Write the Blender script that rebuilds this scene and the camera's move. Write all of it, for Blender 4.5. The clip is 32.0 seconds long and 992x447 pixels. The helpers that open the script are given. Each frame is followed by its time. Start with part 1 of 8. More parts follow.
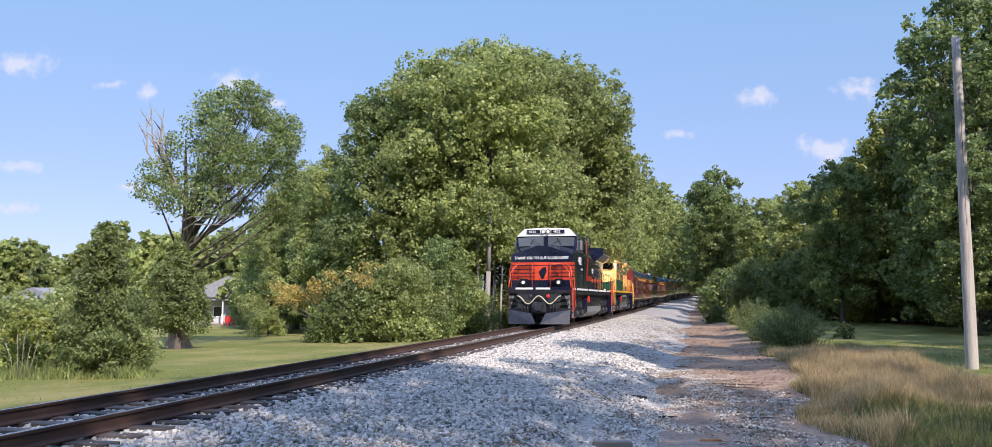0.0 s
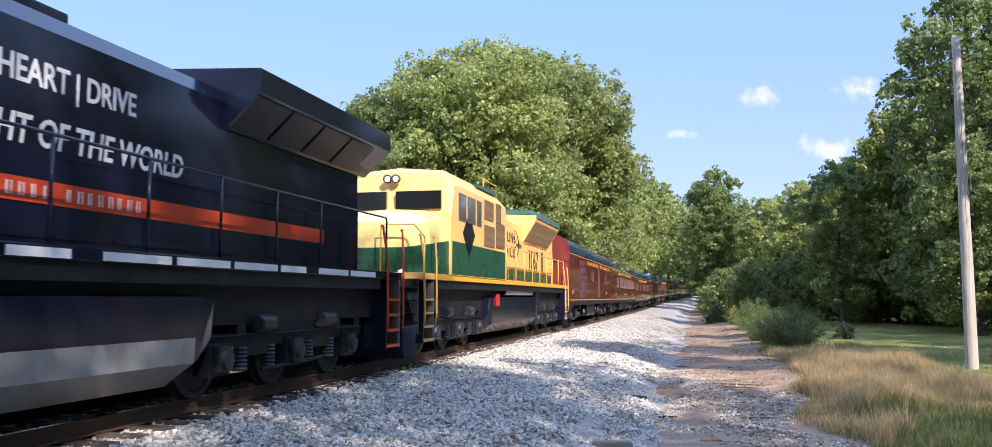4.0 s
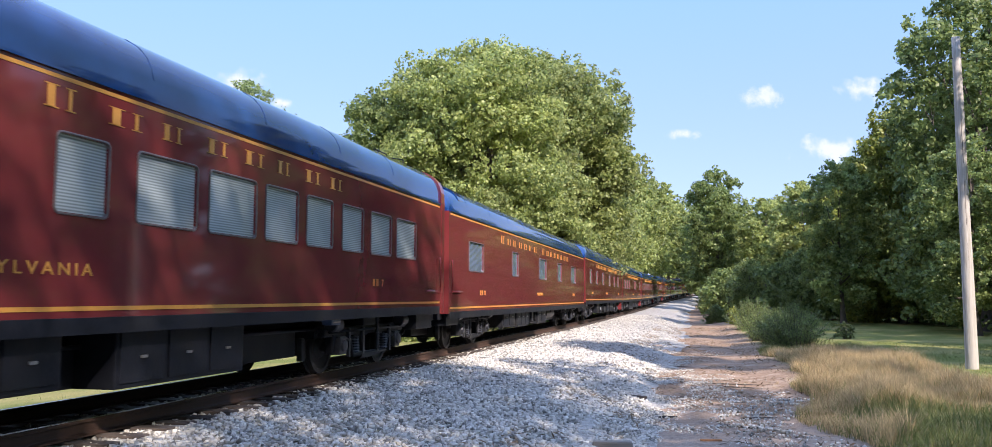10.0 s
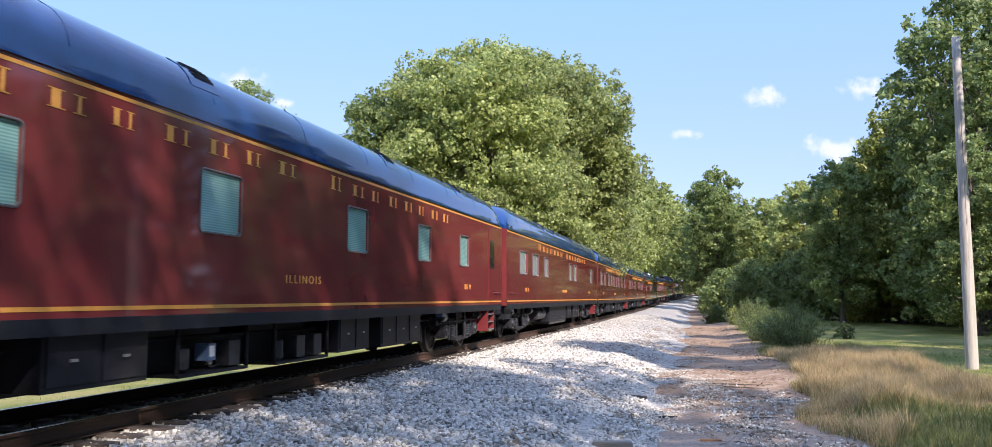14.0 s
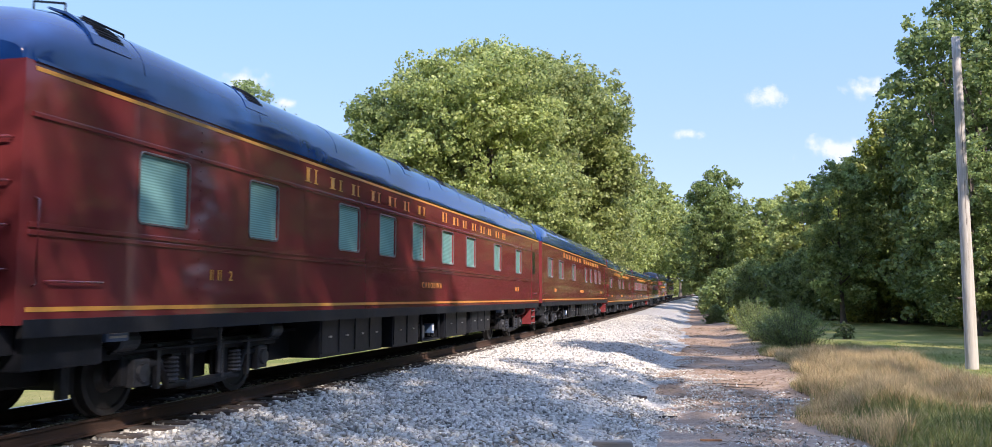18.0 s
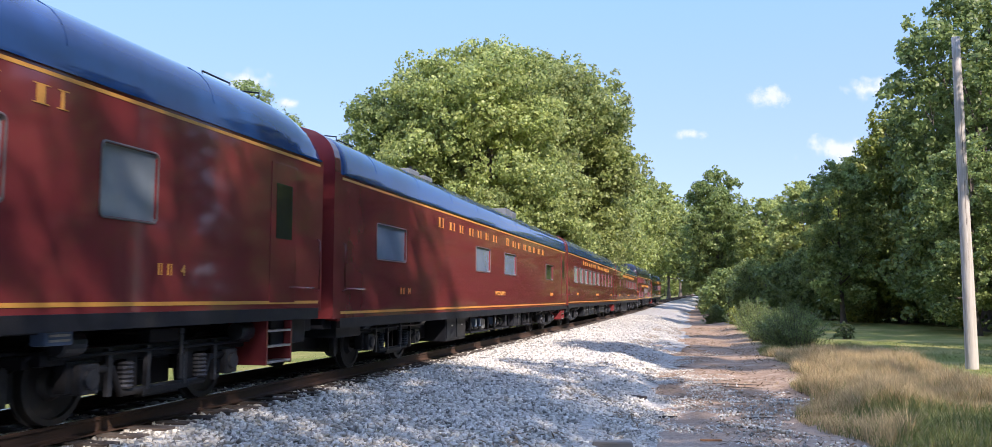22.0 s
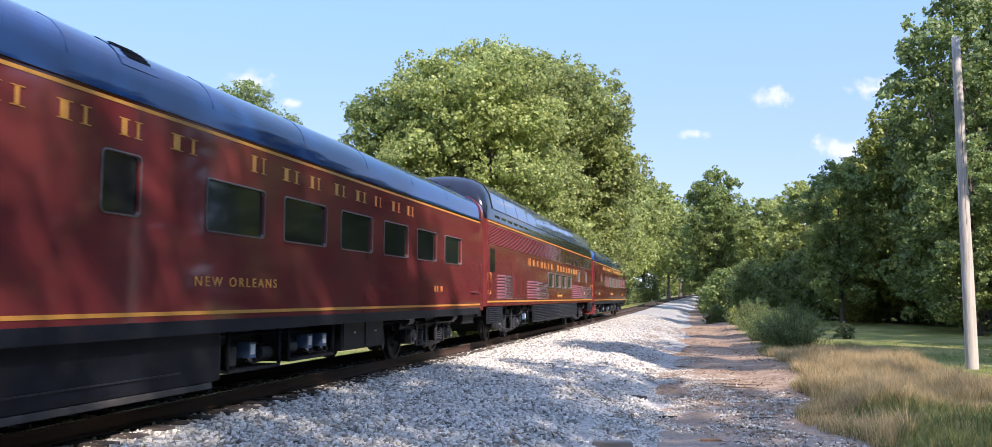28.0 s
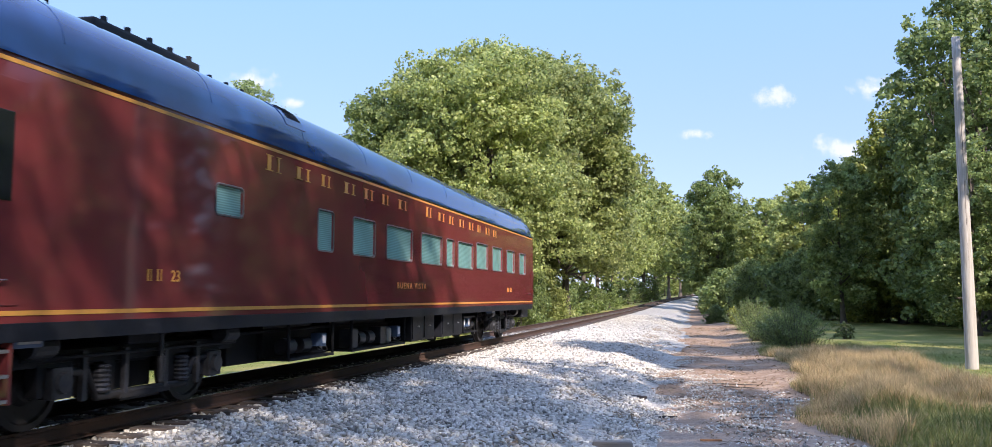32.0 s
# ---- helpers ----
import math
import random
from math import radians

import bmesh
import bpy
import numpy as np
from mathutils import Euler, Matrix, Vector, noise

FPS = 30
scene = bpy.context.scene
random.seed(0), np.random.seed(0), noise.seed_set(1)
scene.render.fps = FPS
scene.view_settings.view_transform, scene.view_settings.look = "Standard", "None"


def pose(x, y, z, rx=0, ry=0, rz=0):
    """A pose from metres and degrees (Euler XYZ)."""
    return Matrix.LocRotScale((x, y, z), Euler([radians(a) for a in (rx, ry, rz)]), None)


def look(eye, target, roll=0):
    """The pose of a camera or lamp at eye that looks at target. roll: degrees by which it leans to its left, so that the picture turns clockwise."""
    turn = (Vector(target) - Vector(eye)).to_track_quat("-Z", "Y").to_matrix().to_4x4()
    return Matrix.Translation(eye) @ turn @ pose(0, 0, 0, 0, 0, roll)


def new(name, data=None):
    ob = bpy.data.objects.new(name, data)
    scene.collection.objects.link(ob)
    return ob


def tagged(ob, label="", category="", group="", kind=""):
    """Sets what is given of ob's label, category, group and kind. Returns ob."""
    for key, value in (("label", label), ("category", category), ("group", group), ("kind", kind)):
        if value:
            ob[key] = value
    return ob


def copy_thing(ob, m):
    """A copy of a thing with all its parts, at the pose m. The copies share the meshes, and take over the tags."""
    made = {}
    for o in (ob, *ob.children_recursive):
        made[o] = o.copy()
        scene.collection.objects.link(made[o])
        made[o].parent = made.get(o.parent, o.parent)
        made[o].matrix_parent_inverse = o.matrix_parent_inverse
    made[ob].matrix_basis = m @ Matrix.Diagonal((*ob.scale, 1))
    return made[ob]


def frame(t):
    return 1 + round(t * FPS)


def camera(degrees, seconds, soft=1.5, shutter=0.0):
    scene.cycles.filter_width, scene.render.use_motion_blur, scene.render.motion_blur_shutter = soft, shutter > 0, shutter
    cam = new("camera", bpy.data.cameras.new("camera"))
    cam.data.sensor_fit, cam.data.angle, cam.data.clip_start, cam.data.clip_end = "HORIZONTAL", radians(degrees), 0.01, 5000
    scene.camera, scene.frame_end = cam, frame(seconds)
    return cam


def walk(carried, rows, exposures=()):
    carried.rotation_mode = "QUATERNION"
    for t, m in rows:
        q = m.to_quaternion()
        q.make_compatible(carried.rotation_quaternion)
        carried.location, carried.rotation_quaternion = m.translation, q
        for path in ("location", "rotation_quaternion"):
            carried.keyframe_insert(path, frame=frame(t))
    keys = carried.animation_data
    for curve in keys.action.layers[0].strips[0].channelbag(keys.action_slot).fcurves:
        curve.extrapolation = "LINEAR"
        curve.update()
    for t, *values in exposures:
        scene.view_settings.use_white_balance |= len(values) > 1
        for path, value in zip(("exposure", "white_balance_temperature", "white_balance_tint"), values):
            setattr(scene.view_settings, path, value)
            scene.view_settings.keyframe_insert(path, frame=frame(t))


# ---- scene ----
# Camera: it stands still beside the lane, 1.9 m above the ground.
CAM_X, CAM_Z = 7.49, 1.353
YAW, PITCH, ROLL = 13.748, 4.986, 0.048
cam = camera(60.63, 32.0, soft=0.5, shutter=0.1)
here = pose(CAM_X, 0, CAM_Z, 0, 0, YAW) @ pose(0, 0, 0, 90 + PITCH, 0, 0) @ pose(0, 0, 0, 0, 0, ROLL)
walk(cam, [(0.0, here), (32.0, here)], exposures=[(0.0, 0.98, 6200, 21), (2.4, 1.06, 6200, 21), (3.6, 1.30, 6260, 20), (5.6, 1.40, 6300, 20), (32.0, 1.40, 6300, 20)])

# Light: an afternoon sun from behind the camera's right shoulder and a clear sky.
SUN_AZ, SUN_EL = 140.0, 36.0      # clockwise from +y, above the horizon
world = bpy.data.worlds.new("sky")
scene.world = world
world.use_nodes = True
wn = world.node_tree.nodes
sky = wn.new("ShaderNodeTexSky")
sky.sky_type = "NISHITA"
sky.sun_disc = False
sky.sun_elevation, sky.sun_rotation = radians(SUN_EL), radians(SUN_AZ)
sky.air_density, sky.dust_density, sky.ozone_density = 0.75, 0.4, 1.4
veil = wn.new("ShaderNodeMix")          # clear air scatters an even blue over the whole dome
veil.data_type, veil.blend_type = "RGBA", "ADD"
veil.inputs[0].default_value = 1.0
dome = wn.new("ShaderNodeTexCoord")      # it thickens from the horizon to overhead
height = wn.new("ShaderNodeSeparateXYZ")
world.node_tree.links.new(dome.outputs["Generated"], height.inputs[0])
thick = wn.new("ShaderNodeValToRGB")
stops = thick.color_ramp.elements
stops[0].position, stops[0].color = 0.0, (0.250, 0.280, 0.440, 1)
stops[1].position, stops[1].color = 1.0, (0.570, 0.810, 1.400, 1)
for at, tone in ((0.12, (0.225, 0.300, 0.450, 1)), (0.38, (0.180, 0.345, 0.500, 1)), (0.70, (0.360, 0.555, 0.940, 1))):
    stops.new(at).color = tone
world.node_tree.links.new(height.outputs[2], thick.inputs[0])
deep = wn.new("ShaderNodeVectorMath")
deep.operation = "SCALE"
deep.inputs["Scale"].default_value = 10.0
world.node_tree.links.new(thick.outputs[0], deep.inputs[0])
world.node_tree.links.new(deep.outputs[0], veil.inputs[7])
pale = wn.new("ShaderNodeVectorMath")
pale.operation = "SCALE"
pale.inputs["Scale"].default_value = 0.5
world.node_tree.links.new(sky.outputs[0], pale.inputs[0])
world.node_tree.links.new(pale.outputs[0], veil.inputs[6])
world.node_tree.links.new(veil.outputs[2], wn["Background"].inputs[0])
wn["Background"].inputs[1].default_value = 0.060
sun = new("sun", bpy.data.lights.new("sun", "SUN"))
sun.data.energy, sun.data.angle, sun.data.color = 3.3, radians(0.53), (1.0, 0.92, 0.80)
az, el = radians(SUN_AZ), radians(SUN_EL)
sun_way = Vector((math.sin(az) * math.cos(el), math.cos(az) * math.cos(el), math.sin(el)))
sun.matrix_world = look(sun_way * 60, (0, 0, 0))


# ---- materials ----
def link(m, a, b):
    m.node_tree.links.new(a, b)


def surf(name, c1, c2=None, scale=6.0, rough=0.6, metal=0.0, bump=0.0, bscale=40.0, c3=None, s3=0.7, rvar=0.12, rand=0.0, coat=0.0, stretch=(1, 1, 1)):
    """Two-scale noise colour with bump; rand varies the value from object to object."""
    m = bpy.data.materials.new(name)
    m.use_nodes = True
    n = m.node_tree.nodes
    p = n["Principled BSDF"]
    tc = n.new("ShaderNodeTexCoord")
    mp = n.new("ShaderNodeMapping")
    mp.inputs["Scale"].default_value = stretch
    link(m, tc.outputs["Object"], mp.inputs[0])
    co = mp.outputs[0]
    c2 = c2 or tuple(v * 0.72 for v in c1)
    no = n.new("ShaderNodeTexNoise")
    no.inputs["Scale"].default_value = scale
    no.inputs["Detail"].default_value = 6.0
    no.inputs["Roughness"].default_value = 0.62
    link(m, co, no.inputs["Vector"])
    rp = n.new("ShaderNodeValToRGB")
    rp.color_ramp.elements[0].position, rp.color_ramp.elements[1].position = 0.33, 0.67
    rp.color_ramp.elements[0].color, rp.color_ramp.elements[1].color = (*c2, 1), (*c1, 1)
    link(m, no.outputs[0], rp.inputs[0])
    col = rp.outputs[0]
    if c3:
        n3 = n.new("ShaderNodeTexNoise")
        n3.inputs["Scale"].default_value = s3
        n3.inputs["Detail"].default_value = 4.0
        link(m, co, n3.inputs["Vector"])
        r3 = n.new("ShaderNodeValToRGB")
        r3.color_ramp.elements[0].position, r3.color_ramp.elements[1].position = 0.48, 0.68
        link(m, n3.outputs[0], r3.inputs[0])
        mx = n.new("ShaderNodeMix")
        mx.data_type = "RGBA"
        link(m, r3.outputs[0], mx.inputs[0])
        link(m, col, mx.inputs[6])
        mx.inputs[7].default_value = (*c3, 1)
        col = mx.outputs[2]
    if rand:
        oi = n.new("ShaderNodeObjectInfo")
        mr = n.new("ShaderNodeMapRange")
        mr.inputs["To Min"].default_value, mr.inputs["To Max"].default_value = 1 - rand, 1 + rand
        link(m, oi.outputs["Random"], mr.inputs[0])
        hs = n.new("ShaderNodeHueSaturation")
        link(m, mr.outputs[0], hs.inputs["Value"])
        link(m, col, hs.inputs["Color"])
        col = hs.outputs[0]
    link(m, col, p.inputs["Base Color"])
    rr = n.new("ShaderNodeMapRange")
    rr.inputs["To Min"].default_value, rr.inputs["To Max"].default_value = max(0.02, rough - rvar), min(1, rough + rvar)
    link(m, no.outputs[0], rr.inputs[0])
    link(m, rr.outputs[0], p.inputs["Roughness"])
    p.inputs["Metallic"].default_value = metal
    p.inputs["Coat Weight"].default_value = coat
    p.inputs["Coat Roughness"].default_value = 0.08
    if bump:
        nb = n.new("ShaderNodeTexNoise")
        nb.inputs["Scale"].default_value = bscale
        nb.inputs["Detail"].default_value = 5.0
        link(m, co, nb.inputs["Vector"])
        bp = n.new("ShaderNodeBump")
        bp.inputs["Strength"].default_value = bump
        bp.inputs["Distance"].default_value = 0.02
        link(m, nb.outputs[0], bp.inputs["Height"])
        link(m, bp.outputs[0], p.inputs["Normal"])
    return m


def leafy(name, dark, light, extra=None, share=0.32, gloss=0.42):
    """Foliage: each leaf its own tone, light passes through."""
    m = bpy.data.materials.new(name)
    m.use_nodes = True
    n = m.node_tree.nodes
    p = n["Principled BSDF"]
    ge = n.new("ShaderNodeNewGeometry")
    rp = n.new("ShaderNodeValToRGB")
    els = rp.color_ramp.elements
    els[0].color, els[1].color = (*dark, 1), (*light, 1)
    if extra:
        els[1].position = 0.86
        e = els.new(1.0)
        e.color = (*extra, 1)
    link(m, ge.outputs["Random Per Island"], rp.inputs[0])
    oi = n.new("ShaderNodeObjectInfo")
    mr = n.new("ShaderNodeMapRange")
    mr.inputs["To Min"].default_value, mr.inputs["To Max"].default_value = 0.86, 1.16
    link(m, oi.outputs["Random"], mr.inputs[0])
    tc = n.new("ShaderNodeTexCoord")
    no = n.new("ShaderNodeTexNoise")
    no.inputs["Scale"].default_value = 0.45
    link(m, tc.outputs["Object"], no.inputs["Vector"])
    mr2 = n.new("ShaderNodeMapRange")
    mr2.inputs["From Min"].default_value, mr2.inputs["From Max"].default_value = 0.3, 0.7
    mr2.inputs["To Min"].default_value, mr2.inputs["To Max"].default_value = 0.82, 1.2
    link(m, no.outputs[0], mr2.inputs[0])
    mu = n.new("ShaderNodeMath")
    mu.operation = "MULTIPLY"
    link(m, mr.outputs[0], mu.inputs[0])
    link(m, mr2.outputs[0], mu.inputs[1])
    hs = n.new("ShaderNodeHueSaturation")
    link(m, mu.outputs[0], hs.inputs["Value"])
    link(m, rp.outputs[0], hs.inputs["Color"])
    link(m, hs.outputs[0], p.inputs["Base Color"])
    p.inputs["Roughness"].default_value = gloss
    p.inputs["Specular IOR Level"].default_value = 0.35
    tr = n.new("ShaderNodeBsdfTranslucent")
    hs2 = n.new("ShaderNodeHueSaturation")
    hs2.inputs["Value"].default_value = 1.7
    link(m, hs.outputs[0], hs2.inputs["Color"])
    link(m, hs2.outputs[0], tr.inputs[0])
    mx = n.new("ShaderNodeMixShader")
    mx.inputs[0].default_value = share
    link(m, p.outputs[0], mx.inputs[1])
    link(m, tr.outputs[0], mx.inputs[2])
    link(m, mx.outputs[0], n["Material Output"].inputs[0])
    return m


def glassy(name, colour, rough=0.06, noise_scale=0.8, c2=None):
    return surf(name, colour, c2 or tuple(v * 0.75 for v in colour), noise_scale, rough, 0.0, 0.03, 1.5, rvar=0.03, coat=0.6)


def slatted(m, depth=0.45, pitch=0.032):
    """Level blind slats behind the glass: fine bands by height."""
    n = m.node_tree.nodes
    p = n["Principled BSDF"]
    old = p.inputs["Base Color"].links[0].from_socket
    wv = n.new("ShaderNodeTexWave")
    wv.bands_direction = "Z"
    wv.inputs["Scale"].default_value = 0.314 / pitch
    wv.inputs["Distortion"].default_value = 0.25
    wv.inputs["Detail Scale"].default_value = 0.4
    link(m, n["Texture Coordinate"].outputs["Object"], wv.inputs["Vector"])
    mr = n.new("ShaderNodeMapRange")
    mr.inputs["To Min"].default_value, mr.inputs["To Max"].default_value = 1 - depth, 1.1
    link(m, wv.outputs["Fac"], mr.inputs[0])
    mx = n.new("ShaderNodeMix")
    mx.data_type, mx.blend_type = "RGBA", "MULTIPLY"
    mx.inputs[0].default_value = 1.0
    link(m, old, mx.inputs[6])
    link(m, mr.outputs[0], mx.inputs[7])
    link(m, mx.outputs[2], p.inputs["Base Color"])
    return m


M_TUSCAN = surf("tuscan_red_paint", (0.180, 0.033, 0.034), (0.148, 0.026, 0.028), 1.2, 0.06, 0, 0.05, 1.1, c3=(0.166, 0.035, 0.034), s3=0.35, rvar=0.025, coat=0.35)
# Black roof; the blue in its base colour stands for reflected sky.
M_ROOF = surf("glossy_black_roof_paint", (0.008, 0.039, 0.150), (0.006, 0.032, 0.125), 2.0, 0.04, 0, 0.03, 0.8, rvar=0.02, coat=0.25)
M_COVE = surf("glossy_black_coving", (0.010, 0.013, 0.024), (0.007, 0.009, 0.018), 2.0, 0.10, 0, 0.02, 2.0, rvar=0.04)
M_ROOF.node_tree.nodes["Principled BSDF"].inputs["IOR"].default_value = 1.5
M_GOLD = surf("gold_leaf_paint", (0.64, 0.30, 0.055), (0.54, 0.245, 0.045), 8, 0.4)
M_UNDER = surf("grimy_black_underframe", (0.014, 0.015, 0.020), (0.007, 0.008, 0.011), 5, 0.5, 0, 0.15, 25, c3=(0.021, 0.020, 0.020), s3=1.3)
M_DUSTY = surf("dusty_black_steel", (0.075, 0.065, 0.058), (0.030, 0.028, 0.028), 3, 0.6, 0, 0.1, 25)
M_UNDER.node_tree.nodes["Principled BSDF"].inputs["Specular IOR Level"].default_value = 0.22
M_STEEL = surf("dull_grey_steel", (0.050, 0.051, 0.058), (0.022, 0.023, 0.027), 7, 0.45, 0.4, 0.1, 40)
M_BLUE = surf("blue_flag_paint", (0.03, 0.12, 0.5), (0.02, 0.09, 0.4), 5, 0.5)
M_METER = surf("blue_grey_box_paint", (0.10, 0.16, 0.27), (0.07, 0.11, 0.20), 5, 0.4)
M_BRIGHT = surf("brushed_metal", (0.5, 0.5, 0.5), (0.34, 0.34, 0.35), 9, 0.35, 0.8)
M_BLIND = slatted(glassy("window_with_drawn_blind", (0.24, 0.46, 0.42)), 0.28)
M_BLINDW = slatted(glassy("window_with_pale_blind", (0.44, 0.50, 0.49)))
M_DARKGLASS = glassy("dark_window_glass", (0.012, 0.014, 0.016))
M_FRAME = surf("aluminium_window_frame", (0.22, 0.18, 0.17), (0.16, 0.13, 0.125), 12, 0.4, 0.5)
M_BLACK = surf("black_loco_paint", (0.010, 0.012, 0.030), (0.007, 0.008, 0.021), 1.5, 0.12, 0, 0.015, 3, rvar=0.05)
M_ORANGE = surf("red_orange_paint", (0.62, 0.068, 0.022), (0.54, 0.055, 0.018), 2, 0.3, rvar=0.08)
M_WHITE = surf("white_paint", (0.78, 0.78, 0.76), (0.66, 0.66, 0.64), 3, 0.4)
M_YELLOW = surf("yellow_loco_paint", (0.97, 0.52, 0.170), (0.92, 0.475, 0.150), 1.4, 0.3, 0, 0.02, 4, c3=(0.93, 0.495, 0.165), s3=0.5, rvar=0.08)
M_GREEN = surf("dark_green_paint", (0.018, 0.085, 0.045), (0.014, 0.066, 0.035), 1.5, 0.28, rvar=0.08)
M_GREY = surf("light_grey_paint", (0.16, 0.17, 0.18), (0.11, 0.115, 0.12), 3, 0.4)
M_RED = surf("signal_red_paint", (0.5, 0.03, 0.025), (0.42, 0.025, 0.02), 4, 0.4)
M_RUBBER = surf("black_rubber", (0.02, 0.02, 0.02), (0.012, 0.012, 0.012), 10, 0.75)
M_RAIL = surf("rusty_rail_steel", (0.085, 0.045, 0.028), (0.05, 0.028, 0.020), 14, 0.7, 0.1, 0.2, 60, stretch=(1, 0.15, 1))
M_RAILTOP = surf("polished_rail_head", (0.42, 0.41, 0.40), (0.26, 0.24, 0.23), 12, 0.28, 0.9, stretch=(1, 0.05, 1))
M_TIE = surf("weathered_creosoted_tie", (0.075, 0.055, 0.042), (0.035, 0.026, 0.021), 9, 0.85, 0, 0.5, 30, c3=(0.12, 0.10, 0.085), s3=2.5, rand=0.3, stretch=(0.25, 1, 1))
M_BARK = surf("grey_brown_bark", (0.13, 0.105, 0.085), (0.06, 0.048, 0.04), 5, 0.9, 0, 0.6, 14, stretch=(1, 1, 0.25))
M_BARKPALE = surf("pale_dead_wood", (0.32, 0.29, 0.26), (0.21, 0.19, 0.165), 5, 0.85, 0, 0.4, 14, stretch=(1, 1, 0.25))
M_POLE = surf("weathered_grey_pole_timber", (0.50, 0.455, 0.40), (0.27, 0.24, 0.20), 22, 0.85, 0, 0.5, 30, c3=(0.42, 0.385, 0.335), s3=0.8, stretch=(1, 1, 0.06))
M_LEAF = leafy("broadleaf_foliage", (0.136, 0.172, 0.058), (0.335, 0.368, 0.124), (0.42, 0.43, 0.17), share=0.46)
M_LEAFD = leafy("deep_green_foliage", (0.078, 0.116, 0.040), (0.240, 0.288, 0.096), share=0.42)
M_LEAFM = leafy("middle_green_foliage", (0.088, 0.128, 0.045), (0.255, 0.304, 0.102), share=0.42)
M_LEAFY = leafy("yellow_green_foliage", (0.150, 0.175, 0.040), (0.33, 0.35, 0.085), (0.42, 0.40, 0.11), share=0.42)
M_AUTUMN = leafy("turning_orange_foliage", (0.20, 0.17, 0.05), (0.44, 0.34, 0.10), (0.40, 0.24, 0.07))
M_CEDAR = leafy("cedar_foliage", (0.078, 0.106, 0.036), (0.200, 0.235, 0.080), share=0.36)
M_STRAW = leafy("dry_straw_grass", (0.26, 0.185, 0.090), (0.60, 0.455, 0.25), (0.25, 0.22, 0.09), share=0.4, gloss=0.7)
M_WEED = leafy("green_grass_blades", (0.085, 0.110, 0.032), (0.20, 0.215, 0.070), (0.30, 0.24, 0.10), share=0.4, gloss=0.6)


# ---- mesh helpers ----
def mesh_from(name, verts, faces, mats, index=None, smooth=False):
    me = bpy.data.meshes.new(name)
    me.from_pydata(verts, [], faces)
    for m in mats if isinstance(mats, (list, tuple)) else [mats]:
        me.materials.append(m)
    if index is not None:
        me.polygons.foreach_set("material_index", index)
    if smooth:
        me.polygons.foreach_set("use_smooth", [True] * len(me.polygons))
    me.update()
    return me


def fast_mesh(name, v, f, mat):
    """A mesh of equal-sized faces from arrays (n, 3) and (m, k)."""
    me = bpy.data.meshes.new(name)
    k = f.shape[1]
    me.vertices.add(len(v))
    me.vertices.foreach_set("co", np.ascontiguousarray(v, dtype=np.float32).ravel())
    me.loops.add(f.size)
    me.loops.foreach_set("vertex_index", np.ascontiguousarray(f, dtype=np.int32).ravel())
    me.polygons.add(len(f))
    me.polygons.foreach_set("loop_start", np.arange(0, f.size, k, dtype=np.int32))
    me.update(calc_edges=True)
    me.validate()
    me.materials.append(mat)
    return me


def part(name, data, material=None, parent=None, label=""):
    """Links a bmesh or mesh as one mesh object under a thing or a part."""
    if isinstance(data, bmesh.types.BMesh):
        me = bpy.data.meshes.new(name)
        data.normal_update()
        data.to_mesh(me)
        data.free()
    else:
        me = data
    if material is not None and not me.materials:
        me.materials.append(material)
    ob = new(name, me)
    if parent is not None:
        ob.parent = parent
    if label:
        ob["label"] = label
    return ob


def box(bm, x0, x1, y0, y1, z0, z1, bev=0.0, m=None):
    vs = [bm.verts.new((x, y, z)) for x in (x0, x1) for y in (y0, y1) for z in (z0, z1)]
    fs = [bm.faces.new([vs[i] for i in q]) for q in ((0, 1, 3, 2), (4, 6, 7, 5), (0, 4, 5, 1), (2, 3, 7, 6), (0, 2, 6, 4), (1, 5, 7, 3))]
    if m is not None:
        bmesh.ops.transform(bm, matrix=m, verts=vs)
    if bev:
        bmesh.ops.bevel(bm, geom=list({e for f in fs for e in f.edges}), offset=bev, segments=2, affect="EDGES", profile=0.7)
    return bm


def boxes(*rows, bev=0.0):
    bm = bmesh.new()
    for r in rows:
        box(bm, *r, bev=bev)
    return bm


def rod(bm, a, b, r0, r1=None, seg=8, caps=True):
    """A straight tapered bar from a to b."""
    a, b = Vector(a), Vector(b)
    r1 = r0 if r1 is None else r1
    q = (b - a).to_track_quat("Z", "Y")
    rings = []
    for c, r in ((a, r0), (b, r1)):
        rings.append([bm.verts.new(c + q @ Vector((r * math.cos(t), r * math.sin(t), 0))) for t in (2 * math.pi * i / seg for i in range(seg))])
    for i in range(seg):
        f = bm.faces.new((rings[0][i], rings[0][(i + 1) % seg], rings[1][(i + 1) % seg], rings[1][i]))
        f.smooth = True
    if caps:
        bm.faces.new(rings[0][::-1])
        bm.faces.new(rings[1])
    return bm


def pipe(bm, pts, r, seg=6):
    """A bent round bar through points."""
    pts = [Vector(p) for p in pts]
    rings = []
    for i, p in enumerate(pts):
        d = (pts[min(i + 1, len(pts) - 1)] - pts[max(i - 1, 0)]).normalized()
        side = d.cross(Vector((0, 0, 1)))
        side = side.normalized() if side.length > 1e-3 else Vector((1, 0, 0))
        up = side.cross(d).normalized()
        rings.append([bm.verts.new(p + (side * math.cos(t) + up * math.sin(t)) * r) for t in (2 * math.pi * k / seg for k in range(seg))])
    for a, b in zip(rings, rings[1:]):
        for k in range(seg):
            bm.faces.new((a[k], a[(k + 1) % seg], b[(k + 1) % seg], b[k])).smooth = True
    bm.faces.new(rings[0][::-1])
    bm.faces.new(rings[-1])
    return bm


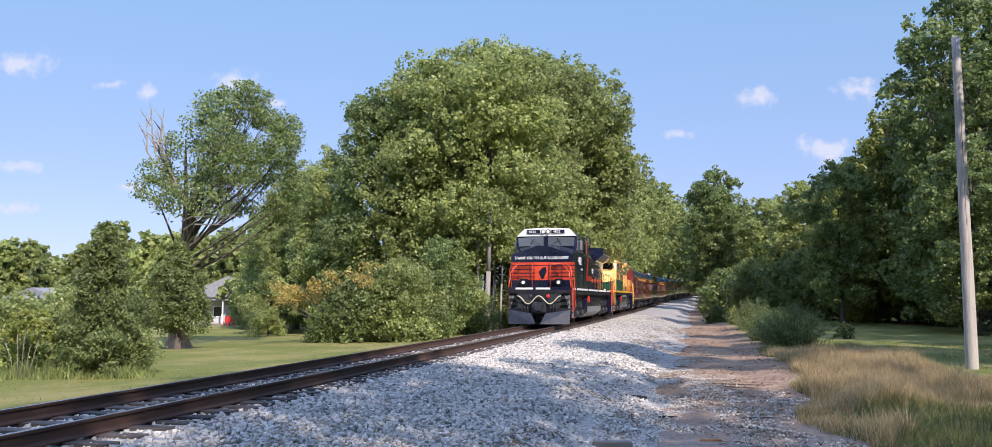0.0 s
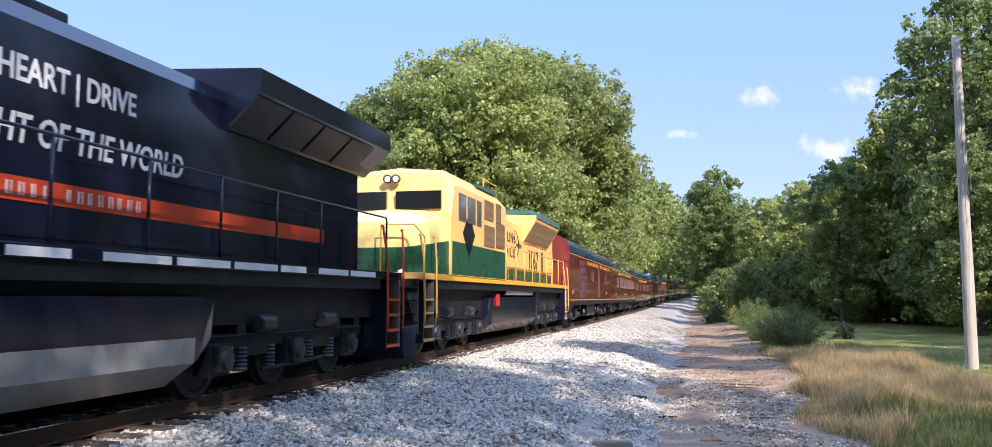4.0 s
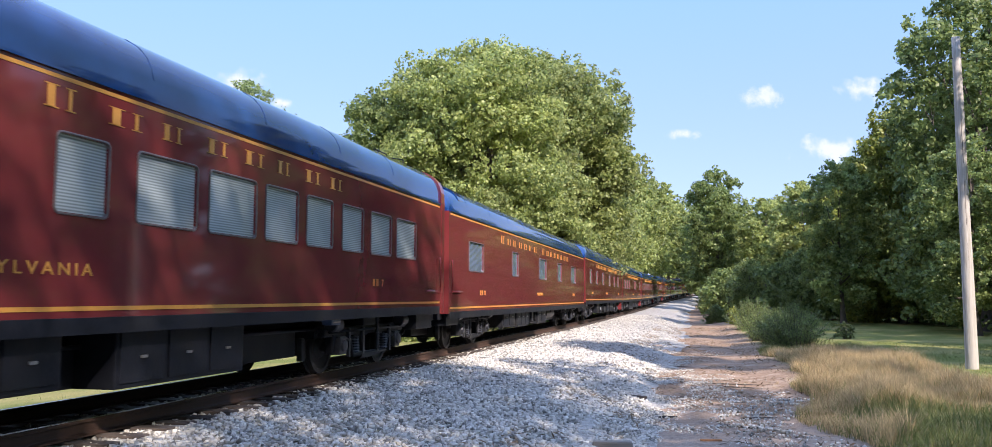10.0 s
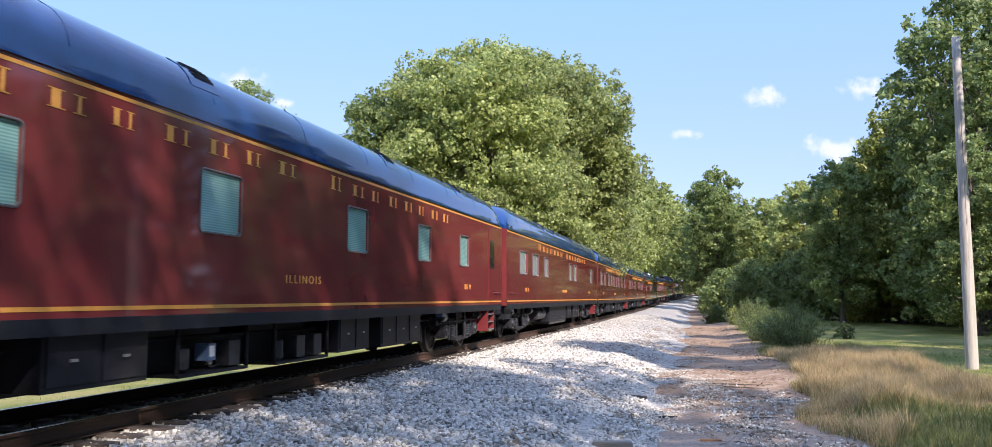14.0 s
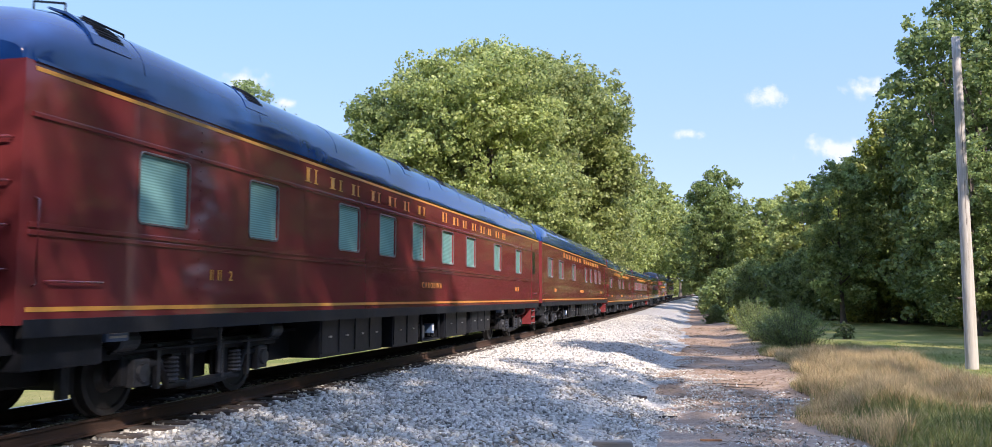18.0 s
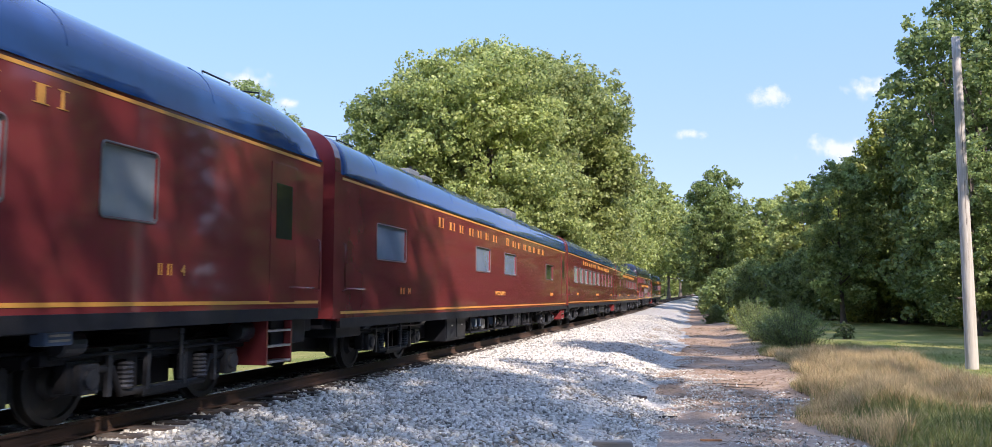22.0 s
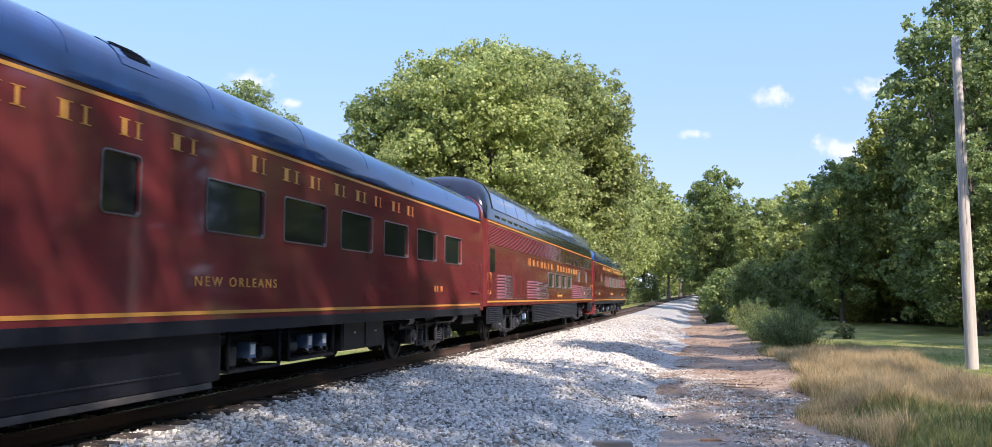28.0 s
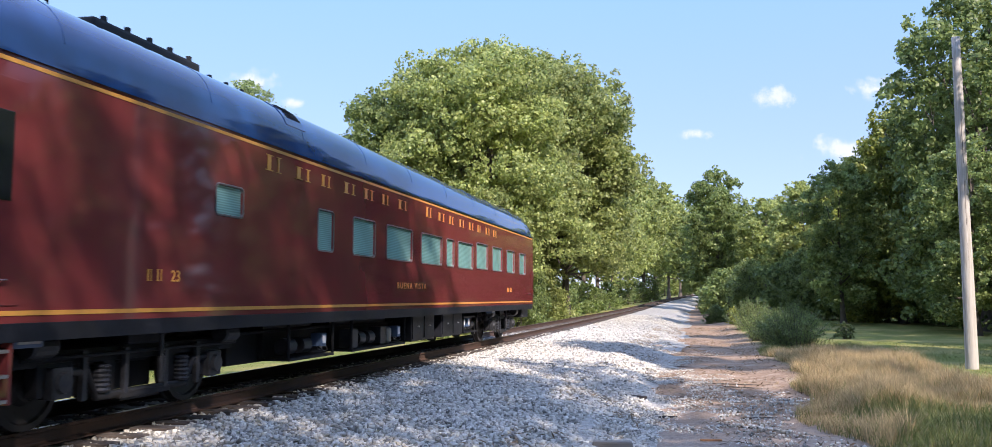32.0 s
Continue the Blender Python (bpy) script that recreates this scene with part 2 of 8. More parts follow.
def prism(bm, outline, y0, y1, smooth=False):
    """An outline of (x, z) drawn out along y; the outline runs anticlockwise seen from -y."""
    a = [bm.verts.new((x, y0, z)) for x, z in outline]
    b = [bm.verts.new((x, y1, z)) for x, z in outline]
    n = len(outline)
    for i in range(n):
        bm.faces.new((a[i], b[i], b[(i + 1) % n], a[(i + 1) % n])).smooth = smooth
    bm.faces.new(a)
    bm.faces.new(b[::-1])
    return bm


# ---- the line and the land ----
BEND, BEND_END = 2.6e-4, 60.0


BACK, BACK_FROM, BACK_LONG = 2.6e-4, 62.0, 300.0        # the long swing back to the right
CLIMB, CLIMB_FROM, CLIMB_LONG = 1.8e-4, 70.0, 60.0      # the line begins to climb


def ease(q, long):
    """Distance gained and slope of a bend of unit strength that lasts long and then runs straight on."""
    q = max(q, 0.0)
    c = min(q, long)
    return 0.5 * c * c + long * (q - c), c


def line_x(y):
    """How far the line has swung aside by y: a slight curve to the left, straight on, then back."""
    return BACK * ease(y - BACK_FROM, BACK_LONG)[0] - BEND * ease(y - 2.0, BEND_END)[0]


def line_slope(y):
    return BACK * ease(y - BACK_FROM, BACK_LONG)[1] - BEND * ease(y - 2.0, BEND_END)[1]


def line_z(y):
    """How far the rails have climbed by y."""
    return CLIMB * ease(y - CLIMB_FROM, CLIMB_LONG)[0]


def line_climb(y):
    return CLIMB * ease(y - CLIMB_FROM, CLIMB_LONG)[1]


def smooth(a, b, v):
    t = min(max((v - a) / (b - a), 0.0), 1.0)
    return t * t * (3 - 2 * t)


def ground_z(x, y):
    u = x - line_x(y)
    if u > 0:
        z = -0.80 + 0.05 * smooth(6.4, 7.6, u) + 0.17 * smooth(8.4, 10.2, u) - 0.10 * smooth(14, 40, u)
        z += 0.22 * smooth(60, 78, y) * smooth(9, 13, u)
    else:
        z = -0.78 - 0.25 * smooth(4, 10, -u) - 0.55 * smooth(9, 30, -u) - 1.2 * smooth(30, 90, -u)
    far = smooth(150, 400, math.hypot(x, y))
    z += 0.10 * noise.noise((x * 0.13, y * 0.13, 0.3)) * smooth(2.5, 6, abs(u)) + 0.03 * noise.noise((x * 0.8, y * 0.8, 4.1)) * smooth(4, 6, abs(u))
    return z * (1 - far) + far * -1.2 + line_z(y) * (1 - smooth(14, 60, abs(u)))


def axis(stops):
    out = []
    for a, b, n in stops:
        out += list(np.linspace(a, b, n, endpoint=False))
    return out + [stops[-1][1]]


gx = axis([(-3000, -400, 6), (-400, -100, 12), (-100, -30, 24), (-30, -4, 40), (-4, 4, 14), (4, 16, 70), (16, 40, 40), (40, 120, 24), (120, 400, 10), (400, 3000, 6)])
gy = axis([(-3000, -300, 6), (-300, -40, 14), (-40, 6, 24), (6, 36, 110), (36, 90, 80), (90, 200, 50), (200, 500, 26), (500, 3000, 8)])
gv = [(x, y, ground_z(x, y)) for y in gy for x in gx]
nx = len(gx)
gf = [(j * nx + i, j * nx + i + 1, (j + 1) * nx + i + 1, (j + 1) * nx + i) for j in range(len(gy) - 1) for i in range(nx - 1)]


def ground_material():
    """Mown lawn with a worn dirt lane and a dry verge beside the line."""
    m = bpy.data.materials.new("lawn_lane_and_verge")
    m.use_nodes = True
    n = m.node_tree.nodes
    p = n["Principled BSDF"]
    tc = n.new("ShaderNodeTexCoord")
    sep = n.new("ShaderNodeSeparateXYZ")
    link(m, tc.outputs["Object"], sep.inputs[0])

    def math_node(op, a, b=None, c=None):
        k = n.new("ShaderNodeMath")
        k.operation = op
        for i, v in enumerate((a, b, c)):
            if v is None:
                continue
            if isinstance(v, (int, float)):
                k.inputs[i].default_value = v
            else:
                link(m, v, k.inputs[i])
        return k.outputs[0]

    def noisy(scale, detail=4.0, rough=0.6):
        k = n.new("ShaderNodeTexNoise")
        k.inputs["Scale"].default_value, k.inputs["Detail"].default_value, k.inputs["Roughness"].default_value = scale, detail, rough
        link(m, tc.outputs["Object"], k.inputs["Vector"])
        return k.outputs[0]

    def ramp(v, stops):
        k = n.new("ShaderNodeValToRGB")
        e = k.color_ramp.elements
        while len(e) < len(stops):
            e.new(0.5)
        for q, (pos, c) in zip(e, stops):
            q.position, q.color = pos, (*c, 1)
        link(m, v, k.inputs[0])
        return k.outputs[0]

    def mix(f, a, b):
        k = n.new("ShaderNodeMix")
        k.data_type = "RGBA"
        link(m, f, k.inputs[0])
        link(m, a, k.inputs[6])
        link(m, b, k.inputs[7])
        return k.outputs[2]

    def step(v, a, b):
        k = n.new("ShaderNodeMapRange")
        k.interpolation_type = "SMOOTHSTEP"
        k.inputs["From Min"].default_value, k.inputs["From Max"].default_value = a, b
        link(m, v, k.inputs[0])
        return k.outputs[0]

    big, mid, fine = noisy(0.22), noisy(1.3, 6, 0.7), noisy(14.0, 6, 0.7)
    lawn = mix(step(big, 0.42, 0.62), ramp(fine, [(0.3, (0.10, 0.125, 0.028)), (0.7, (0.22, 0.225, 0.062))]), ramp(fine, [(0.3, (0.19, 0.175, 0.055)), (0.7, (0.33, 0.28, 0.11))]))
    dirt = mix(step(mid, 0.48, 0.66), ramp(fine, [(0.25, (0.17, 0.105, 0.064)), (0.75, (0.40, 0.275, 0.180))]), ramp(fine, [(0.25, (0.30, 0.215, 0.150)), (0.75, (0.50, 0.39, 0.295))]))
    straw = mix(step(mid, 0.4, 0.65), ramp(fine, [(0.3, (0.14, 0.105, 0.045)), (0.7, (0.30, 0.235, 0.11))]), ramp(fine, [(0.3, (0.10, 0.105, 0.03)), (0.7, (0.20, 0.18, 0.06))]))
    # distance from the line, following its bend
    yy = math_node("MAXIMUM", math_node("SUBTRACT", sep.outputs[1], 2.0), 0.0)
    yc = math_node("MINIMUM", yy, BEND_END)
    u = math_node("ADD", sep.outputs[0], math_node("MULTIPLY", math_node("MULTIPLY", yc, yc), 0.5 * BEND))
    u = math_node("ADD", u, math_node("MULTIPLY", math_node("SUBTRACT", yy, yc), BEND * BEND_END))
    w = math_node("ADD", u, math_node("MULTIPLY", math_node("SUBTRACT", mid, 0.5), 1.6))
    lane = math_node("MULTIPLY", step(w, 2.0, 3.0), math_node("SUBTRACT", 1.0, step(w, 9.4, 10.4)))
    verge = math_node("MULTIPLY", step(w, 8.4, 9.4), math_node("SUBTRACT", 1.0, step(w, 11.5, 14.0)))
    near = math_node("SUBTRACT", 1.0, step(sep.outputs[1], 30.0, 46.0))
    col = mix(math_node("MULTIPLY", verge, near), lawn, straw)
    grit = ramp(fine, [(0.3, (0.24, 0.22, 0.195)), (0.7, (0.50, 0.47, 0.42))])
    close = math_node("MULTIPLY", math_node("SUBTRACT", 1.0, step(math_node("ADD", sep.outputs[1], math_node("MULTIPLY", mid, 8.0)), 13.0, 22.0)), 0.6)
    col = mix(lane, col, mix(close, dirt, grit))
    link(m, col, p.inputs["Base Color"])
    p.inputs["Roughness"].default_value = 0.95
    p.inputs["Specular IOR Level"].default_value = 0.15
    bp = n.new("ShaderNodeBump")
    bp.inputs["Strength"].default_value, bp.inputs["Distance"].default_value = 0.7, 0.05
    link(m, fine, bp.inputs["Height"])
    link(m, bp.outputs[0], p.inputs["Normal"])
    return m


ground = tagged(new("ground", mesh_from("ground", gv, gf, ground_material(), smooth=True)), "mown grass lawn with a worn dirt lane and dry verge", "ground", kind="structure")


# The stone bed of the line.
BED = [(-4.2, -0.95), (-3.4, -0.72), (-1.85, -0.26), (-1.45, -0.235), (-0.5, -0.235), (0.5, -0.235), (1.45, -0.235), (1.85, -0.255), (2.5, -0.30), (3.4, -0.365), (4.3, -0.425), (4.9, -0.47), (5.4, -0.545), (5.9, -0.665), (6.4, -0.765), (6.9, -0.80)]


def bed_z(u):
    return float(np.interp(u, [a for a, b in BED], [b for a, b in BED]))


def spill(u, y):
    """Heaps left where stone was tipped along the shoulder."""
    a = smooth(2.2, 4.2, abs(u)) * (1 - smooth(5.6, 6.5, abs(u)))
    return a * (0.10 * noise.noise((u * 0.35, y * 0.11, 5.5)) + 0.30 * noise.noise((u * 0.30, y * 0.42 + u * 0.45, 1.5)) * smooth(20, 30, y)) + (0.10 * noise.noise((u * 0.8, y * 0.35, 3.7)) + 0.07 * noise.noise((u * 1.5, y * 1.1, 7.7))) * smooth(4.4, 5.6, u)


def edge_out(u, y):
    """The ragged outer edge of the stone."""
    return smooth(4.8, 6.8, u) * (0.55 * noise.noise((y * 0.16, 2.2, 0.0)) + 0.25 * noise.noise((y * 0.9, 6.1, 0.0)))


def bed():
    ysr = axis([(-380, -60, 30), (-60, 5, 20), (5, 40, 90), (40, 110, 80), (110, 450, 70)])
    us = sorted({a for a, b in BED} | set(np.linspace(1.9, 6.8, 34)))
    v = []
    for y in ysr:
        for u in us:
            lump = 0.035 * noise.noise((u * 0.9, y * 0.5, 9.0)) + 0.02 * noise.noise((u * 3.0, y * 3.0, 2.0))
            v.append((u + edge_out(u, y) + line_x(y), y, line_z(y) + bed_z(u) + (lump + spill(u, y) if abs(u) > 1.4 else 0.25 * lump)))
    k = len(us)
    f = [(j * k + i, j * k + i + 1, (j + 1) * k + i + 1, (j + 1) * k + i) for j in range(len(ysr) - 1) for i in range(k - 1)]
    return mesh_from("ballast_bed", v, f, M_BED, smooth=True)


def gravel_material():
    m = surf("packed_grey_gravel", (0.50, 0.465, 0.40), (0.36, 0.335, 0.29), 3.0, 0.9)
    n = m.node_tree.nodes
    tc = n["Texture Coordinate"]
    vo = n.new("ShaderNodeTexVoronoi")
    vo.inputs["Scale"].default_value = 19.0
    link(m, tc.outputs["Object"], vo.inputs["Vector"])
    bp = n.new("ShaderNodeBump")
    bp.inputs["Strength"].default_value, bp.inputs["Distance"].default_value = 1.0, 0.05
    bp.invert = True
    link(m, vo.outputs["Distance"], bp.inputs["Height"])
    link(m, bp.outputs[0], n["Principled BSDF"].inputs["Normal"])
    old = n["Principled BSDF"].inputs["Base Color"].links[0].from_socket
    mx = n.new("ShaderNodeMix")
    mx.data_type, mx.blend_type = "RGBA", "MULTIPLY"
    mx.inputs[0].default_value = 0.75
    bw = n.new("ShaderNodeMapRange")
    bw.inputs["To Min"].default_value, bw.inputs["To Max"].default_value = 0.5, 1.2
    link(m, vo.outputs["Color"], bw.inputs[0])
    link(m, old, mx.inputs[6])
    link(m, bw.outputs[0], mx.inputs[7])
    link(m, mx.outputs[2], n["Principled BSDF"].inputs["Base Color"])
    return m


M_BED = gravel_material()
ballast_bed = tagged(new("ballast_bed", bed()), "sloping bed of pale grey crushed stone under the rails", "ballast", kind="structure")


def stones():
    """Loose crushed stone, joined: denser where one stands close."""
    rng = np.random.default_rng(4)
    zones = [(6, 16, 330, 1.4, 6.6), (16, 27, 230, 1.3, 6.2), (27, 45, 85, 1.2, 6.0), (45, 80, 26, 1.2, 6.0), (6, 40, 120, -1.4, 1.4)]
    pts = []
    for y0, y1, dens, u0, u1 in zones:
        k = int((y1 - y0) * (u1 - u0) * dens)
        pts.append(np.stack([rng.uniform(u0, u1, k), rng.uniform(y0, y1, k), rng.uniform(0.024, 0.050, k)], 1))
    # thin spill over the lane
    k = 6500
    pts.append(np.stack([rng.uniform(5.8, 9.3, k), 7 + 13 * rng.random(k) ** 1.5, rng.uniform(0.014, 0.034, k)], 1))
    k = 8000
    pts.append(np.stack([6.2 + np.abs(rng.normal(0, 0.9, k)), rng.uniform(7, 34, k), rng.uniform(0.010, 0.026, k)], 1))
    c = np.concatenate(pts)
    c[:, 0] += np.array([edge_out(u, y) + (0.5 * noise.noise((y * 1.7, u, 3.3)) if u > 5.6 else 0.0) for u, y in c[:, :2]])
    # skip stones inside rails
    c = c[np.abs(np.abs(c[:, 0]) - 0.755) > 0.12]
    n = len(c)
    base = np.array([(x, y, z) for x in (-0.62, 0.62) for y in (-0.62, 0.62) for z in (-0.5, 0.5)], float)
    tri = np.array([(0, 1, 3), (0, 3, 2), (4, 6, 7), (4, 7, 5), (0, 4, 5), (0, 5, 1), (2, 3, 7), (2, 7, 6), (1, 5, 7), (1, 7, 3), (0, 2, 6), (0, 6, 4)])
    v = base[None] * rng.uniform(0.55, 1.3, (n, 8, 1)) + rng.normal(0, 0.13, (n, 8, 3))
    v *= rng.uniform(0.7, 1.2, (n, 1, 3))
    a, b = rng.uniform(0, 6.283, n), rng.uniform(-0.7, 0.7, n)
    ca, sa, cb, sb = np.cos(a), np.sin(a), np.cos(b), np.sin(b)
    x, y, z = v[..., 0].copy(), v[..., 1].copy(), v[..., 2].copy()
    x, z = x * cb[:, None] - z * sb[:, None], x * sb[:, None] + z * cb[:, None]
    x, y = x * ca[:, None] - y * sa[:, None], x * sa[:, None] + y * ca[:, None]
    s = c[:, 2:3]
    z0 = np.array([max(bed_z(q[0]), ground_z(q[0] + line_x(q[1]), q[1]) if q[0] > 5.5 else -9) for q in c])
    for i in range(n):
        u, yy = c[i, 0], c[i, 1]
        if abs(u) > 1.4:
            z0[i] += spill(u, yy) + 0.035 * noise.noise((u * 0.9, yy * 0.5, 9.0))
    lx = np.array([line_x(q) for q in c[:, 1]])
    z0 += np.array([line_z(q) if u < 5.5 else 0.0 for u, q in c[:, :2]])
    out = np.stack([x * s + (c[:, 0] + lx)[:, None], y * s + c[:, 1:2], z * s + z0[:, None] + 0.3 * s], 2).reshape(-1, 3)
    f = (tri[None] + (np.arange(n) * 8)[:, None, None]).reshape(-1, 3)
    return fast_mesh("ballast_stones", out, f, M_STONES)


def stone_material():
    m = surf("loose_granite_stones", (0.50, 0.49, 0.475), (0.42, 0.41, 0.40), 20, 0.88)
    n = m.node_tree.nodes
    ge = n.new("ShaderNodeNewGeometry")
    rp = n.new("ShaderNodeValToRGB")
    e = rp.color_ramp.elements
    e[0].color, e[1].color = (0.14, 0.13, 0.112, 1), (0.76, 0.71, 0.61, 1)
    e.new(0.35).color = (0.47, 0.44, 0.38, 1)
    e.new(0.93).color = (0.61, 0.57, 0.49, 1)
    link(m, ge.outputs["Random Per Island"], rp.inputs[0])
    link(m, rp.outputs[0], n["Principled BSDF"].inputs["Base Color"])
    return m


M_STONES = stone_material()
ballast_stones = tagged(new("ballast_stones", stones()), "loose pale grey crushed granite stones", "ballast", kind="stuff")


# Rails and ties.
RAILSEC = [(-0.075, -0.185), (0.075, -0.185), (0.075, -0.170), (0.02, -0.155), (0.011, -0.14), (0.011, -0.045), (0.036, -0.035), (0.037, -0.006), (0.030, 0.0), (-0.030, 0.0), (-0.037, -0.006), (-0.036, -0.035), (-0.011, -0.045), (-0.011, -0.14), (-0.02, -0.155), (-0.075, -0.170)]
track = tagged(new("track"), "single railway track of rusty rails on weathered timber ties", "railway track", kind="structure")


def rail(u):
    ysr = axis([(-380, 0, 20), (0, 450, 90)])
    k = len(RAILSEC)
    v = [(a + u + line_x(y), y, b + line_z(y)) for y in ysr for a, b in RAILSEC]
    f, ix = [], []
    for j in range(len(ysr) - 1):
        for i in range(k):
            f.append((j * k + i, j * k + (i + 1) % k, (j + 1) * k + (i + 1) % k, (j + 1) * k + i))
            ix.append(1 if i == 8 else 0)
    return part("rail", mesh_from("rail", v, f, [M_RAIL, M_RAILTOP], ix), None, track)


rail(0.755)
rail(-0.755)


def tie_bm():
    return boxes((-1.3, 1.3, -0.115, 0.115, -0.36, -0.187), bev=0.012)


TIE = bpy.data.meshes.new("tie")
_bm = tie_bm()
_bm.to_mesh(TIE)
_bm.free()
TIE.materials.append(M_TIE)
for i in range(170):
    y = 3.0 + i * 0.5
    t = part("tie", TIE, None, track)
    t.matrix_basis = pose(line_x(y) + random.uniform(-0.05, 0.05), y + random.uniform(-0.03, 0.03), line_z(y) + random.uniform(-0.012, 0.006), random.uniform(-1, 1), 0, random.uniform(-1.5, 1.5))
bm = bmesh.new()
for i in range(640):
    y = 88.0 + i * 0.5
    box(bm, line_x(y) - 1.3, line_x(y) + 1.3, y - 0.115, y + 0.115, line_z(y) - 0.36, line_z(y) - 0.19)
far_ties = part("tie_row", bm, M_TIE, track)
far_ties["kind"] = "stuff"
bm = bmesh.new()
for i in range(760):
    y = 2.5 - i * 0.5
    box(bm, -1.3, 1.3, y - 0.115, y + 0.115, -0.36, -0.19)
near_ties = part("tie_row", bm, M_TIE, track)
near_ties["kind"] = "stuff"


# ---- the train ----
# Where the second coach's front corner stands, second by second.
PLACE = [106.48, 95.26, 84.04, 72.82, 61.6, 50.37, 39.15, 27.9, 16.6, 5.2, -6.25, -17.71, -29.1, -40.42, -51.74, -63.14, -74.58, -85.99, -97.31, -108.57, -119.79, -131.0, -142.24, -153.52, -164.82, -176.11, -187.38, -198.61, -209.77, -220.86, -231.9, -242.94, -254.0]
WHEELS = []                         # (wheelset, its car, truck's place on the car, its place on the truck, radius)
TRAIN = []                          # (thing, place of its middle behind the second coach's front)
MESH = {}


def shared(name, make, mat):
    """One mesh for all alike pieces."""
    if name not in MESH:
        bm = make()
        me = bpy.data.meshes.new(name)
        bm.normal_update()
        bm.to_mesh(me)
        bm.free()
        me.materials.append(mat)
        MESH[name] = me
    return MESH[name]


def put(name, me, parent, x=0, y=0, z=0, label="", turn=0):
    ob = part(name, me, None, parent, label)
    ob.matrix_basis = pose(x, y, z, 0, 0, turn)
    return ob


def lathe(bm, prof, seg=24, x=0.0, y=0.0, z=0.0, axis_="x"):
    """Turns a profile of (along, radius) round an axis."""
    rings = []
    for a, r in prof:
        ring = []
        for i in range(seg):
            t = 2 * math.pi * i / seg
            c, s = r * math.cos(t), r * math.sin(t)
            ring.append(bm.verts.new({"x": (x + a, y + c, z + s), "y": (x + c, y + a, z + s), "z": (x + c, y + s, z + a)}[axis_]))
        rings.append(ring)
    for a, b in zip(rings, rings[1:]):
        for i in range(seg):
            bm.faces.new((a[i], a[(i + 1) % seg], b[(i + 1) % seg], b[i]))
    for ring in (rings[0], rings[-1]):
        try:
            bm.faces.new(ring)
        except ValueError:
            pass
    bmesh.ops.recalc_face_normals(bm, faces=bm.faces)
    return bm


def wheel_bm(r):
    bm = bmesh.new()
    for s in (1, -1):
        lathe(bm, [(s * a, q) for a, q in ((0.680, 0.09), (0.695, 0.16), (0.700, r * 0.78), (0.685, r * 0.83), (0.685, r + 0.026), (0.712, r + 0.026), (0.722, r), (0.825, r - 0.006), (0.828, r * 0.84), (0.800, r * 0.80), (0.775, 0.20), (0.845, 0.15), (0.845, 0.09))], 28)
    lathe(bm, [(-1.0, 0.08), (1.0, 0.08)], 12)
    return bm


def spring_bm(r, h):
    bm = bmesh.new()
    prof = []
    for i in range(13):
        prof.append((h * i / 12, r * (1.0 if i % 2 else 0.80)))
    return lathe(bm, prof, 12, axis_="z")


def truck_frame_bm():
    """Cast side frames, bolster, equalizer bars and brake gear of a four-wheel truck."""
    bm = bmesh.new()
    for s in (1, -1):
        x = s * 1.02
        lo, hi = min(x, x + s * 0.13), max(x, x + s * 0.13)
        box(bm, lo, hi, -1.95, 1.95, 0.66, 0.82, 0.03)
        for y in (-1.37, 1.37):
            box(bm, lo - 0.02, hi + 0.02, y - 0.24, y + 0.24, 0.36, 0.70, 0.04)
        for y in (-0.55, 0.55):
            box(bm, lo, hi, y - 0.10, y + 0.10, 0.30, 0.70, 0.03)
        pipe(bm, [(x + s * 0.16, -1.37, 0.60), (x + s * 0.16, -0.95, 0.58), (x + s * 0.16, -0.80, 0.30), (x + s * 0.16, 0.80, 0.30), (x + s * 0.16, 0.95, 0.58), (x + s * 0.16, 1.37, 0.60)], 0.05)
        box(bm, lo, hi, -0.34, 0.34, 0.20, 0.30, 0.02)
        box(bm, lo - s * 0.02, hi + 0.04, -0.30, 0.30, 0.82, 0.98, 0.03)
        rod(bm, (x + s * 0.20, -1.9, 0.75), (x + s * 0.20, 1.9, 0.75), 0.022)
        for y in (-1.95, 1.95):
            box(bm, min(s * 0.72, s * 0.80), max(s * 0.72, s * 0.80), y - 0.06, y + 0.06, 0.30, 0.66, 0.02)
            rod(bm, (s * 0.76, y, 0.60), (s * 1.05, y, 0.78), 0.03)
    box(bm, -1.05, 1.05, -0.28, 0.28, 0.62, 0.92, 0.03)
    box(bm, -0.66, 0.66, -0.85, 0.85, 0.26, 0.72, 0.03)
    box(bm, -0.62, 0.62, -1.95, -1.84, 0.34, 0.60)
    box(bm, -0.62, 0.62, 1.84, 1.95, 0.34, 0.60)
    box(bm, -1.0, 1.0, -2.02, -1.92, 0.64, 0.76)
    box(bm, -1.0, 1.0, 1.92, 2.02, 0.64, 0.76)
    return bm


def journal_bm():
    bm = boxes((-0.09, 0.09, -0.14, 0.14, -0.16, 0.16), bev=0.03)
    return lathe(bm, [(0.08, 0.115), (0.13, 0.10), (0.14, 0.03)], 14)


def cylinder_bm(r, length, axis_="y"):
    return lathe(bmesh.new(), [(0, 0.02), (0, r * 0.86), (0.03, r), (length - 0.03, r), (length, r * 0.86), (length, 0.02)], 18, axis_=axis_)


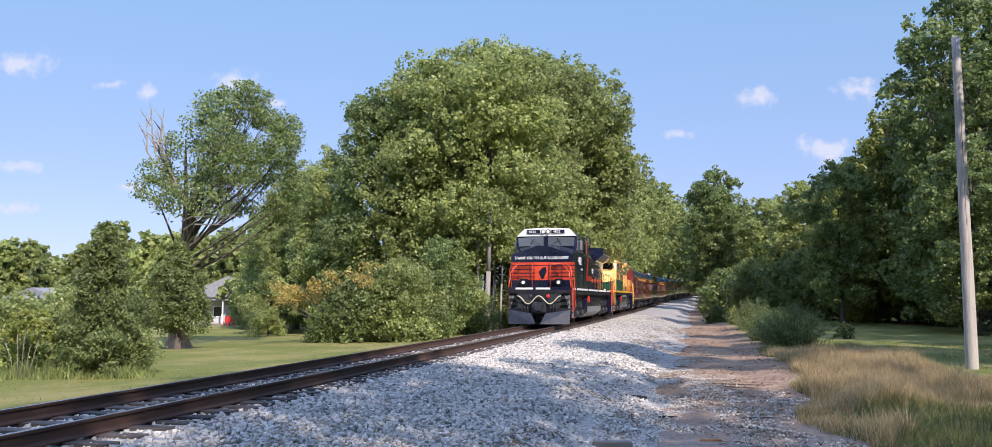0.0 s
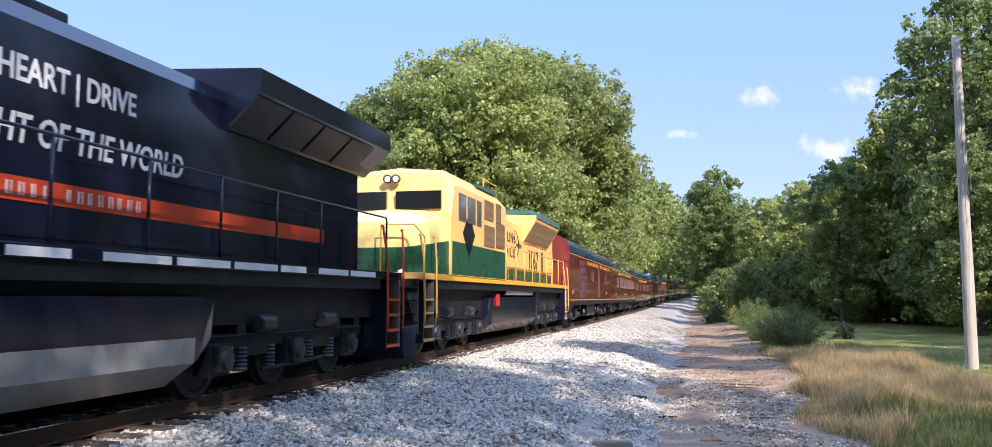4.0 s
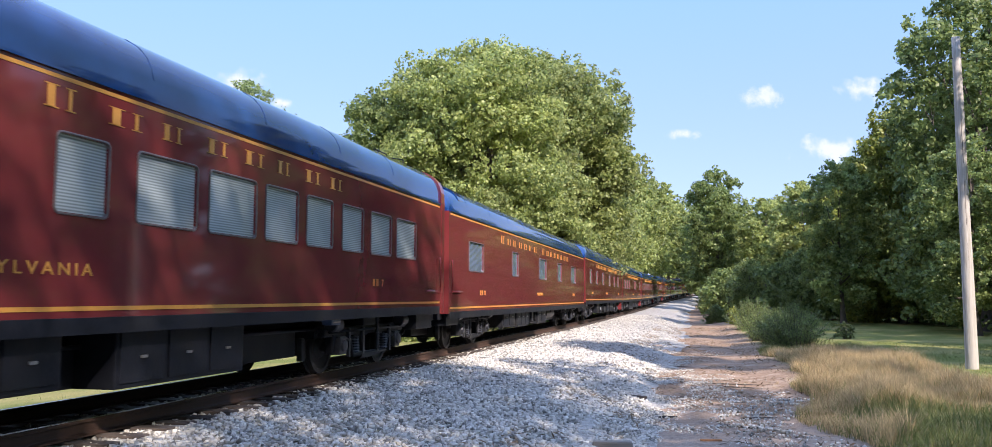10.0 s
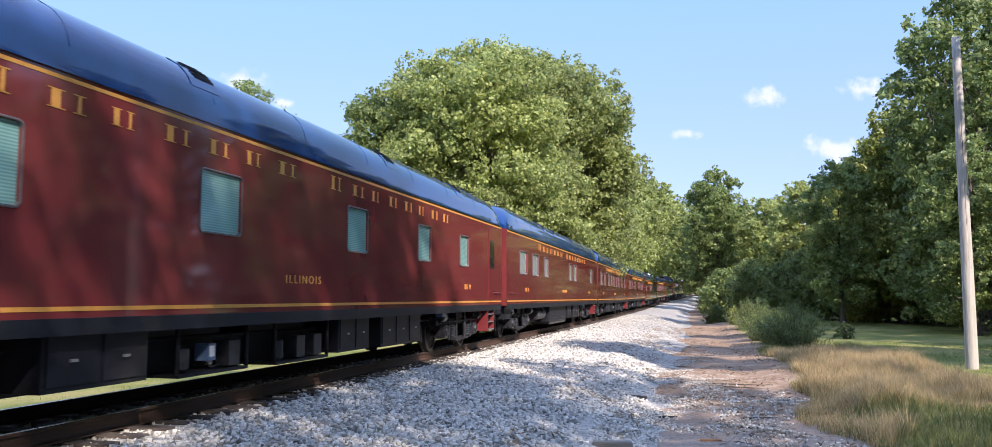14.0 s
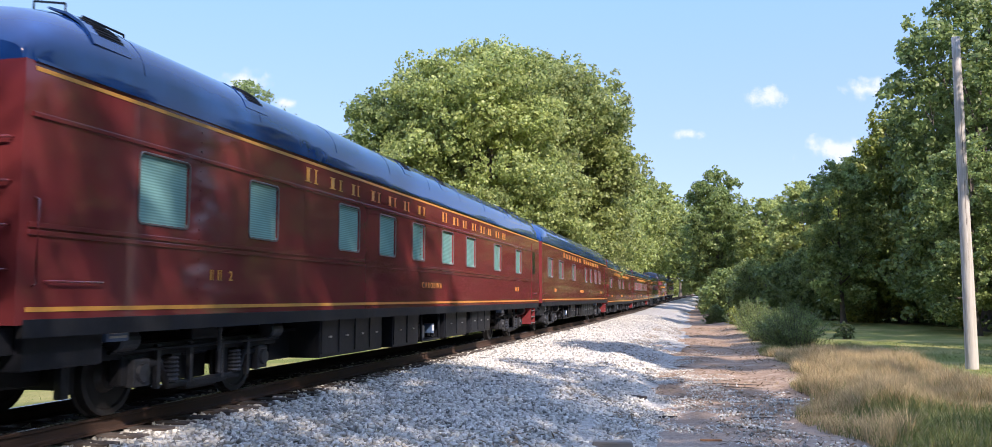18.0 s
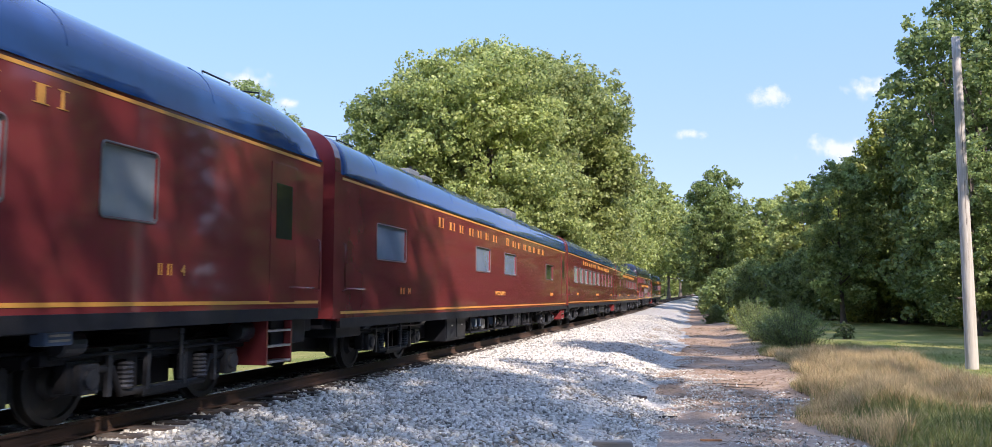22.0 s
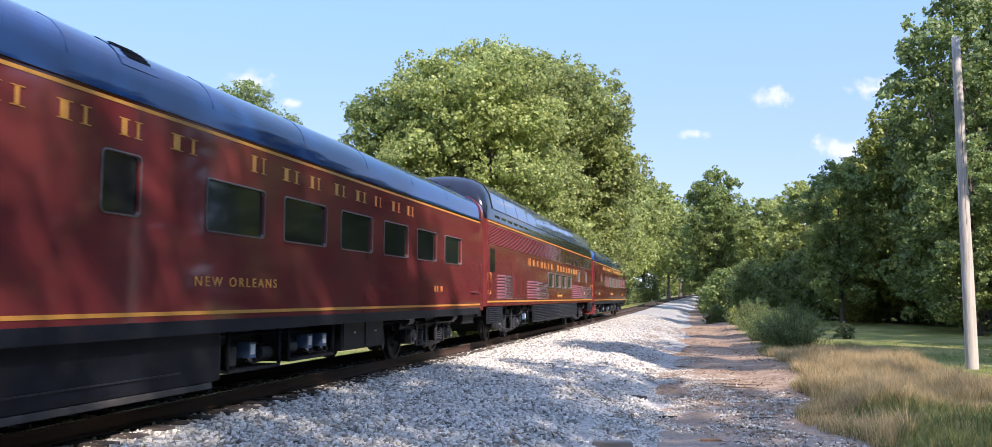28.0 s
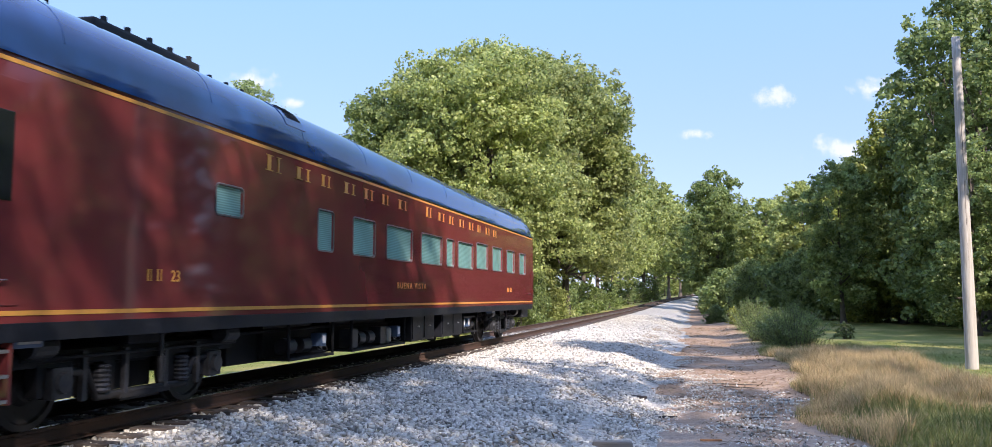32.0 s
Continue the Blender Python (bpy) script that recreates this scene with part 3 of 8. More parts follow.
def coach_truck(car, y):
    tr = put("truck", shared("coach_truck_frame", truck_frame_bm, M_UNDER), car, 0, y, 0, "black cast steel four-wheel truck")
    for dy in (-1.37, 1.37):
        w = put("wheelset", shared("coach_wheelset", lambda: wheel_bm(0.457), M_WHEEL), tr, 0, dy, 0.457)
        WHEELS.append((w, car, y, dy, 0.457))
        for s in (1, -1):
            put("journal_box", shared("journal_box", journal_bm, M_STEEL), tr, s * 1.17, dy, 0.50, turn=0 if s > 0 else 180)
    for s in (1, -1):
        for dy in (-0.72, 0.72):
            put("coil_spring", shared("coil_spring", lambda: spring_bm(0.11, 0.30), M_STEEL), tr, s * 1.17, dy, 0.34)
        for dy in (-1.02, -0.36, 0.36, 1.02):
            put("swing_hanger", shared("swing_hanger", lambda: boxes((-0.03, 0.03, -0.035, 0.035, 0, 0.52), bev=0.01), M_STEEL), tr, s * 1.20, dy, 0.28)
        put("shock_absorber", shared("shock_absorber", lambda: lathe(bmesh.new(), [(0, 0.03), (0.02, 0.045), (0.30, 0.045), (0.31, 0.028), (0.55, 0.028), (0.56, 0.04), (0.62, 0.04)], 10, axis_="z"), M_STEEL), tr, s * 1.28, 0.18, 0.36)
        put("spring_plank", shared("spring_plank", lambda: boxes((-0.09, 0.09, -0.45, 0.45, 0, 0.07), bev=0.015), M_UNDER), tr, s * 1.14, 0, 0.24)
        for dy in (-2.05, 2.05):
            put("brake_shoe", shared("brake_shoe", lambda: boxes((-0.05, 0.05, -0.06, 0.06, -0.2, 0.2), bev=0.02), M_STEEL), tr, s * 0.77, dy, 0.46)
        for dy in (-1.75, 1.60):
            put("brake_cylinder", shared("brake_cylinder", lambda: cylinder_bm(0.13, 0.34), M_STEEL), tr, s * 1.22, dy - 0.1, 0.88)
        bu = put("brake_unit", shared("brake_unit", lambda: boxes((-0.09, 0.09, -0.19, 0.19, -0.10, 0.10), bev=0.03), M_METER), tr, s * 1.30, -1.98, 0.98, "blue-grey ribbed brake unit")
        for j in range(3):
            put("rib", shared("brake_unit_rib", lambda: boxes((-0.006, 0.006, -0.14, 0.14, -0.012, 0.012)), M_BRIGHT), bu, s * 0.092, 0, -0.05 + 0.05 * j)
    return tr


M_WHEEL = surf("worn_wheel_steel", (0.034, 0.031, 0.030), (0.018, 0.017, 0.018), 8, 0.55, 0.2, 0.1, 30)
# Near-black colour stands for the shade inside the open baggage doorway.
M_DOORSHADE = surf("interior_dark", (0.010, 0.010, 0.011), (0.006, 0.006, 0.007), 3, 0.9)


def panel_with_holes(bm, x, y0, y1, z0, z1, holes, depth, s):
    """A flat side at x with openings (y0, y1, z0, z1) that go depth inwards."""
    ysr = sorted({y0, y1} | {h[0] for h in holes} | {h[1] for h in holes})
    zs = sorted({z0, z1} | {h[2] for h in holes} | {h[3] for h in holes})
    grid = {}

    def v(y, z, xx=x):
        k = (round(y, 4), round(z, 4), round(xx, 4))
        if k not in grid:
            grid[k] = bm.verts.new((xx, y, z))
        return grid[k]

    for a, b in zip(ysr, ysr[1:]):
        for c, d in zip(zs, zs[1:]):
            if any(h[0] <= a and b <= h[1] and h[2] <= c and d <= h[3] for h in holes):
                continue
            q = (v(a, c), v(b, c), v(b, d), v(a, d))
            bm.faces.new(q if s > 0 else q[::-1])
    xi = x - s * depth
    for a, b, c, d in holes:
        loop = [(a, c), (b, c), (b, d), (a, d)]
        for (ya, za), (yb, zb) in zip(loop, loop[1:] + loop[:1]):
            q = (v(ya, za), v(ya, za, xi), v(yb, zb, xi), v(yb, zb))
            bm.faces.new(q if s > 0 else q[::-1])


def ring_bm(w, h, t, d):
    """A flat rectangular frame in the y-z plane, centred, with small corner bevels."""
    bm = bmesh.new()
    rows = []
    for a, b, r, x in ((w / 2, h / 2, 0.075, 0.0), (w / 2, h / 2, 0.075, d * 0.7), (w / 2 - 0.006, h / 2 - 0.006, 0.075, d), (w / 2 - t + 0.005, h / 2 - t + 0.005, 0.06, d), (w / 2 - t, h / 2 - t, 0.055, -0.03)):
        ring = []
        for cx, cy, t0 in ((1, 1, 0), (-1, 1, 90), (-1, -1, 180), (1, -1, 270)):
            for k in range(5):
                q = radians(t0 + k * 22.5)
                ring.append(bm.verts.new((x, cx * (a - r) + r * math.cos(q), cy * (b - r) + r * math.sin(q))))
        rows.append(ring)
    for p, q in zip(rows, rows[1:]):
        for i in range(20):
            bm.faces.new((p[i], p[(i + 1) % 20], q[(i + 1) % 20], q[i]))
    return bm


def letters(text, size, parent, y, z, x, mat, name="lettering", squeeze=1.0, slant=0.0, spacing=1.0, left=False, label="", bold=0.016):
    """Raised lettering on the side at x, from y onwards."""
    cu = bpy.data.curves.new(name, "FONT")
    cu.body, cu.size, cu.extrude, cu.shear, cu.space_character = text, size, 0.004, slant, spacing
    cu.offset = bold * size
    cu.resolution_u = 3
    ob = bpy.data.objects.new(name, cu)
    me = bpy.data.meshes.new_from_object(ob)
    bpy.data.objects.remove(ob)
    me.name = name
    me.materials.append(mat)
    k = part(name, me, None, parent, label)
    s = -1 if left else 1
    k.matrix_basis = Matrix(((0, 0, s, x + s * 0.004), (s * squeeze, 0, 0, y), (0, 1, 0, z), (0, 0, 0, 1)))
    return k


def glyphs(body, size, spacing, bold):
    cu = bpy.data.curves.new("glyphs", "FONT")
    cu.body, cu.size, cu.extrude, cu.space_character = body, size, 0.004, spacing
    cu.offset, cu.resolution_u = bold * size, 3
    ob = bpy.data.objects.new("glyphs", cu)
    me = bpy.data.meshes.new_from_object(ob)
    bpy.data.objects.remove(ob)
    return me


def spell(text, size, parent, y, z, x, mat, squeeze=1.0, spacing=1.0, left=False, bold=0.0):
    """Raised lettering on the side at x, from y onwards, each letter a part."""
    s = -1 if left else 1
    for i, c in enumerate(text):
        if c == " ":
            continue
        key = "letter_%s%.3f%s" % (c, size, mat.name)
        if key not in MESH:
            MESH[key] = glyphs(c, size, 1.0, bold)
            MESH[key].materials.append(mat)
        whole = glyphs(text[:i + 1], size, spacing, bold)
        at = max(v.co.x for v in whole.vertices) - max(v.co.x for v in MESH[key].vertices)
        bpy.data.meshes.remove(whole)
        k = part("letter", MESH[key], None, parent)
        k.matrix_basis = Matrix(((0, 0, s, x + s * 0.004), (s * squeeze, 0, 0, y + s * squeeze * at), (0, 1, 0, z), (0, 0, 0, 1)))


def mark_bm():
    """A thick and a thin upright stem with serifs, standing for one letter."""
    d = 0.008
    return boxes((0, d, 0.06, 0.20, 0.0, 1.0), (0, d, 0.48, 0.54, 0.0, 1.0), (0, d, 0.0, 0.28, 0.0, 0.05), (0, d, 0.0, 0.28, 0.95, 1.0), (0, d, 0.42, 0.62, 0.0, 0.05), (0, d, 0.42, 0.62, 0.95, 1.0))


def plain_marks(parent, y0, y1, z, x, h, mat, words=(7, 8), left=False):
    """Plain stems in place of a firm's name, one pair for each letter."""
    n = sum(words) + len(words) - 1
    step = (y1 - y0) / n
    i = 0
    me = shared("mark" + mat.name, mark_bm, mat)
    for w in words:
        for k in range(w):
            big = 1.2 if k == 0 and h > 0.15 else 1.0
            wide = step * (0.50 + 0.10 * math.sin(i * 2.3))
            o = part("letter_mark", me, None, parent)
            s = -1 if left else 1
            o.matrix_basis = Matrix(((s, 0, 0, x), (0, s * wide / 0.62, 0, (y0 if not left else y1) + s * (i + 0.15) * step), (0, 0, h * big, z), (0, 0, 0, 1)))
            i += 1
        i += 1


HALF, SILL, EAVE = 1.52, 1.10, 3.53
FITS = {3: (-0.145, -0.07, -0.15), 5: (0.0, 0.0, 0.04), 7: (0.04, 0.0, 0.0), 8: (-0.145, -0.085, -0.15), 9: (-0.10, -0.04, -0.14), 10: (-0.075, -0.045, -0.13), 12: (-0.03, 0.0, 0.0)}
ROOF = [(1.525 * q, 3.53 + 0.90 * (1 - q ** 3.0) ** (1 / 3.0)) for q in (1.0, 0.992, 0.97, 0.93, 0.86, 0.75, 0.6, 0.4, 0.2, 0.0)]


def roof_bm(length, drop):
    """An arched roof that turns down at both ends by drop."""
    prof = ROOF + [(-x, z) for x, z in ROOF[-2::-1]]
    bm = bmesh.new()
    ends = [(0.0, 1.0), (0.12, 0.62), (0.40, 0.28), (0.85, 0.08), (1.5, 0.0)] if drop else [(0.0, 0.0), (0.3, 0.0)]
    stations = [(-length / 2 + a, q * drop) for a, q in ends] + [(length / 2 - a, q * drop) for a, q in ends[::-1]]
    rings = []
    for y, q in stations:
        rings.append([bm.verts.new((x * (1 - 0.05 * q), y, 3.53 + (z - 3.53) * (1 - q))) for x, z in prof])
    for a, b in zip(rings, rings[1:]):
        for i in range(len(prof) - 1):
            bm.faces.new((a[i], a[i + 1], b[i + 1], b[i])).smooth = True
    bm.faces.new(rings[0][::-1])
    bm.faces.new(rings[-1])
    bmesh.ops.recalc_face_normals(bm, faces=bm.faces)
    return bm


def seam_bm():
    """One welded seam over the arch of the roof."""
    pts = ROOF[1:] + [(-x, z) for x, z in ROOF[-2:0:-1]]
    return pipe(bmesh.new(), [(x, 0, z + 0.001) for x, z in pts], 0.005, 4)


def vent_bm(s, w, lo=2, hi=7, lift=0.006):
    """A curved plate laid on the shoulder of the roof."""
    bm = bmesh.new()
    pts = [(s * (x + lift), z + lift) for x, z in ROOF[lo:hi]]
    over = [[bm.verts.new((x, e * w / 2, z)) for x, z in pts] for e in (-1, 1)]
    under = [[bm.verts.new((x - s * 0.02, e * w / 2, z - 0.02)) for x, z in pts] for e in (-1, 1)]
    for i in range(len(pts) - 1):
        bm.faces.new((over[0][i], over[0][i + 1], over[1][i + 1], over[1][i]))
        for e in (0, 1):
            bm.faces.new((over[e][i], over[e][i + 1], under[e][i + 1], under[e][i]))
    for i in (0, -1):
        bm.faces.new((over[0][i], over[1][i], under[1][i], under[0][i]))
    bmesh.ops.recalc_face_normals(bm, faces=bm.faces)
    return bm


def grille_bm(s, w):
    """A small square grille of level bars on the lower half of a roof plate."""
    bm = vent_bm(s, w, 3, 6, 0.010)
    for (x0, z0), (x1, z1) in zip(ROOF[3:5], ROOF[4:6]):
        for q in (0.15, 0.5, 0.85):
            x, z = x0 + (x1 - x0) * q + 0.014, z0 + (z1 - z0) * q + 0.014
            rod(bm, (s * x, -w / 2, z), (s * x, w / 2, z), 0.008, seg=5)
    return bm


def gear_under(car, rng, length, spec):
    """Boxes, tanks and racks hung below the floor between the trucks."""
    for kind, y0, y1, zb in spec:
        for s in (1, -1):
            lo, hi = sorted((s * 0.55, s * 1.36))
            if kind == "box":
                g = part("equipment_box", boxes((lo, hi, y0, y1, zb, 1.08), bev=0.025), M_UNDER, car)
                k = max(1, round((y1 - y0) / 0.8))
                for i in range(k):
                    a, b = y0 + (y1 - y0) * i / k + 0.05, y0 + (y1 - y0) * (i + 1) / k - 0.05
                    part("access_door", boxes((*sorted((s * 1.36, s * 1.378)), a, b, zb + 0.06, 1.0), bev=0.006), M_UNDER, g)
                    part("latch", boxes((*sorted((s * 1.378, s * 1.40)), (a + b) / 2 - 0.05, (a + b) / 2 + 0.05, zb + 0.5 * (1.0 - zb), zb + 0.5 * (1.0 - zb) + 0.03)), M_BRIGHT, g)
            elif kind == "skirt":
                part("equipment_box", boxes((lo, hi + 0.0, y0, y1, zb, 1.08), bev=0.06), M_UNDER, car)
                part("bottom_plate", boxes((lo, hi, y0 + 0.2, y1 - 0.2, zb - 0.08, zb), bev=0.02), M_DUSTY, car, "dusty brown bottom plate")
                part("edge_strip", boxes((*sorted((s * 1.36, s * 1.374)), y0 + 0.3, y1 - 0.9, zb + 0.16, zb + 0.18)), M_STEEL, car)
            elif kind == "tank":
                t = put("air_tank", shared("tank%.1f" % (y1 - y0), lambda: cylinder_bm(0.24, y1 - y0), M_STEEL), car, s * 1.08, y0, 0.72)
                part("tank_strap", boxes((s * 1.08 - 0.26, s * 1.08 + 0.26, (y1 - y0) * 0.5 - 0.03 + y0, (y1 - y0) * 0.5 + 0.03 + y0, 0.72, 1.08)), M_UNDER, car)
            else:
                bm = bmesh.new()
                box(bm, lo, hi, y0, y1, zb - 0.04, zb)
                rk = part("equipment_rack", bm, M_UNDER, car)
                part("back_plate", boxes((*sorted((s * 0.83, s * 0.90)), y0, y1, zb, 1.08)), M_UNDER, rk)
                for a in (y0, y1):
                    for q in (1.33, 0.6):
                        hb = bmesh.new()
                        rod(hb, (s * q, a, zb), (s * q, a, 1.1), 0.03)
                        part("hanger", hb, M_UNDER, rk)
                m = max(2, int((y1 - y0) / 0.45))
                for i in range(m):
                    yy = y0 + (y1 - y0) * (i + 0.5) / m
                    what = rng.integers(0, 4)
                    if what == 0:
                        part("motor", lathe(bmesh.new(), [(-0.14, 0.05), (-0.14, 0.13), (0.14, 0.13), (0.18, 0.04)], 14, s * 1.15, yy, zb + 0.17, "y"), M_STEEL, rk)
                    elif what == 3:
                        gx = sorted((s * 1.10, s * 1.30))
                        mb = part("meter_box", boxes((*gx, yy - 0.09, yy + 0.09, zb + 0.12, zb + 0.34), bev=0.012), M_METER, rk, "blue-grey meter box")
                        part("dial_plate", boxes((*sorted((s * 1.30, s * 1.308)), yy - 0.06, yy + 0.05, zb + 0.17, zb + 0.31), bev=0.003), M_WHITE, mb, "white dial plate")
                        part("gauge_board", boxes((*sorted((s * 1.12, s * 1.16)), yy + 0.13, yy + 0.24, zb + 0.05, zb + 0.30), bev=0.006), M_BRIGHT, rk)
                        part("cable", pipe(bmesh.new(), [(s * 1.2, yy - 0.05, zb + 0.13), (s * 1.28, yy + 0.02, zb + 0.03), (s * 1.28, yy + 0.18, zb + 0.06), (s * 1.1, yy + 0.22, zb + 0.3)], 0.012, 5), M_RUBBER, rk)
                    elif what == 1:
                        part("control_box", boxes((*sorted((s * 1.05, s * 1.31)), yy - 0.14, yy + 0.14, zb + 0.02, zb + 0.36), bev=0.015), M_STEEL, rk)
                    else:
                        part("filter_bowl", lathe(bmesh.new(), [(0.0, 0.05), (0.05, 0.10), (0.30, 0.10), (0.34, 0.04)], 12, s * 1.2, yy, zb, "z"), M_BRIGHT if rng.random() < 0.4 else M_STEEL, rk)
    for s in (1, -1):
        bm = bmesh.new()
        pipe(bm, [(s * 1.30, -length / 2 + 5.6, 1.02), (s * 1.30, -3, 0.98), (s * 1.30, 3, 1.0), (s * 1.30, length / 2 - 5.6, 1.02)], 0.025)
        pipe(bm, [(s * 0.9, -length / 2 + 1.0, 0.80), (s * 0.9, -4, 0.84), (s * 0.9, 4, 0.80), (s * 0.9, length / 2 - 1.0, 0.80)], 0.03)
        part("air_pipe", bm, M_UNDER, car)


def coach(name, label, length, windows, number, title, title_y, under, seed, ends="round", pane=None, vents=(), doors=(), belt=False, group="passenger coaches of the train", number_y=3.05, hatches=(), fit=(0.0, 0.0, 0.0)):
    """A passenger coach; y runs from its front corner to its rear one in the specs."""
    rng = np.random.default_rng(seed)
    L = length - 0.62
    low, up, crown = fit                # how far this coach's sill, eaves and roof crown lie from the usual
    mid, sill, eave = (low + up) / 2, SILL + low, EAVE + up
    y_of = lambda q: q - L / 2
    car = tagged(new(name), label, "railway coach", group)
    holes = [(y_of(w[0]), y_of(w[1]), mid + (w[2] if len(w) > 2 else 2.17), mid + (w[3] if len(w) > 3 else 2.93)) for w in windows]
    bm = bmesh.new()
    for s in (1, -1):
        panel_with_holes(bm, s * HALF, -L / 2, L / 2, sill, eave, holes, 0.05, s)
    for y, s in ((-L / 2, -1), (L / 2, 1)):
        q = [bm.verts.new(c) for c in ((-HALF, y, sill), (HALF, y, sill), (HALF, y, eave), (-HALF, y, eave))]
        bm.faces.new(q if s < 0 else q[::-1])
    q = [bm.verts.new(c) for c in ((-HALF, -L / 2, sill), (-HALF, L / 2, sill), (HALF, L / 2, sill), (HALF, -L / 2, sill))]
    bm.faces.new(q)
    bmesh.ops.remove_doubles(bm, verts=bm.verts, dist=0.0005)
    part("body", bm, M_TUSCAN, car, "glossy tuscan red steel body")
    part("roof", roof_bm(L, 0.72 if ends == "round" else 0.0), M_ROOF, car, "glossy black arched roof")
    for i, (a, b, c, d) in enumerate(holes):
        mat = windows[i][4] if len(windows[i]) > 4 else (pane or M_BLIND)
        for s in (1, -1):
            w, h = b - a, d - c
            me = shared("wf%.2f_%.2f" % (w, h), lambda: ring_bm(w + 0.05, h + 0.05, 0.024, 0.014), M_FRAME)
            wi = put("window", me, car, s * (HALF + 0.002), (a + b) / 2, (c + d) / 2, "rounded metal framed window", 0 if s > 0 else 180)
            g = put("pane", shared("wp%.2f_%.2f%s" % (w, h, mat.name), lambda: boxes((-0.02, 0.0, -w / 2 + 0.001, w / 2 - 0.001, -h / 2 + 0.001, h / 2 - 0.001)), mat), wi, -0.03, 0, 0)
    for s in (1, -1):
        x0, x1 = sorted((s * HALF, s * (HALF + 0.006)))
        part("stripe", boxes((x0, x1, -L / 2 + 0.12, L / 2 - 0.12, low + 1.218, low + 1.262)), M_GOLD, car, "gold pinstripe")
        part("stripe", boxes((x0, x1, -L / 2 + 0.12, L / 2 - 0.12, up + 3.445, up + 3.485)), M_GOLD, car, "gold pinstripe")
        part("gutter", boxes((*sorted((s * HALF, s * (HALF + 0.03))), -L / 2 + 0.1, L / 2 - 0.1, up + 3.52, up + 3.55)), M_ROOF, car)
        plain_marks(car, *((y_of(5.5), y_of(19.9)) if L > 23 else (y_of(7.1), y_of(20.0))), 3.15 + up * 1.8, s * HALF, 0.19, M_GOLD, left=s < 0)
        part("side_sill", boxes((*sorted((s * (HALF - 0.06), s * (HALF + 0.004))), -L / 2 + 0.1, L / 2 - 0.1, low + 0.98, low + 1.15), bev=0.003), M_UNDER, car)
        if belt:
            for z in (3.01, 1.99, 1.92):
                part("belt_rail", boxes((*sorted((s * HALF, s * (HALF + 0.02))), -L / 2 + 0.1, L / 2 - 0.1, z, z + 0.05), bev=0.008), M_TUSCAN, car)
            rb = bmesh.new()
            for j in range(1, 9):
                yy = -L / 2 + L * j / 9
                for q2 in range(18):
                    zc = 1.32 + q2 * 0.12
                    box(rb, *sorted((s * HALF, s * (HALF + 0.008))), yy, yy + 0.02, zc, zc + 0.02)
            part("rivets", rb, M_TUSCAN, car)
    for left in (False, True):
        x = -HALF if left else HALF
        sgn = -1 if left else 1
        ya, yb = (y_of(number_y), y_of(L - 4.25)) if not left else (y_of(number_y + 0.7), y_of(L - 3.5))
        for yy in (ya, yb):
            plain_marks(car, min(yy, yy + sgn * 0.34), max(yy, yy + sgn * 0.34), 1.565 + low, x, 0.13, M_GOLD, (2,), left)
            spell(number, 0.185, car, yy + sgn * 0.46, 1.565 + low, x, M_GOLD, left=left, bold=0.004)
        spell(title, 0.175, car, y_of(title_y - 0.1) if not left else y_of(title_y + 0.21 * len(title)), 1.565 + low, x, M_GOLD, left=left, spacing=1.42, squeeze=1.30, bold=0.002)
    # ends: diaphragm, door, buffer beam, coupler, hoses, grab irons
    for e in (-1, 1):
        ye = e * L / 2
        lo, hi = sorted((ye, ye + e * 0.28))
        part("diaphragm", boxes((-0.62, -0.46, lo, hi, 1.15, 3.35), (0.46, 0.62, lo, hi, 1.15, 3.35), (-0.46, 0.46, lo, hi, 3.2, 3.35)), M_RUBBER, car)
        part("end_door", boxes((-0.40, 0.40, *sorted((ye, ye + e * 0.02)), 1.2, 3.15)), M_TUSCAN, car)
        part("buffer_beam", boxes((-1.3, 1.3, *sorted((ye - e * 0.25, ye + e * 0.1)), 0.82, 1.08), bev=0.02), M_UNDER, car)
        part("coupler", boxes((-0.14, 0.14, *sorted((ye, ye + e * 0.33)), 0.72, 0.98), bev=0.04), M_STEEL, car)
        part("end_platform", boxes((-1.38, 1.38, *sorted((ye - e * 1.35, ye - e * 0.26)), 0.66, 1.08), bev=0.03), M_UNDER, car)
        part("draft_gear", boxes((-0.5, 0.5, *sorted((ye - e * 1.5, ye - e * 0.2)), 0.40, 0.68), bev=0.03), M_UNDER, car)
        for s in (1, -1):
            part("brake_hose", pipe(bmesh.new(), [(s * 0.45, ye, 0.85), (s * 0.45, ye + e * 0.18, 0.5), (s * 0.36, ye + e * 0.3, 0.42)], 0.025), M_RUBBER, car)
            x, yy = s * (HALF + 0.045), ye - e * 0.18
            part("grab_iron", pipe(bmesh.new(), [(x - s * 0.045, yy, 1.45), (x, yy, 1.47), (x, yy, 2.25), (x - s * 0.045, yy, 2.27)], 0.012), M_TUSCAN, car)
            part("grab_iron", pipe(bmesh.new(), [(x - s * 0.045, ye - e * 1.1, 1.50), (x, ye - e * 1.08, 1.50), (x, ye - e * 0.35, 1.50), (x - s * 0.045, ye - e * 0.33, 1.50)], 0.012), M_TUSCAN, car)
            for z in (1.6, 2.0, 2.4, 2.8):
                put("ladder_rung", shared("ladder_rung%d%d" % (s, e), lambda: pipe(bmesh.new(), [(s * 1.42, 0, 0), (s * 1.42, e * 0.06, 0), (s * 0.95, e * 0.06, 0), (s * 0.95, 0, 0)], 0.012), M_TUSCAN), car, 0, ye, z)
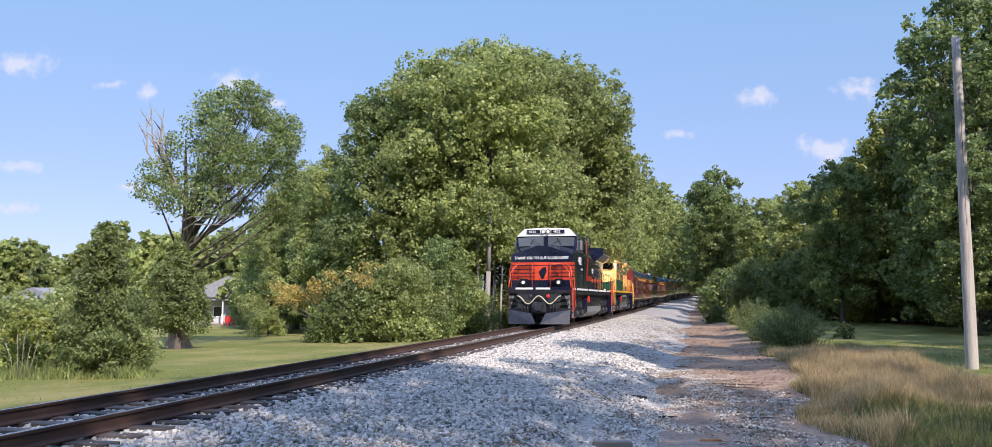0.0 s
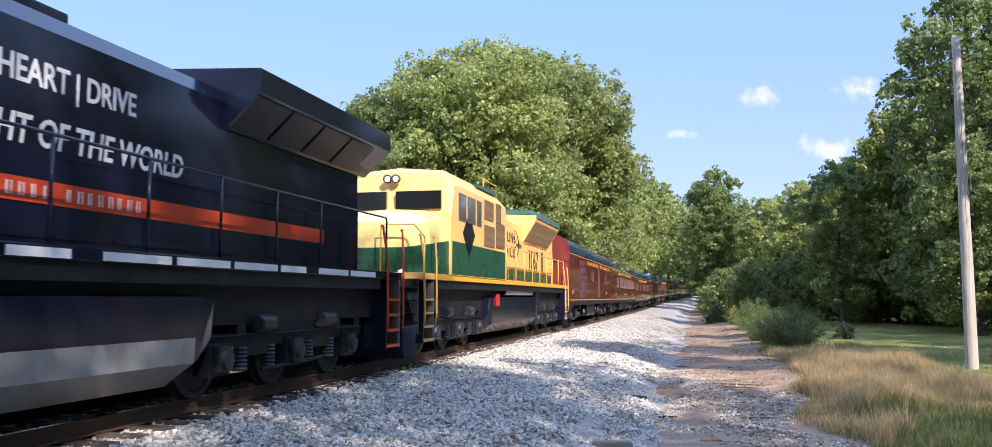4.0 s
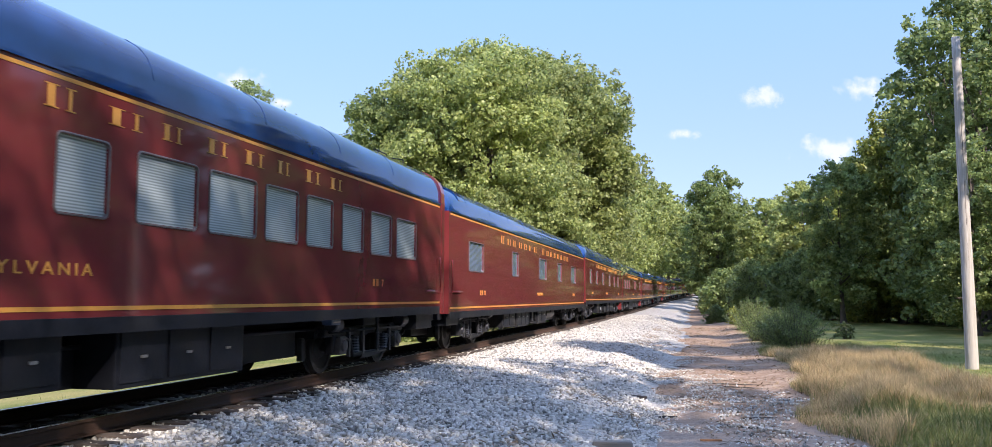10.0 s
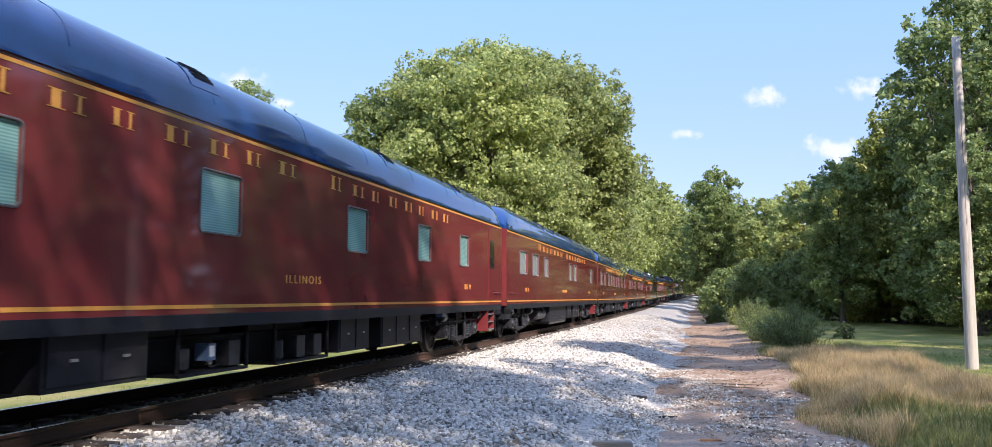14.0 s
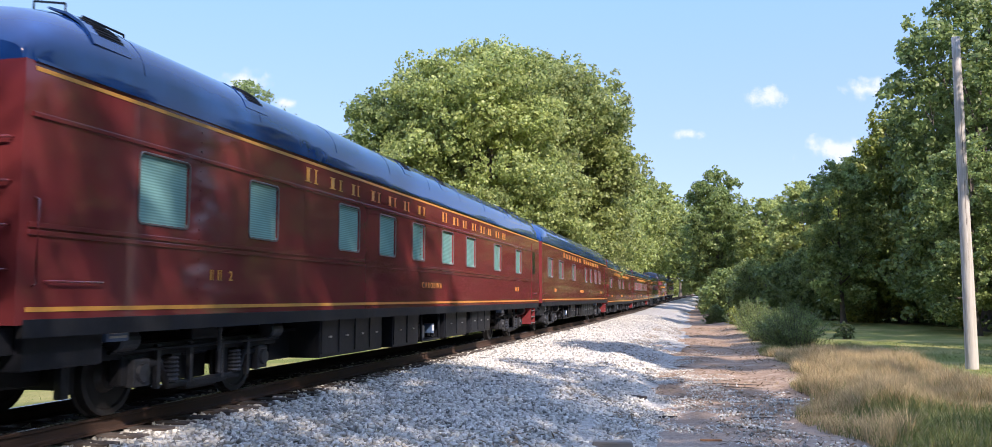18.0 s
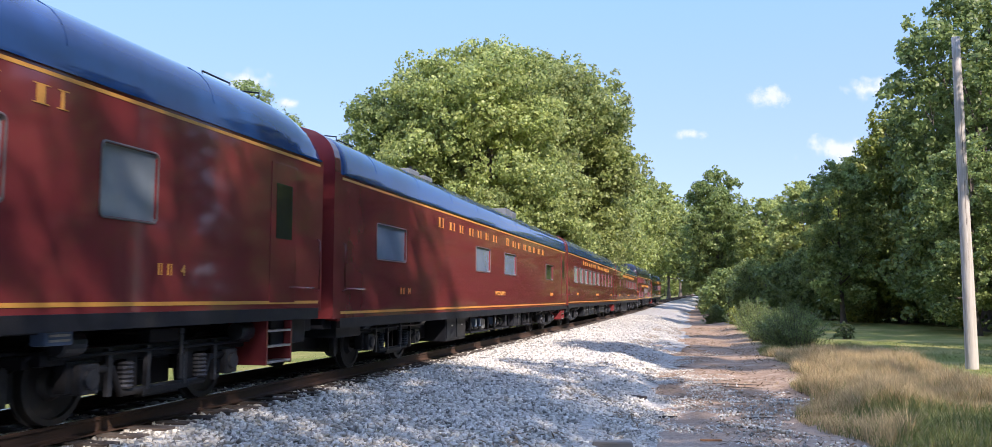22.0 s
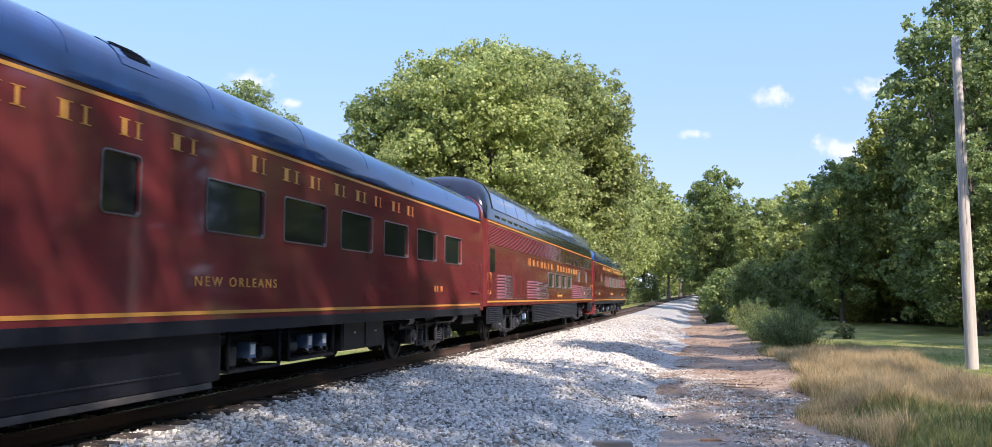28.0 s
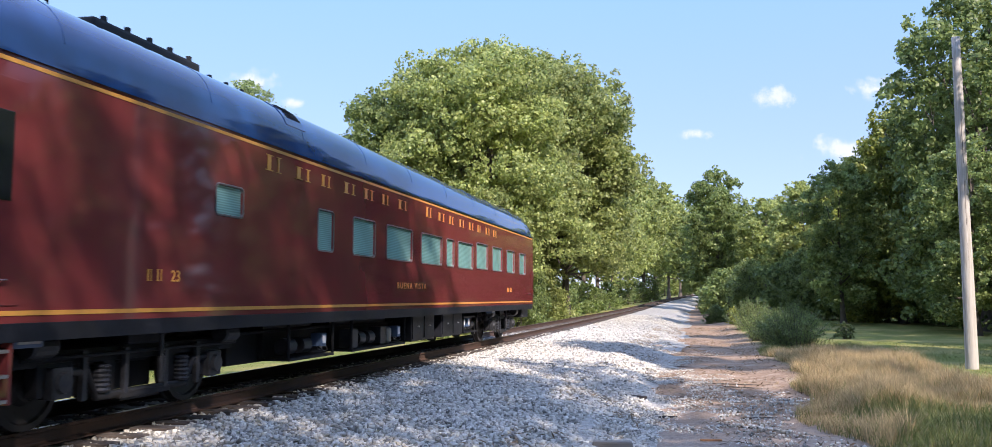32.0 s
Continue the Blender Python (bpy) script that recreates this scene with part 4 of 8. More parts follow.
        if ends == "full":
            bm = bmesh.new()
            prof = [(1.53, 3.0)] + [(x * 1.006, z + 0.015) for x, z in ROOF]
            prof = prof + [(-x, z) for x, z in prof[-2::-1]]
            prism(bm, prof[::-1], *sorted((ye - e * 0.02, ye + e * 0.22)))
            bm2 = boxes((-1.53, 1.53, *sorted((ye, ye + e * 0.22)), 1.0, 3.0))
            part("end_cap", bm, M_TUSCAN, car, "red rounded end hood")
            part("end_panel", bm2, M_TUSCAN, car)
    for y in doors:
        for s in (1, -1):
            d = part("vestibule_door", boxes((*sorted((s * HALF, s * (HALF + 0.012))), y_of(y), y_of(y) + 0.76, 1.28, 3.30), bev=0.004), M_TUSCAN, car)
            part("door_window", boxes((*sorted((s * (HALF + 0.012), s * (HALF + 0.018))), y_of(y) + 0.14, y_of(y) + 0.62, 2.2, 3.0), bev=0.003), M_DARKGLASS, d)
            st = part("step_side", boxes((*sorted((s * 0.9, s * 1.5)), y_of(y), y_of(y) + 0.04, 0.40, 1.08)), M_TUSCAN, car)
            part("step_side", boxes((*sorted((s * 0.9, s * 1.5)), y_of(y) + 0.72, y_of(y) + 0.76, 0.40, 1.08)), M_TUSCAN, car)
            for i in range(3):
                part("step_tread", boxes((*sorted((s * (1.05 + 0.12 * (2 - i) ), s * 1.5)), y_of(y) + 0.04, y_of(y) + 0.72, 0.42 + 0.22 * i, 0.45 + 0.22 * i)), M_BRIGHT, st)
    # roof fittings
    for y, w, dp in vents:
        for s in (1, -1):
            v = put("roof_vent", shared("roof_vent%d_%.1f" % (s, w), lambda: vent_bm(s, 0.34 + 0.28 * w), M_ROOF), car, 0, y_of(y), 0, "flush plate with a dark grille on the roof curve")
            put("grille", shared("roof_grille%d_%.1f" % (s, w), lambda: grille_bm(s, 0.20 + 0.20 * w), M_UNDER), v, 0, 0.05, 0)
    for y, w, h, mat in hatches:
        u = part("roof_unit", boxes((-0.55, 0.55, y_of(y) - w / 2, y_of(y) + w / 2, 4.36, 4.40 + h), bev=0.04), mat, car, "dark boxed roof unit")
        for j in range(max(2, int(w / 0.4))):
            yy = y_of(y) - w / 2 + w * (j + 0.5) / max(2, int(w / 0.4))
            part("lifting_lug", boxes((0.48, 0.54, yy - 0.03, yy + 0.03, 4.38 + h, 4.46 + h), bev=0.01), M_UNDER, u)
    for j in range(int(L / 2.55)):
        put("roof_seam", shared("roof_seam", seam_bm, M_ROOF), car, 0, -L / 2 + 1.7 + j * 2.55, 0)
    for e in (-1, 1):
        for s in (1, -1):
            part("roof_grab", pipe(bmesh.new(), [(s * 0.95, e * (L / 2 - 1.1), 4.25), (s * 0.95, e * (L / 2 - 1.1), 4.46), (s * 0.55, e * (L / 2 - 1.1), 4.52), (s * 0.55, e * (L / 2 - 1.1), 4.38)], 0.014), M_UNDER, car)
            part("roof_grab", pipe(bmesh.new(), [(s * 0.75, e * (L / 2 - 1.6), 4.36), (s * 0.75, e * (L / 2 - 1.6), 4.50), (s * 0.75, e * (L / 2 - 2.3), 4.50), (s * 0.75, e * (L / 2 - 2.3), 4.36)], 0.014), M_UNDER, car)
    for s in (1, -1):
        for e in (-1, 1):
            zig = [(s * 1.02, e * (L / 2 - 2.6 - 0.22 * j), 4.20 + (0.10 if j % 2 else 0.0)) for j in range(6)]
            part("roof_grab", pipe(bmesh.new(), zig, 0.012, 5), M_UNDER, car)
    k = (0.90 + crown - up) / 0.90       # roof and fittings take this coach's eaves and crown
    for ob in car.children:
        if ob.name.split(".")[0] in ("roof", "roof_seam", "roof_vent", "roof_unit", "roof_grab", "end_cap"):
            ob.matrix_basis = Matrix(((1, 0, 0, 0), (0, 1, 0, 0), (0, 0, k, eave - k * EAVE), (0, 0, 0, 1))) @ ob.matrix_basis
    for y in (-L / 2 + 3.55, L / 2 - 3.55):
        coach_truck(car, y)
    gear_under(car, rng, L, [(k, y_of(a), y_of(b), z) for k, a, b, z in under])
    part("centre_sill", boxes((-0.4, 0.4, -L / 2 + 0.3, L / 2 - 0.3, 0.82, 1.08)), M_UNDER, car)
    part("underfloor_duct", boxes((-0.82, 0.82, -L / 2 + 5.9, L / 2 - 5.9, 0.36, 0.82), bev=0.03), M_UNDER, car)
    return car


def between(i):
    """Middle of coach i (2 is the second), counted from the second coach's front corner."""
    return (i - 2) * 25.91 + (25.91 - 0.62) / 2


RED = "tuscan red passenger coach with gold stripes"
def add_coach(i, wins, num, title, ty, under, ends, pane, vents, doors, belt, hatches, label):
    car = coach("passenger_coach", label, 25.91, wins, num, title, ty, under, 100 + i, ends, pane, vents, doors, belt, hatches=hatches, fit=FITS.get(i, (0.0, 0.0, 0.0)))
    TRAIN.append((car, between(i)))


add_coach(2, [(4.36, 5.85), (7.41, 8.53), (8.93, 10.01), (10.85, 12.28), (13.03, 13.75), (14.23, 15.34), (15.62, 16.75), (17.03, 17.99), (18.31, 19.24), (19.65, 20.55), (20.94, 21.97), (22.29, 23.46)], "7", "PENNSYLVANIA", 11.54,
     [("box", 8.0, 10.6, 0.38), ("box", 11.0, 13.4, 0.45), ("box", 14.2, 16.8, 0.36), ("rack", 7.0, 7.8, 0.5)], "full", M_BLINDW, [(4.6, 0.9, 0), (12.0, 0.2, 0)], [], False, [], RED + " and twelve windows")
add_coach(3, [(1.88, 3.44), (7.28, 8.22), (12.13, 13.69), (16.56, 17.64), (20.55, 22.08)], "12", "INDIANA", 11.82,
     [("box", 6.6, 8.4, 0.4), ("box", 8.7, 10.8, 0.35), ("rack", 11.0, 12.2, 0.45), ("box", 12.5, 14.4, 0.35), ("tank", 15.0, 16.8, 0.4)], "round", slatted(glassy("window_with_blue_grey_slats", (0.20, 0.26, 0.34))), [(1.2, 0.5, 0)], [], False, [], RED + " and five wide windows")
add_coach(4, [(2.12, 3.03), (5.38, 6.25), (9.1, 10.03), (13.55, 14.45), (17.34, 18.2), (20.63, 21.42)], "11", "ILLINOIS", 11.43,
     [("box", 6.8, 8.4, 0.42), ("rack", 9.0, 10.6, 0.42), ("rack", 11.4, 13.2, 0.4), ("box", 13.6, 15.0, 0.4), ("box", 15.6, 18.0, 0.38)], "round", M_BLIND, [(2.9, 1.0, 0), (9.2, 1.0, 0), (15.8, 1.0, 0), (20.8, 1.0, 0)], [23.6], False, [], RED + " and six windows")
add_coach(5, [(2.12, 3.35), (4.38, 5.58), (6.9, 7.82), (13.65, 14.59), (15.24, 16.2), (21.75, 22.73)], "13", "GEORGIA", 11.67,
     [("tank", 6.6, 8.4, 0.4), ("skirt", 9.0, 13.6, 0.32), ("box", 13.9, 15.2, 0.4), ("box", 15.8, 18.2, 0.38)], "round", M_BLINDW, [(7.5, 1.0, 0), (10.0, 1.0, 0), (15.5, 1.0, 0)], [23.6], False, [], RED + " and uneven windows")
add_coach(6, [(1.66, 2.57), (3.99, 4.78), (6.93, 7.8), (8.81, 9.66), (10.72, 11.51), (12.84, 13.77), (15.0, 15.9), (18.07, 18.95), (21.13, 21.99)], "2", "CAROLINA", 11.47,
     [("box", 6.6, 9.4, 0.36), ("box", 10.0, 11.6, 0.34), ("rack", 11.9, 13.2, 0.4), ("box", 13.6, 15.6, 0.38), ("box", 16.0, 18.2, 0.40)], "round", M_BLIND, [(1.2, 0.9, 0), (4.2, 0.9, 0), (10.6, 0.9, 0), (13.2, 0.9, 0), (20.5, 0.9, 0)], [23.8], True, [], RED + " and riveted belt rails")
add_coach(7, [(1.41, 2.6), (4.28, 5.47), (8.38, 9.53), (13.34, 14.2), (15.6, 16.46), (17.9, 18.83), (20.09, 21.0)], "4", "MICHIGAN", 11.33,
     [("rack", 6.6, 8.2, 0.42), ("box", 8.8, 10.4, 0.4), ("rack", 11.0, 12.2, 0.45), ("box", 13.0, 18.0, 0.36)], "round", glassy("window_with_grey_blind", (0.20, 0.23, 0.25)), [(4.2, 0.5, 0)], [23.6], False, [], RED + " and seven windows")
add_coach(8, [(1.74, 3.37, 2.2, 2.85), (9.1, 10.7, 2.2, 2.85), (12.6, 14.29, 2.2, 2.85), (20.02, 21.63, 2.2, 2.78, M_DARKGLASS)], "14", "MISSOURI", 11.48,
     [("box", 6.8, 8.6, 0.28), ("rack", 9.2, 11.2, 0.42), ("rack", 12.0, 14.0, 0.42), ("box", 14.6, 15.8, 0.4), ("rack", 16.2, 17.8, 0.42)], "full", glassy("window_with_blue_grey_blind", (0.20, 0.25, 0.33)), [], [24.0], False, [(6.7, 0.78, 0.30, M_GREY), (7.85, 0.72, 0.28, M_GREY), (17.5, 0.85, 0.42, M_GREY), (18.5, 0.80, 0.40, M_GREY), (23.4, 1.5, 0.14, M_GREY)], RED + " and roof boxes")
add_coach(9, [(2.1, 3.52), (4.17, 5.58), (6.21, 7.62), (8.19, 9.6), (10.26, 11.68), (12.35, 13.75), (15.15, 15.77), (17.12, 17.77), (19.23, 19.89), (21.35, 22.03)], "19", "KENTUCKY", 11.78,
     [("box", 6.8, 8.8, 0.34), ("box", 9.2, 12.0, 0.38), ("rack", 12.6, 14.0, 0.42), ("box", 14.6, 17.8, 0.4)], "full", M_BLINDW, [(1.0, 0.9, 0)], [23.2], False, [], RED + " and ten windows")
add_coach(10, [(3.6, 4.1, 2.35, 2.8), (7.34, 7.83, 2.3, 2.85), (9.90, 10.50, 2.30, 2.93), (11.80, 13.22, 2.25, 2.88), (13.82, 15.25, 2.25, 2.88), (15.85, 17.25, 2.25, 2.88), (17.86, 19.24, 2.25, 2.88), (19.83, 21.20, 2.25, 2.88), (21.86, 23.26, 2.25, 2.88)], "18", "NEW ORLEANS", 11.68,
     [("skirt", 6.6, 12.5, 0.27), ("rack", 12.7, 14.1, 0.38), ("rack", 14.4, 16.0, 0.42), ("box", 16.3, 18.3, 0.42)], "full", M_DARKGLASS, [(10.5, 1.0, 0)], [], False, [], RED + " and dark dining windows")
add_coach(12, [(4.4, 5.04, 2.43, 2.8), (7.35, 7.93, 2.13, 2.77), (8.77, 9.79, 2.13, 2.77), (10.42, 11.91, 2.13, 2.77), (12.54, 14.04, 2.13, 2.77), (14.45, 15.05, 2.13, 2.77), (15.45, 16.86, 2.13, 2.77), (17.26, 18.5, 2.17, 2.85), (19.09, 20.3, 2.17, 2.85), (21.0, 22.1, 2.17, 2.85), (22.9, 23.9, 2.17, 2.85)], "23", "BUENA VISTA", 11.13,
     [("rack", 6.8, 8.4, 0.42), ("rack", 9.2, 12.0, 0.42), ("box", 12.4, 14.0, 0.4), ("box", 14.6, 16.4, 0.4), ("rack", 16.6, 18.0, 0.45)], "round", M_BLIND, [(6.6, 1.0, 0)], [0.5], False, [(4.35, 2.2, 0.27, M_UNDER), (6.2, 1.35, 0.14, M_UNDER)], RED + ", last of the train")


def louvre_bm(w, h, n):
    """A framed bank of slanted slats in the y-z plane."""
    bm = ring_bm(w, h, 0.03, 0.02)
    for i in range(n):
        z = -h / 2 + 0.03 + (h - 0.06) * (i + 0.5) / n
        a = h / n
        v = [bm.verts.new(c) for c in ((0.002, -w / 2 + 0.03, z + a * 0.4), (0.002, w / 2 - 0.03, z + a * 0.4), (0.03, w / 2 - 0.03, z - a * 0.4), (0.03, -w / 2 + 0.03, z - a * 0.4))]
        bm.faces.new(v[::-1])
    return bm


# Maroon lightened: the bright reflection on flutes is put into the colour.
M_LOUVRE = surf("maroon_louvre_paint", (0.20, 0.075, 0.085), (0.15, 0.055, 0.065), 6, 0.22)


def baggage():
    """The generator and baggage car behind the locomotives."""
    car = coach("baggage_coach", "tuscan red baggage coach with louvre panels and sliding door", 21.96, [(9.08, 9.79, 2.3, 2.88, M_DARKGLASS), (12.55, 13.08, 1.42, 3.10, M_DOORSHADE), (16.6, 17.4, 2.3, 2.88, M_DARKGLASS)], "39", "", 11.0,
                [("rack", 6.4, 7.8, 0.4), ("skirt", 8.0, 11.6, 0.42), ("rack", 11.9, 13.0, 0.5), ("tank", 13.4, 15.0, 0.4)], 101, "full", M_DARKGLASS, number_y=0.87, fit=(0.0, 0.0, -0.08))
    L = 21.96 - 0.62
    for s in (1, -1):
        for k in range(2):
            for r in range(5):
                for c in range(2):
                    put("louvre", shared("louvre_panel", lambda: louvre_bm(0.54, 0.36, 9), M_LOUVRE), car, s * (HALF + 0.002), 4.28 + k * 1.22 + c * 0.57 - L / 2, 1.52 + r * 0.39, turn=0 if s > 0 else 180)
    return car


car = baggage()
TRAIN.append((car, -21.96 + (21.96 - 0.62) / 2))


def dome_coach():
    """The full-length dome coach with fluted sides."""
    L = 25.91 - 0.62
    y_of = lambda q: q - L / 2
    car = tagged(new("dome_coach"), "tuscan red fluted dome coach with a long glazed roof", "railway coach", "passenger coaches of the train")
    wins = [(10.43, 11.71, 1.78, 2.35), (12.17, 13.44, 1.78, 2.35), (13.96, 15.18, 1.78, 2.35), (15.69, 16.95, 1.78, 2.35), (19.2, 19.85, 2.16, 2.72), (22.2, 22.8, 2.16, 2.72)]
    holes = [(y_of(a), y_of(b), c, d) for a, b, c, d in wins]
    bm = bmesh.new()
    for s in (1, -1):
        panel_with_holes(bm, s * HALF, -L / 2, L / 2, SILL, 3.62, holes, 0.05, s)
    for y, s in ((-L / 2, -1), (L / 2, 1)):
        q = [bm.verts.new(c) for c in ((-HALF, y, SILL), (HALF, y, SILL), (HALF, y, 3.62), (-HALF, y, 3.62))]
        bm.faces.new(q if s < 0 else q[::-1])
    bmesh.ops.remove_doubles(bm, verts=bm.verts, dist=0.0005)
    part("body", bm, M_TUSCAN, car, "glossy tuscan red steel body")
    for i, (a, b, c, d) in enumerate(holes):
        for s in (1, -1):
            w, h = b - a, d - c
            wi = put("window", shared("df%.2f_%.2f" % (w, h), lambda: ring_bm(w + 0.05, h + 0.05, 0.036, 0.018), M_FRAME), car, s * (HALF + 0.002), (a + b) / 2, (c + d) / 2, "metal framed window", 0 if s > 0 else 180)
            put("pane", shared("dp%.2f_%.2f" % (w, h), lambda: boxes((-0.02, 0, -w / 2 + 0.001, w / 2 - 0.001, -h / 2 + 0.001, h / 2 - 0.001)), M_DARKGLASS), wi, -0.03)

    def flutes(y0, y1, z0, z1, n, s, mat, name):
        t = (z1 - z0) / n * 0.42

        def one():
            prof = [(0, -t), (0.014, -t * 0.8), (0.024, -t * 0.3), (0.024, t * 0.3), (0.014, t * 0.8), (0, t)]
            if s < 0:
                prof = [(-x, z) for x, z in prof[::-1]]
            return prism(bmesh.new(), prof, 0, y1 - y0, smooth=True)
        for i in range(n):
            put(name, shared("%s%.2f_%.3f_%d%s" % (name, y1 - y0, t, s, mat.name), one, mat), car, s * HALF, y_of(y0), z0 + (z1 - z0) * (i + 0.5) / n)

    for s in (1, -1):
        flutes(0.2, 25.0, 2.90, 3.48, 13, s, M_TUSCAN, "fluting")
        # Lower flutes take the lightened maroon for their painted sheen.
        flutes(1.3, 3.5, 1.30, 2.05, 8, s, M_LOUVRE, "fluting")
        flutes(5.95, 10.3, 1.30, 1.95, 7, s, M_LOUVRE, "fluting")
        flutes(17.1, 25.1, 1.30, 1.95, 7, s, M_LOUVRE, "fluting")
        flutes(7.2, 18.6, 0.52, 1.08, 9, s, M_UNDER, "skirt_fluting")
        flutes(0.2, 2.0, 0.62, 1.08, 8, s, M_UNDER, "skirt_fluting")
        flutes(23.4, 25.1, 0.62, 1.08, 8, s, M_UNDER, "skirt_fluting")
        lo, hi = sorted((s * (HALF - 0.06), s * HALF))
        part("skirt", boxes((lo, hi, y_of(7.2), y_of(18.6), 0.45, 1.08)), M_UNDER, car)
        part("skirt", boxes((lo, hi, y_of(0.2), y_of(2.0), 0.60, 1.08)), M_UNDER, car)
        part("skirt", boxes((lo, hi, y_of(23.4), y_of(25.1), 0.60, 1.08)), M_UNDER, car)
        x0, x1 = sorted((s * HALF, s * (HALF + 0.008)))
        part("stripe", boxes((x0, x1, -L / 2 + 0.1, L / 2 - 0.1, 1.21, 1.26)), M_GOLD, car, "gold pinstripe")
        part("stripe", boxes((x0, x1 + 0.002 if s > 0 else x1, -L / 2 + 0.1, L / 2 - 0.1, 3.54, 3.58)), M_GOLD, car, "gold pinstripe")
        plain_marks(car, y_of(6.1), y_of(19.1), 2.50, s * HALF, 0.22, M_GOLD, left=s < 0)
        d = part("vestibule_door", boxes((*sorted((s * HALF, s * (HALF + 0.012))), y_of(0.25), y_of(1.05), 1.28, 2.9), bev=0.004), M_TUSCAN, car)
        part("door_window", boxes((*sorted((s * (HALF + 0.012), s * (HALF + 0.018))), y_of(0.36), y_of(0.95), 2.1, 2.78)), M_DARKGLASS, d)
        d = part("service_door", boxes((*sorted((s * HALF, s * (HALF + 0.02))), y_of(3.7), y_of(5.75), 1.32, 2.75), bev=0.006), M_TUSCAN, car)
        for k in range(2):
            for r in range(2):
                part("door_panel", boxes((*sorted((s * (HALF + 0.02), s * (HALF + 0.032))), y_of(3.83 + k * 1.0), y_of(4.58 + k * 1.0), 1.42 + r * 0.66, 1.98 + r * 0.66), bev=0.005), M_TUSCAN, d)
    spell("DELAWARE", 0.17, car, y_of(12.75), 1.36, HALF, M_GOLD, spacing=1.3, squeeze=1.2, bold=0.004)
    spell("24", 0.2, car, y_of(21.5), 1.52, HALF + 0.03, M_GOLD, bold=0.004)
    # glazed dome on black coving
    prof = [(1.525, 3.62), (1.505, 3.82), (1.475, 3.98), (1.38, 4.40), (1.21, 4.68), (0.90, 4.86), (0.46, 4.95), (0.0, 4.98)]
    full = prof + [(-x, z) for x, z in prof[-2::-1]]
    a, b = y_of(0.9), y_of(L - 0.9)
    bm = bmesh.new()
    st = [(-L / 2, 0.42), (-L / 2 + 0.10, 0.80), (-L / 2 + 0.40, 0.96), (a, 1.0), (b, 1.0), (L / 2 - 0.40, 0.96), (L / 2 - 0.10, 0.80), (L / 2, 0.42)]
    rings = [[bm.verts.new((x, y, 3.62 + (z - 3.62) * k)) for x, z in full] for y, k in st]
    for r0, r1 in zip(rings, rings[1:]):
        for i in range(len(full) - 1):
            bm.faces.new((r0[i], r0[i + 1], r1[i + 1], r1[i])).smooth = True
    bm.faces.new(rings[0][::-1])
    bm.faces.new(rings[-1])
    bmesh.ops.recalc_face_normals(bm, faces=bm.faces)
    part("roof", bm, M_COVE, car, "black coved roof")
    n = 13
    step = (b - a) / n
    for i in range(n):
        y0 = a + i * step
        bm = bmesh.new()
        for r0, r1 in zip(full[2:-3], full[3:-2]):
            q = [bm.verts.new((r[0] * 1.006, y, r[1] + 0.008)) for r, y in ((r0, y0 + 0.02), (r1, y0 + 0.02), (r1, y0 + step - 0.02), (r0, y0 + step - 0.02))]
            bm.faces.new(q).smooth = True
        bmesh.ops.remove_doubles(bm, verts=bm.verts, dist=0.0005)
        bmesh.ops.solidify(bm, geom=bm.faces[:], thickness=0.01)
        for ed in bm.edges:
            if len(ed.link_faces) == 2 and ed.calc_face_angle() > 0.7:
                ed.smooth = False
        part("dome_pane", bm, M_DOME, car, "curved tinted dome glass")
        for s in (1, -1):
            for k in range(2):
                part("side_light", boxes((*sorted((s * 1.40, s * 1.514)), y0 + 0.16 + k * step / 2, y0 + step / 2 - 0.10 + k * step / 2, 3.72, 3.81)), M_DARKGLASS, car)
        bm = bmesh.new()
        for r0, r1 in zip(full[2:-3], full[3:-2]):
            rod(bm, (r0[0] * 1.008, y0, r0[1] + 0.01), (r1[0] * 1.008, y0, r1[1] + 0.01), 0.014, seg=5, caps=False)
        part("dome_rib", bm, M_STEEL, car)
    for e in (-1, 1):
        ye = e * L / 2
        lo, hi = sorted((ye, ye + e * 0.28))
        part("diaphragm", boxes((-0.62, -0.46, lo, hi, 1.15, 3.35), (0.46, 0.62, lo, hi, 1.15, 3.35), (-0.46, 0.46, lo, hi, 3.2, 3.35)), M_RUBBER, car)
        part("buffer_beam", boxes((-1.3, 1.3, *sorted((ye - e * 0.25, ye + e * 0.1)), 0.82, 1.08), bev=0.02), M_UNDER, car)
        part("coupler", boxes((-0.14, 0.14, *sorted((ye, ye + e * 0.33)), 0.72, 0.98), bev=0.04), M_STEEL, car)
        for s in (1, -1):
            bm = bmesh.new()
            x = s * (HALF + 0.045)
            pipe(bm, [(x - s * 0.045, ye - e * 0.35, 1.45), (x, ye - e * 0.35, 1.47), (x, ye - e * 0.35, 2.05), (x - s * 0.045, ye - e * 0.35, 2.07)], 0.014)
            part("grab_iron", bm, M_GOLD, car)
    for e in (-1, 1):
        ye = e * L / 2
        for s in (1, -1):
            bm = bmesh.new()
            q = [bm.verts.new((s * x, ye - e * q0, z)) for x, q0, z in ((0.12, -0.012, 3.74), (1.30, -0.012, 3.74), (1.22, -0.006, 3.98), (0.95, 0.0, 4.05), (0.12, 0.0, 4.06))]
            bm.faces.new(q)
            bmesh.ops.recalc_face_normals(bm, faces=bm.faces)
            part("end_window", bm, M_DARKGLASS, car)
    for y in (-L / 2 + 4.2, L / 2 - 4.2):
        coach_truck(car, y)
    gear_under(car, np.random.default_rng(5), L, [("rack", y_of(5.9), y_of(7.0), 0.45)])
    part("centre_sill", boxes((-0.4, 0.4, -L / 2 + 0.3, L / 2 - 0.3, 0.82, 1.08)), M_UNDER, car)
    return car


